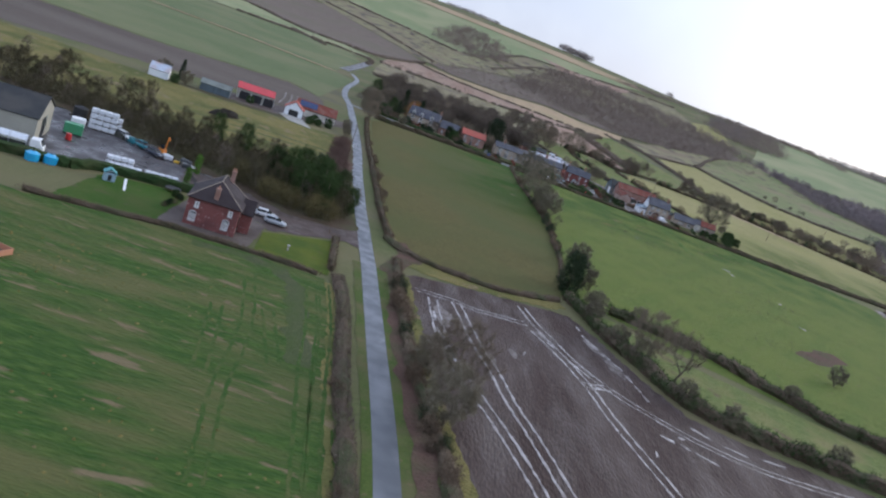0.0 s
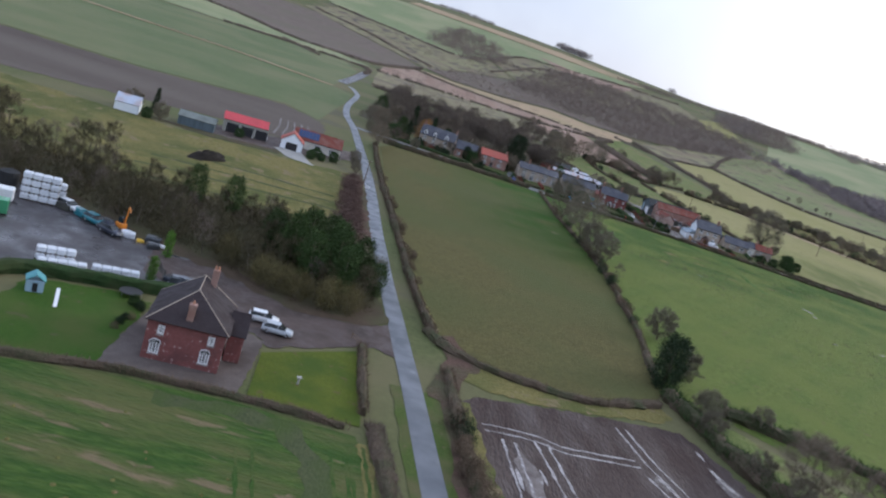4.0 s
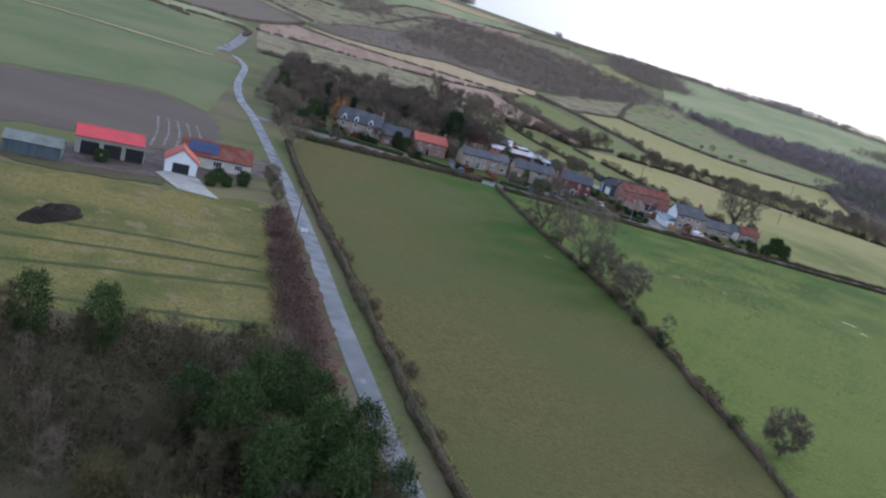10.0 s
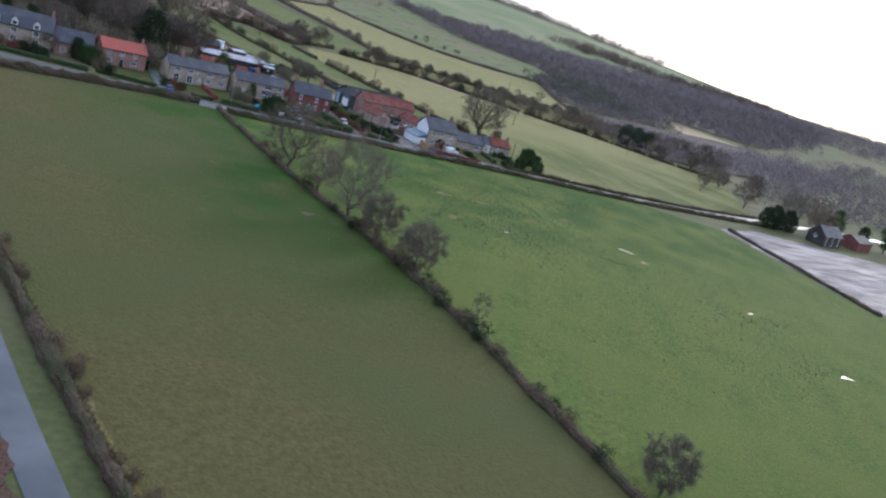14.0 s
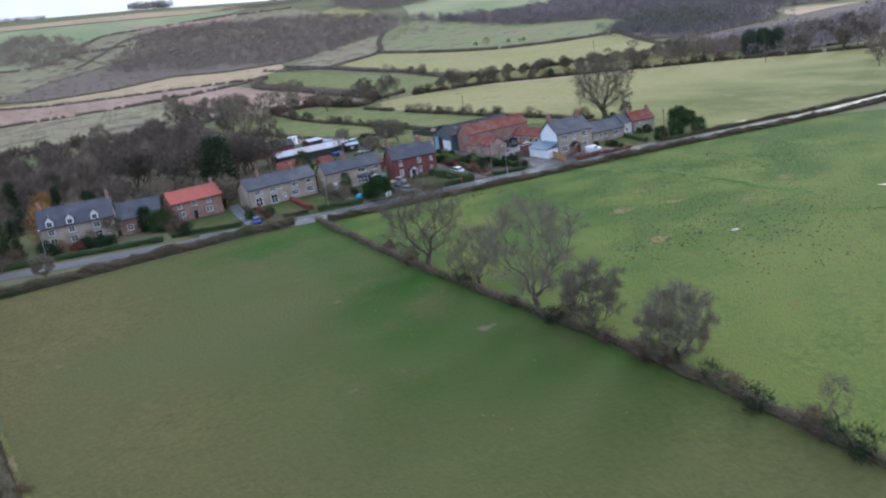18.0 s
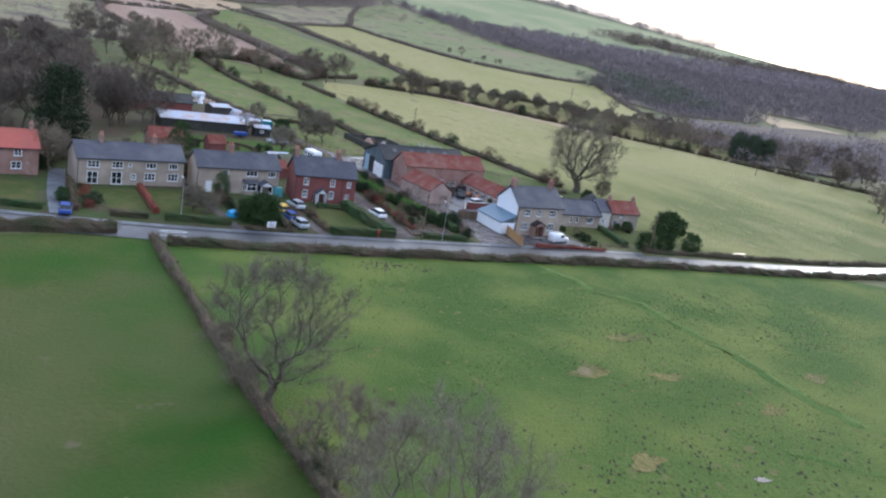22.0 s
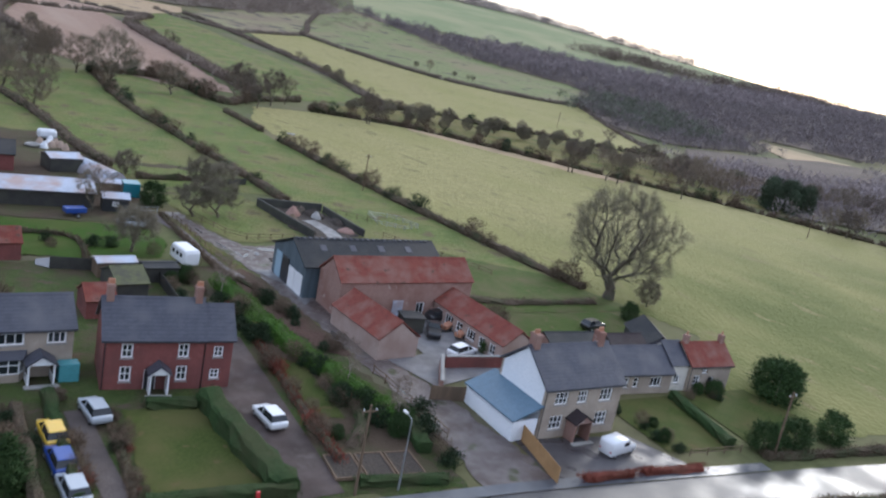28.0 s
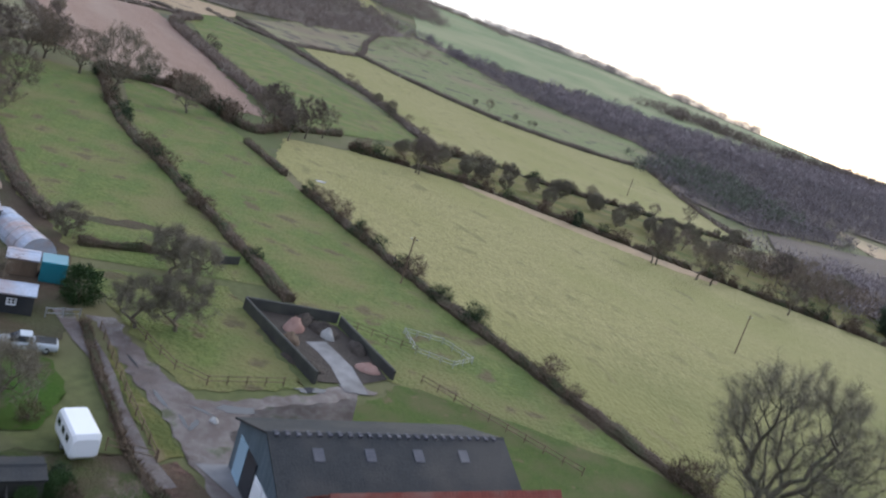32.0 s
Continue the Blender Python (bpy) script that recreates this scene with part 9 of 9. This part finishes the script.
for k, (x, y) in enumerate([(47.4, 367.2), (47.2, 365.1)]):
    line = [(x + 1.9 * math.cos(a), y + .42 * math.sin(a) - .08 * math.cos(a)) for a in np.linspace(0, 2 * math.pi, 25)]
    strip("road_marking", line, .14, "roadpaint", "worn white oval road marking", "road marking", lift=.14, step=.4)
for k in range(26):
    x = 25 + k * 8
    y = float(np.interp(x, [p[0] for p in VILLAGE], [p[1] for p in VILLAGE]))
    y2 = float(np.interp(x + 2, [p[0] for p in VILLAGE], [p[1] for p in VILLAGE]))
    if x < 38:
        strip("road_marking", [(x, y), (x + 2, y2)], .1, "roadpaint", "worn white centre line dash", "road marking", lift=.135)
for side in (-1, 1):
    strip("kerb", off([(p[0], p[1]) for p in VILLAGE[2:7]], side * 3.0), .3, "asphalt", "wet grey kerb along the road", "kerb", lift=.18)
strip("pavement_village", off([(p[0], p[1]) for p in VILLAGE[2:7]], -3.75), 1.2, "asphalt", "narrow wet footway beside the road", "pavement", lift=.16)

# raised beds in the garden
for x, y in [(87.5, 369.4), (90.3, 369.1), (93.1, 368.8)]:
    ob = thing("raised_bed", x, y, -6, "timber edged vegetable bed of bare soil", "garden bed", "vegetable beds", dz=.1)
    for a in (box(0, 0, 0, 2.6, .14, .3), box(0, 3.7, 0, 2.6, 3.84, .3), box(0, .14, 0, .14, 3.7, .3), box(2.46, .14, 0, 2.6, 3.7, .3)):
        bit("edge_board", a[0], a[1], "wood", ob)
    v, f = box(.14, .14, 0, 2.46, 3.7, .22)
    bit("soil", v, f, "manure", ob)


# ---- farm yard by the farmhouse ----
def sack_block(x, y, turn, nx, nz, label, size=1.1, group="wrapped pallets"):
    """Stacked wrapped pallets, each a thing."""
    for i in range(nx):
        for k in range(nz):
            ob = thing("wrapped_pallet", x, y, turn, label, "pallet", group, dz=.08 + k * size * .84)
            ob.matrix_world = ob.matrix_world @ pose(i * size * 1.04, .04 * (k % 2), 0)
            v, f = rounded(0, 0, .14, size, size, size * .82, .14)
            bit("load", v, f, "wrap", ob)
            v, f = join(box(.02, .02, 0, .14, size - .02, .13), box(size / 2 - .06, .02, 0, size / 2 + .06, size - .02, .13), box(size - .14, .02, 0, size - .02, size - .02, .13))
            bit("base", v, f, "wood", ob)


sack_block(-66.6, 175.4, 15, 4, 4, "white shrink-wrapped pallet in a tall stack", 1.35)
sack_block(-66.2, 177, 15, 4, 3, "white shrink-wrapped pallet in a tall stack", 1.35)
sack_block(-52.4, 151.6, 24, 5, 1, "white wrapped pallet beside the hedge", 1.2)
sack_block(-46.4, 155.0, 20, 5, 1, "white wrapped pallet beside the hedge", 1.2)
sack_block(-53.4, 153.2, 24, 4, 2, "white wrapped pallet beside the hedge", 1.2)
ob = thing("box_trailer", -68.6, 171.2, 20, "white boxy storage tank in the yard", "tank", dz=.08)
v, f = rounded(0, 0, .2, 2.8, 2.0, 2.2, .2)
bit("body", v, f, "white", ob)
wheels(ob, (1.4,), 2.0)
ob = thing("silo_tank", -69.6, 177.6, 0, "black plastic storage tank in the yard", "tank", dz=.08)
v, f = join(tube((0, 0, 0), (0, 0, 3.2), 1.5, 1.5, 16), tube((0, 0, 3.2), (0, 0, 3.6), 1.5, .4, 16))
bit("body", v, f, "black", ob)
for x, y in [(-61, 139.8), (-58.6, 141.6)]:
    ob = thing("plastic_tank", x, y, 20, "bright blue round plastic tank", "tank", "blue tanks")
    v, f = join(tube((0, 0, -.1), (0, 0, 1.3), 1.2, 1.25, 16), tube((0, 0, 1.3), (0, 0, 1.7), 1.25, .5, 16))
    bit("body", v, f, "paint_cyan", ob)
    v, f = tube((0, 0, 1.7), (0, 0, 1.8), .3, .3, 10)
    bit("lid", v, f, "black", ob)
ob = thing("skip", -67.4, 165.4, 20, "green steel skip beside the warehouse", "skip", dz=.08)
v, f = rounded(0, 0, .1, 3.6, 2.0, 2.2, .1)
bit("body", v, f, "paint_green", ob)
ob = thing("drum", -64.4, 161.4, 20, "red drum in the yard", "drum", dz=.08)
v, f = tube((0, 0, 0), (0, 0, 1.3), .6, .6, 12)
bit("body", v, f, "paint_red", ob)
ob = thing("excavator", -50.2, 175.4, -30, "small orange excavator with raised arm", "excavator", dz=.05)
v, f = rounded(-.8, -.6, .4, .8, .6, 1.3, .12)
bit("body", v, f, "paint_orange", ob)
v, f = rounded(-.4, -.5, 1.3, .5, .5, 2.2, .08)
bit("cab", v, f, "glass", ob)
v, f = tube((.6, 0, 1.0), (1.0, 0, 4.2), .14, .1, 6)
arm = bit("arm", v, f, "paint_orange", ob)
v, f = tube((1.0, 0, 4.2), (1.5, 0, 3.4), .1, .08, 6)
bit("dipper", v, f, "paint_orange", arm)
for s in (-.5, .5):
    v, f = rounded(-1.0, s - .17, 0, 1.0, s + .17, .42, .12)
    bit("crawler", v, f, "black", ob)
for x, y, m, s, lab in [(-48.2, 173.2, "wrap", 1.1, "crumpled white plastic sheet"), (-46, 172.6, "paint_yellow", .55, "yellow plastic crate in the yard"), (-43.6, 171.6, "paint_dark", 1.0, "dark green plastic bin in the yard"), (-42.6, 173, "white", .5, "white plastic tub in the yard"), (-44.4, 174, "paint_dark", 1.2, "dark sheeted heap at the yard edge"), (-57, 176.4, "paint_teal", 1.2, "dark green farm bin"), (-60, 177, "darkwood", 1.2, "heap of dark timber"), (-62.6, 178, "wood", 1.3, "stack of brown timber"), (-52.6, 175.6, "paint_dark", 1.2, "dark machine part in the yard")]:
    ob = thing("yard_box", x, y, random.Random(x).uniform(-40, 40), lab, "yard clutter", "yard clutter", dz=.05)
    v, f = rounded(-s, -s * .6, 0, s, s * .6, s * .8, .1 * s)
    bit("body", v, f, m, ob)
    v, f = rounded(-s * .9, -s * .5, s * .8, s * .4, s * .5, s * .95, .05 * s)
    bit("lid", v, f, m, ob)
ob = thing("playhouse", -49.4, 142.4, 25, "pale blue wooden garden playhouse", "playhouse", dz=.08)
v, f = rounded(0, 0, 0, 2.0, 1.8, 1.5, .03)
bit("wall", v, f, "bluedoor", ob)
v, f = prism([(-.15, 1.45), (1.0, 2.2), (2.15, 1.45), (2.15, 1.55), (1.0, 2.32), (-.15, 1.55)], -.15, 1.95)
bit("roof", v, [tuple(reversed(q)) for q in f], "tarp_teal", ob)
v, f = box(.7, -.03, .1, 1.3, 0, 1.2)
bit("door", v, f, "doorpaint", ob)
ob = thing("slide", -45.6, 142.6, -70, "pale plastic garden slide", "slide", dz=.08)
v, f = loft([[(0, -.22, 1.5), (0, .22, 1.5), (0, .22, 1.56), (0, -.22, 1.56)], [(1.6, -.22, .55), (1.6, .22, .55), (1.6, .22, .61), (1.6, -.22, .61)], [(2.6, -.22, .1), (2.6, .22, .1), (2.6, .22, .16), (2.6, -.22, .16)]])
bit("chute", v, f, "white", ob)
for s in (-.2, .2):
    v, f = tube((-.5, s, 0), (0, s, 1.5), .035, .035, 6)
    bit("ladder_rail", v, f, "steel", ob)
for i in range(4):
    v, f = tube((-.4 + i * .12, -.2, .3 + i * .33), (-.4 + i * .12, .2, .3 + i * .33), .025, .025, 5)
    bit("rung", v, f, "steel", ob)
ob = thing("trampoline", -39.4, 150.6, 0, "dark round garden trampoline", "trampoline", dz=.08)
v, f = tube((0, 0, .7), (0, 0, .78), 1.5, 1.5, 18)
bit("mat", v, f, "black", ob)
for i in range(6):
    a = i * math.pi / 3
    v, f = tube((1.45 * math.cos(a), 1.45 * math.sin(a), -.05), (1.45 * math.cos(a), 1.45 * math.sin(a), .75), .03, .03, 5)
    bit("leg", v, f, "steel", ob)
ob = thing("bird_table", -14.6, 139.2, 0, "pale stone bird bath on the lawn", "bird bath", dz=.08)
v, f = join(tube((0, 0, 0), (0, 0, .8), .16, .1, 8), tube((0, 0, .8), (0, 0, .95), .2, .38, 10))
bit("basin", v, f, "concrete", ob)
ob = thing("feed_trough", -44, 96.5, -15, "rusty metal cattle feeder in the field", "feeder", dz=.04)
v, f = join(box(-1.6, -1.2, 0, 1.6, -1.1, .8), box(-1.6, 1.1, 0, 1.6, 1.2, .8), box(-1.6, -1.1, 0, -1.5, 1.1, .8), box(1.5, -1.1, 0, 1.6, 1.1, .8))
bit("sides", v, f, "pot", ob)
v, f = box(-1.5, -1.1, 0, 1.5, 1.1, .1)
bit("floor", v, f, "wood", ob)
ob = thing("gate", -39.6, 163, -60, "dark timber field gate at the yard", "gate", dz=.08)
for k in range(5):
    v, f = box(0, -.03, .2 + k * .22, 3.2, .03, .3 + k * .22)
    bit("bar", v, f, "darkwood", ob)
for k in (0, 3.1):
    v, f = box(k - .06, -.08, -.2, k + .08, .08, 1.35)
    bit("post", v, f, "darkwood", ob)
ob = thing("oil_tank", -36.8, 158.6, 10, "dark oil tank beside the farmhouse", "tank", dz=.08)
v, f = rounded(0, 0, .3, 4.2, 1.4, 1.5, .2)
bit("body", v, f, "paint_dark", ob)
for k in (.6, 3.2):
    v, f = box(k, .1, -.1, k + .4, 1.3, .32)
    bit("pier", v, f, "concrete", ob)

# solar panels and far farm pieces
ob = thing("solar_array", -43.5, 293.4, 8, "blue solar panels fixed to the bungalow roof", "solar panels")
ob.matrix_world = pose(-43.5, 293.4, min(gz(-43.5, 293.4), gz(-29, 295.4)), 0, 0, 8) @ pose(1.2, .5, 3.34, 35.5, 0, 0)
for i in range(6):
    for k in range(2):
        v, f = rounded(i * 1.05, k * 1.55, .02, i * 1.05 + 1.0, k * 1.55 + 1.5, .07, .01)
        bit("panel", v, f, "solar", ob)
shed("white_bungalow", -86, 263.6, 12, 6.0, 6.5, 2.2, 4.0, "render", "tin", "small white bungalow with a pale roof", group="farm by the lane", category="house")
tree("spruce", -79.4, 276, .55, group="village trees")
for x, y, s in [(-84, 271, .7), (-75, 267, .6), (-78, 265, .5), (-56.4, 279, .45), (-36, 281, .45), (-33, 283, .4), (-30, 287, .5), (-35, 286, .5)]:
    tree("bushy" if s > .5 else "holly", x, y, s * (1 if s > .5 else 1.6), group="farm shrubs")
for x, y, s in [(-24.5, 296, .5), (-23.5, 288, .45), (-22.6, 281, .4)]:
    tree("bushy", x, y, s, group="farm shrubs")
heap("stone_heap", 100.4, 426.8, 1.5, 1.0, .4, "concrete", "small heap of pale stones by the track", 30)


def clods(name, spots, label, mat, category, seed=1, size=.16):
    """Small earth heaps strewn over patches (x, y, spread, count), as one mass."""
    g = np.random.default_rng(seed)
    V, F = [], []
    for x, y, r, n in spots:
        for _ in range(n):
            px, py = x + g.normal() * r, y + g.normal() * r * .5
            w, h = g.uniform(.7, 1.6) * size, g.uniform(.6, 1.3) * size
            z, o = gz(px, py) + .05, len(V)
            V += [(px + w * math.cos(a), py + w * math.sin(a), z) for a in (0, 1.26, 2.5, 3.8, 5.0)] + [(px, py, z + h)]
            F += [(o + i, o + (i + 1) % 5, o + 5) for i in range(5)]
    tagged(new(name, mesh_of(name, V, F, [mat])), label, category, kind="stuff")


clods("molehills", [(58, 352, 3, 60), (74, 354, 2, 60), (79, 353, 2, 30), (104, 300, 9, 70), (92, 312, 8, 50), (84, 280, 9, 70), (112, 262, 10, 70), (75, 300, 8, 40), (130, 276, 9, 40), (98, 242, 12, 60), (121, 207, 7, 90), (108, 203, 6, 40), (72, 298, 4, 40), (86, 300, 6, 90), (92, 290, 6, 90), (130, 258, 6, 70), (119, 236, 7, 70), (124, 338, 7, 50), (131, 324, 5, 60), (101, 327, 3, 30)], "dark molehills strewn over the pasture", "manure", "molehills", 3, .15)
clods("tussocks", [(110, 320, 26, 500), (90, 290, 22, 500), (130, 300, 30, 500), (100, 260, 30, 500), (75, 330, 14, 200), (150, 330, 20, 200), (84, 303, 8, 200), (96, 313, 9, 160), (116, 240, 14, 240), (134, 322, 10, 160)], "tufted grass clumps in the pasture", "meadow", "grass tufts", 4, .13)
clods("furrow_tufts", [(-25, 60, 18, 160), (-40, 100, 14, 120)], "pale dry tufts in the mown field", "rough", "grass tufts", 5, .2)
clods("green_tussocks", [(70, 345, 9, 320), (90, 338, 11, 380), (112, 332, 11, 380), (134, 330, 10, 320), (100, 318, 12, 360), (76, 322, 9, 240), (150, 336, 9, 220)], "dark green grass tufts near the road", "lawn", "grass tufts", 6, .10)
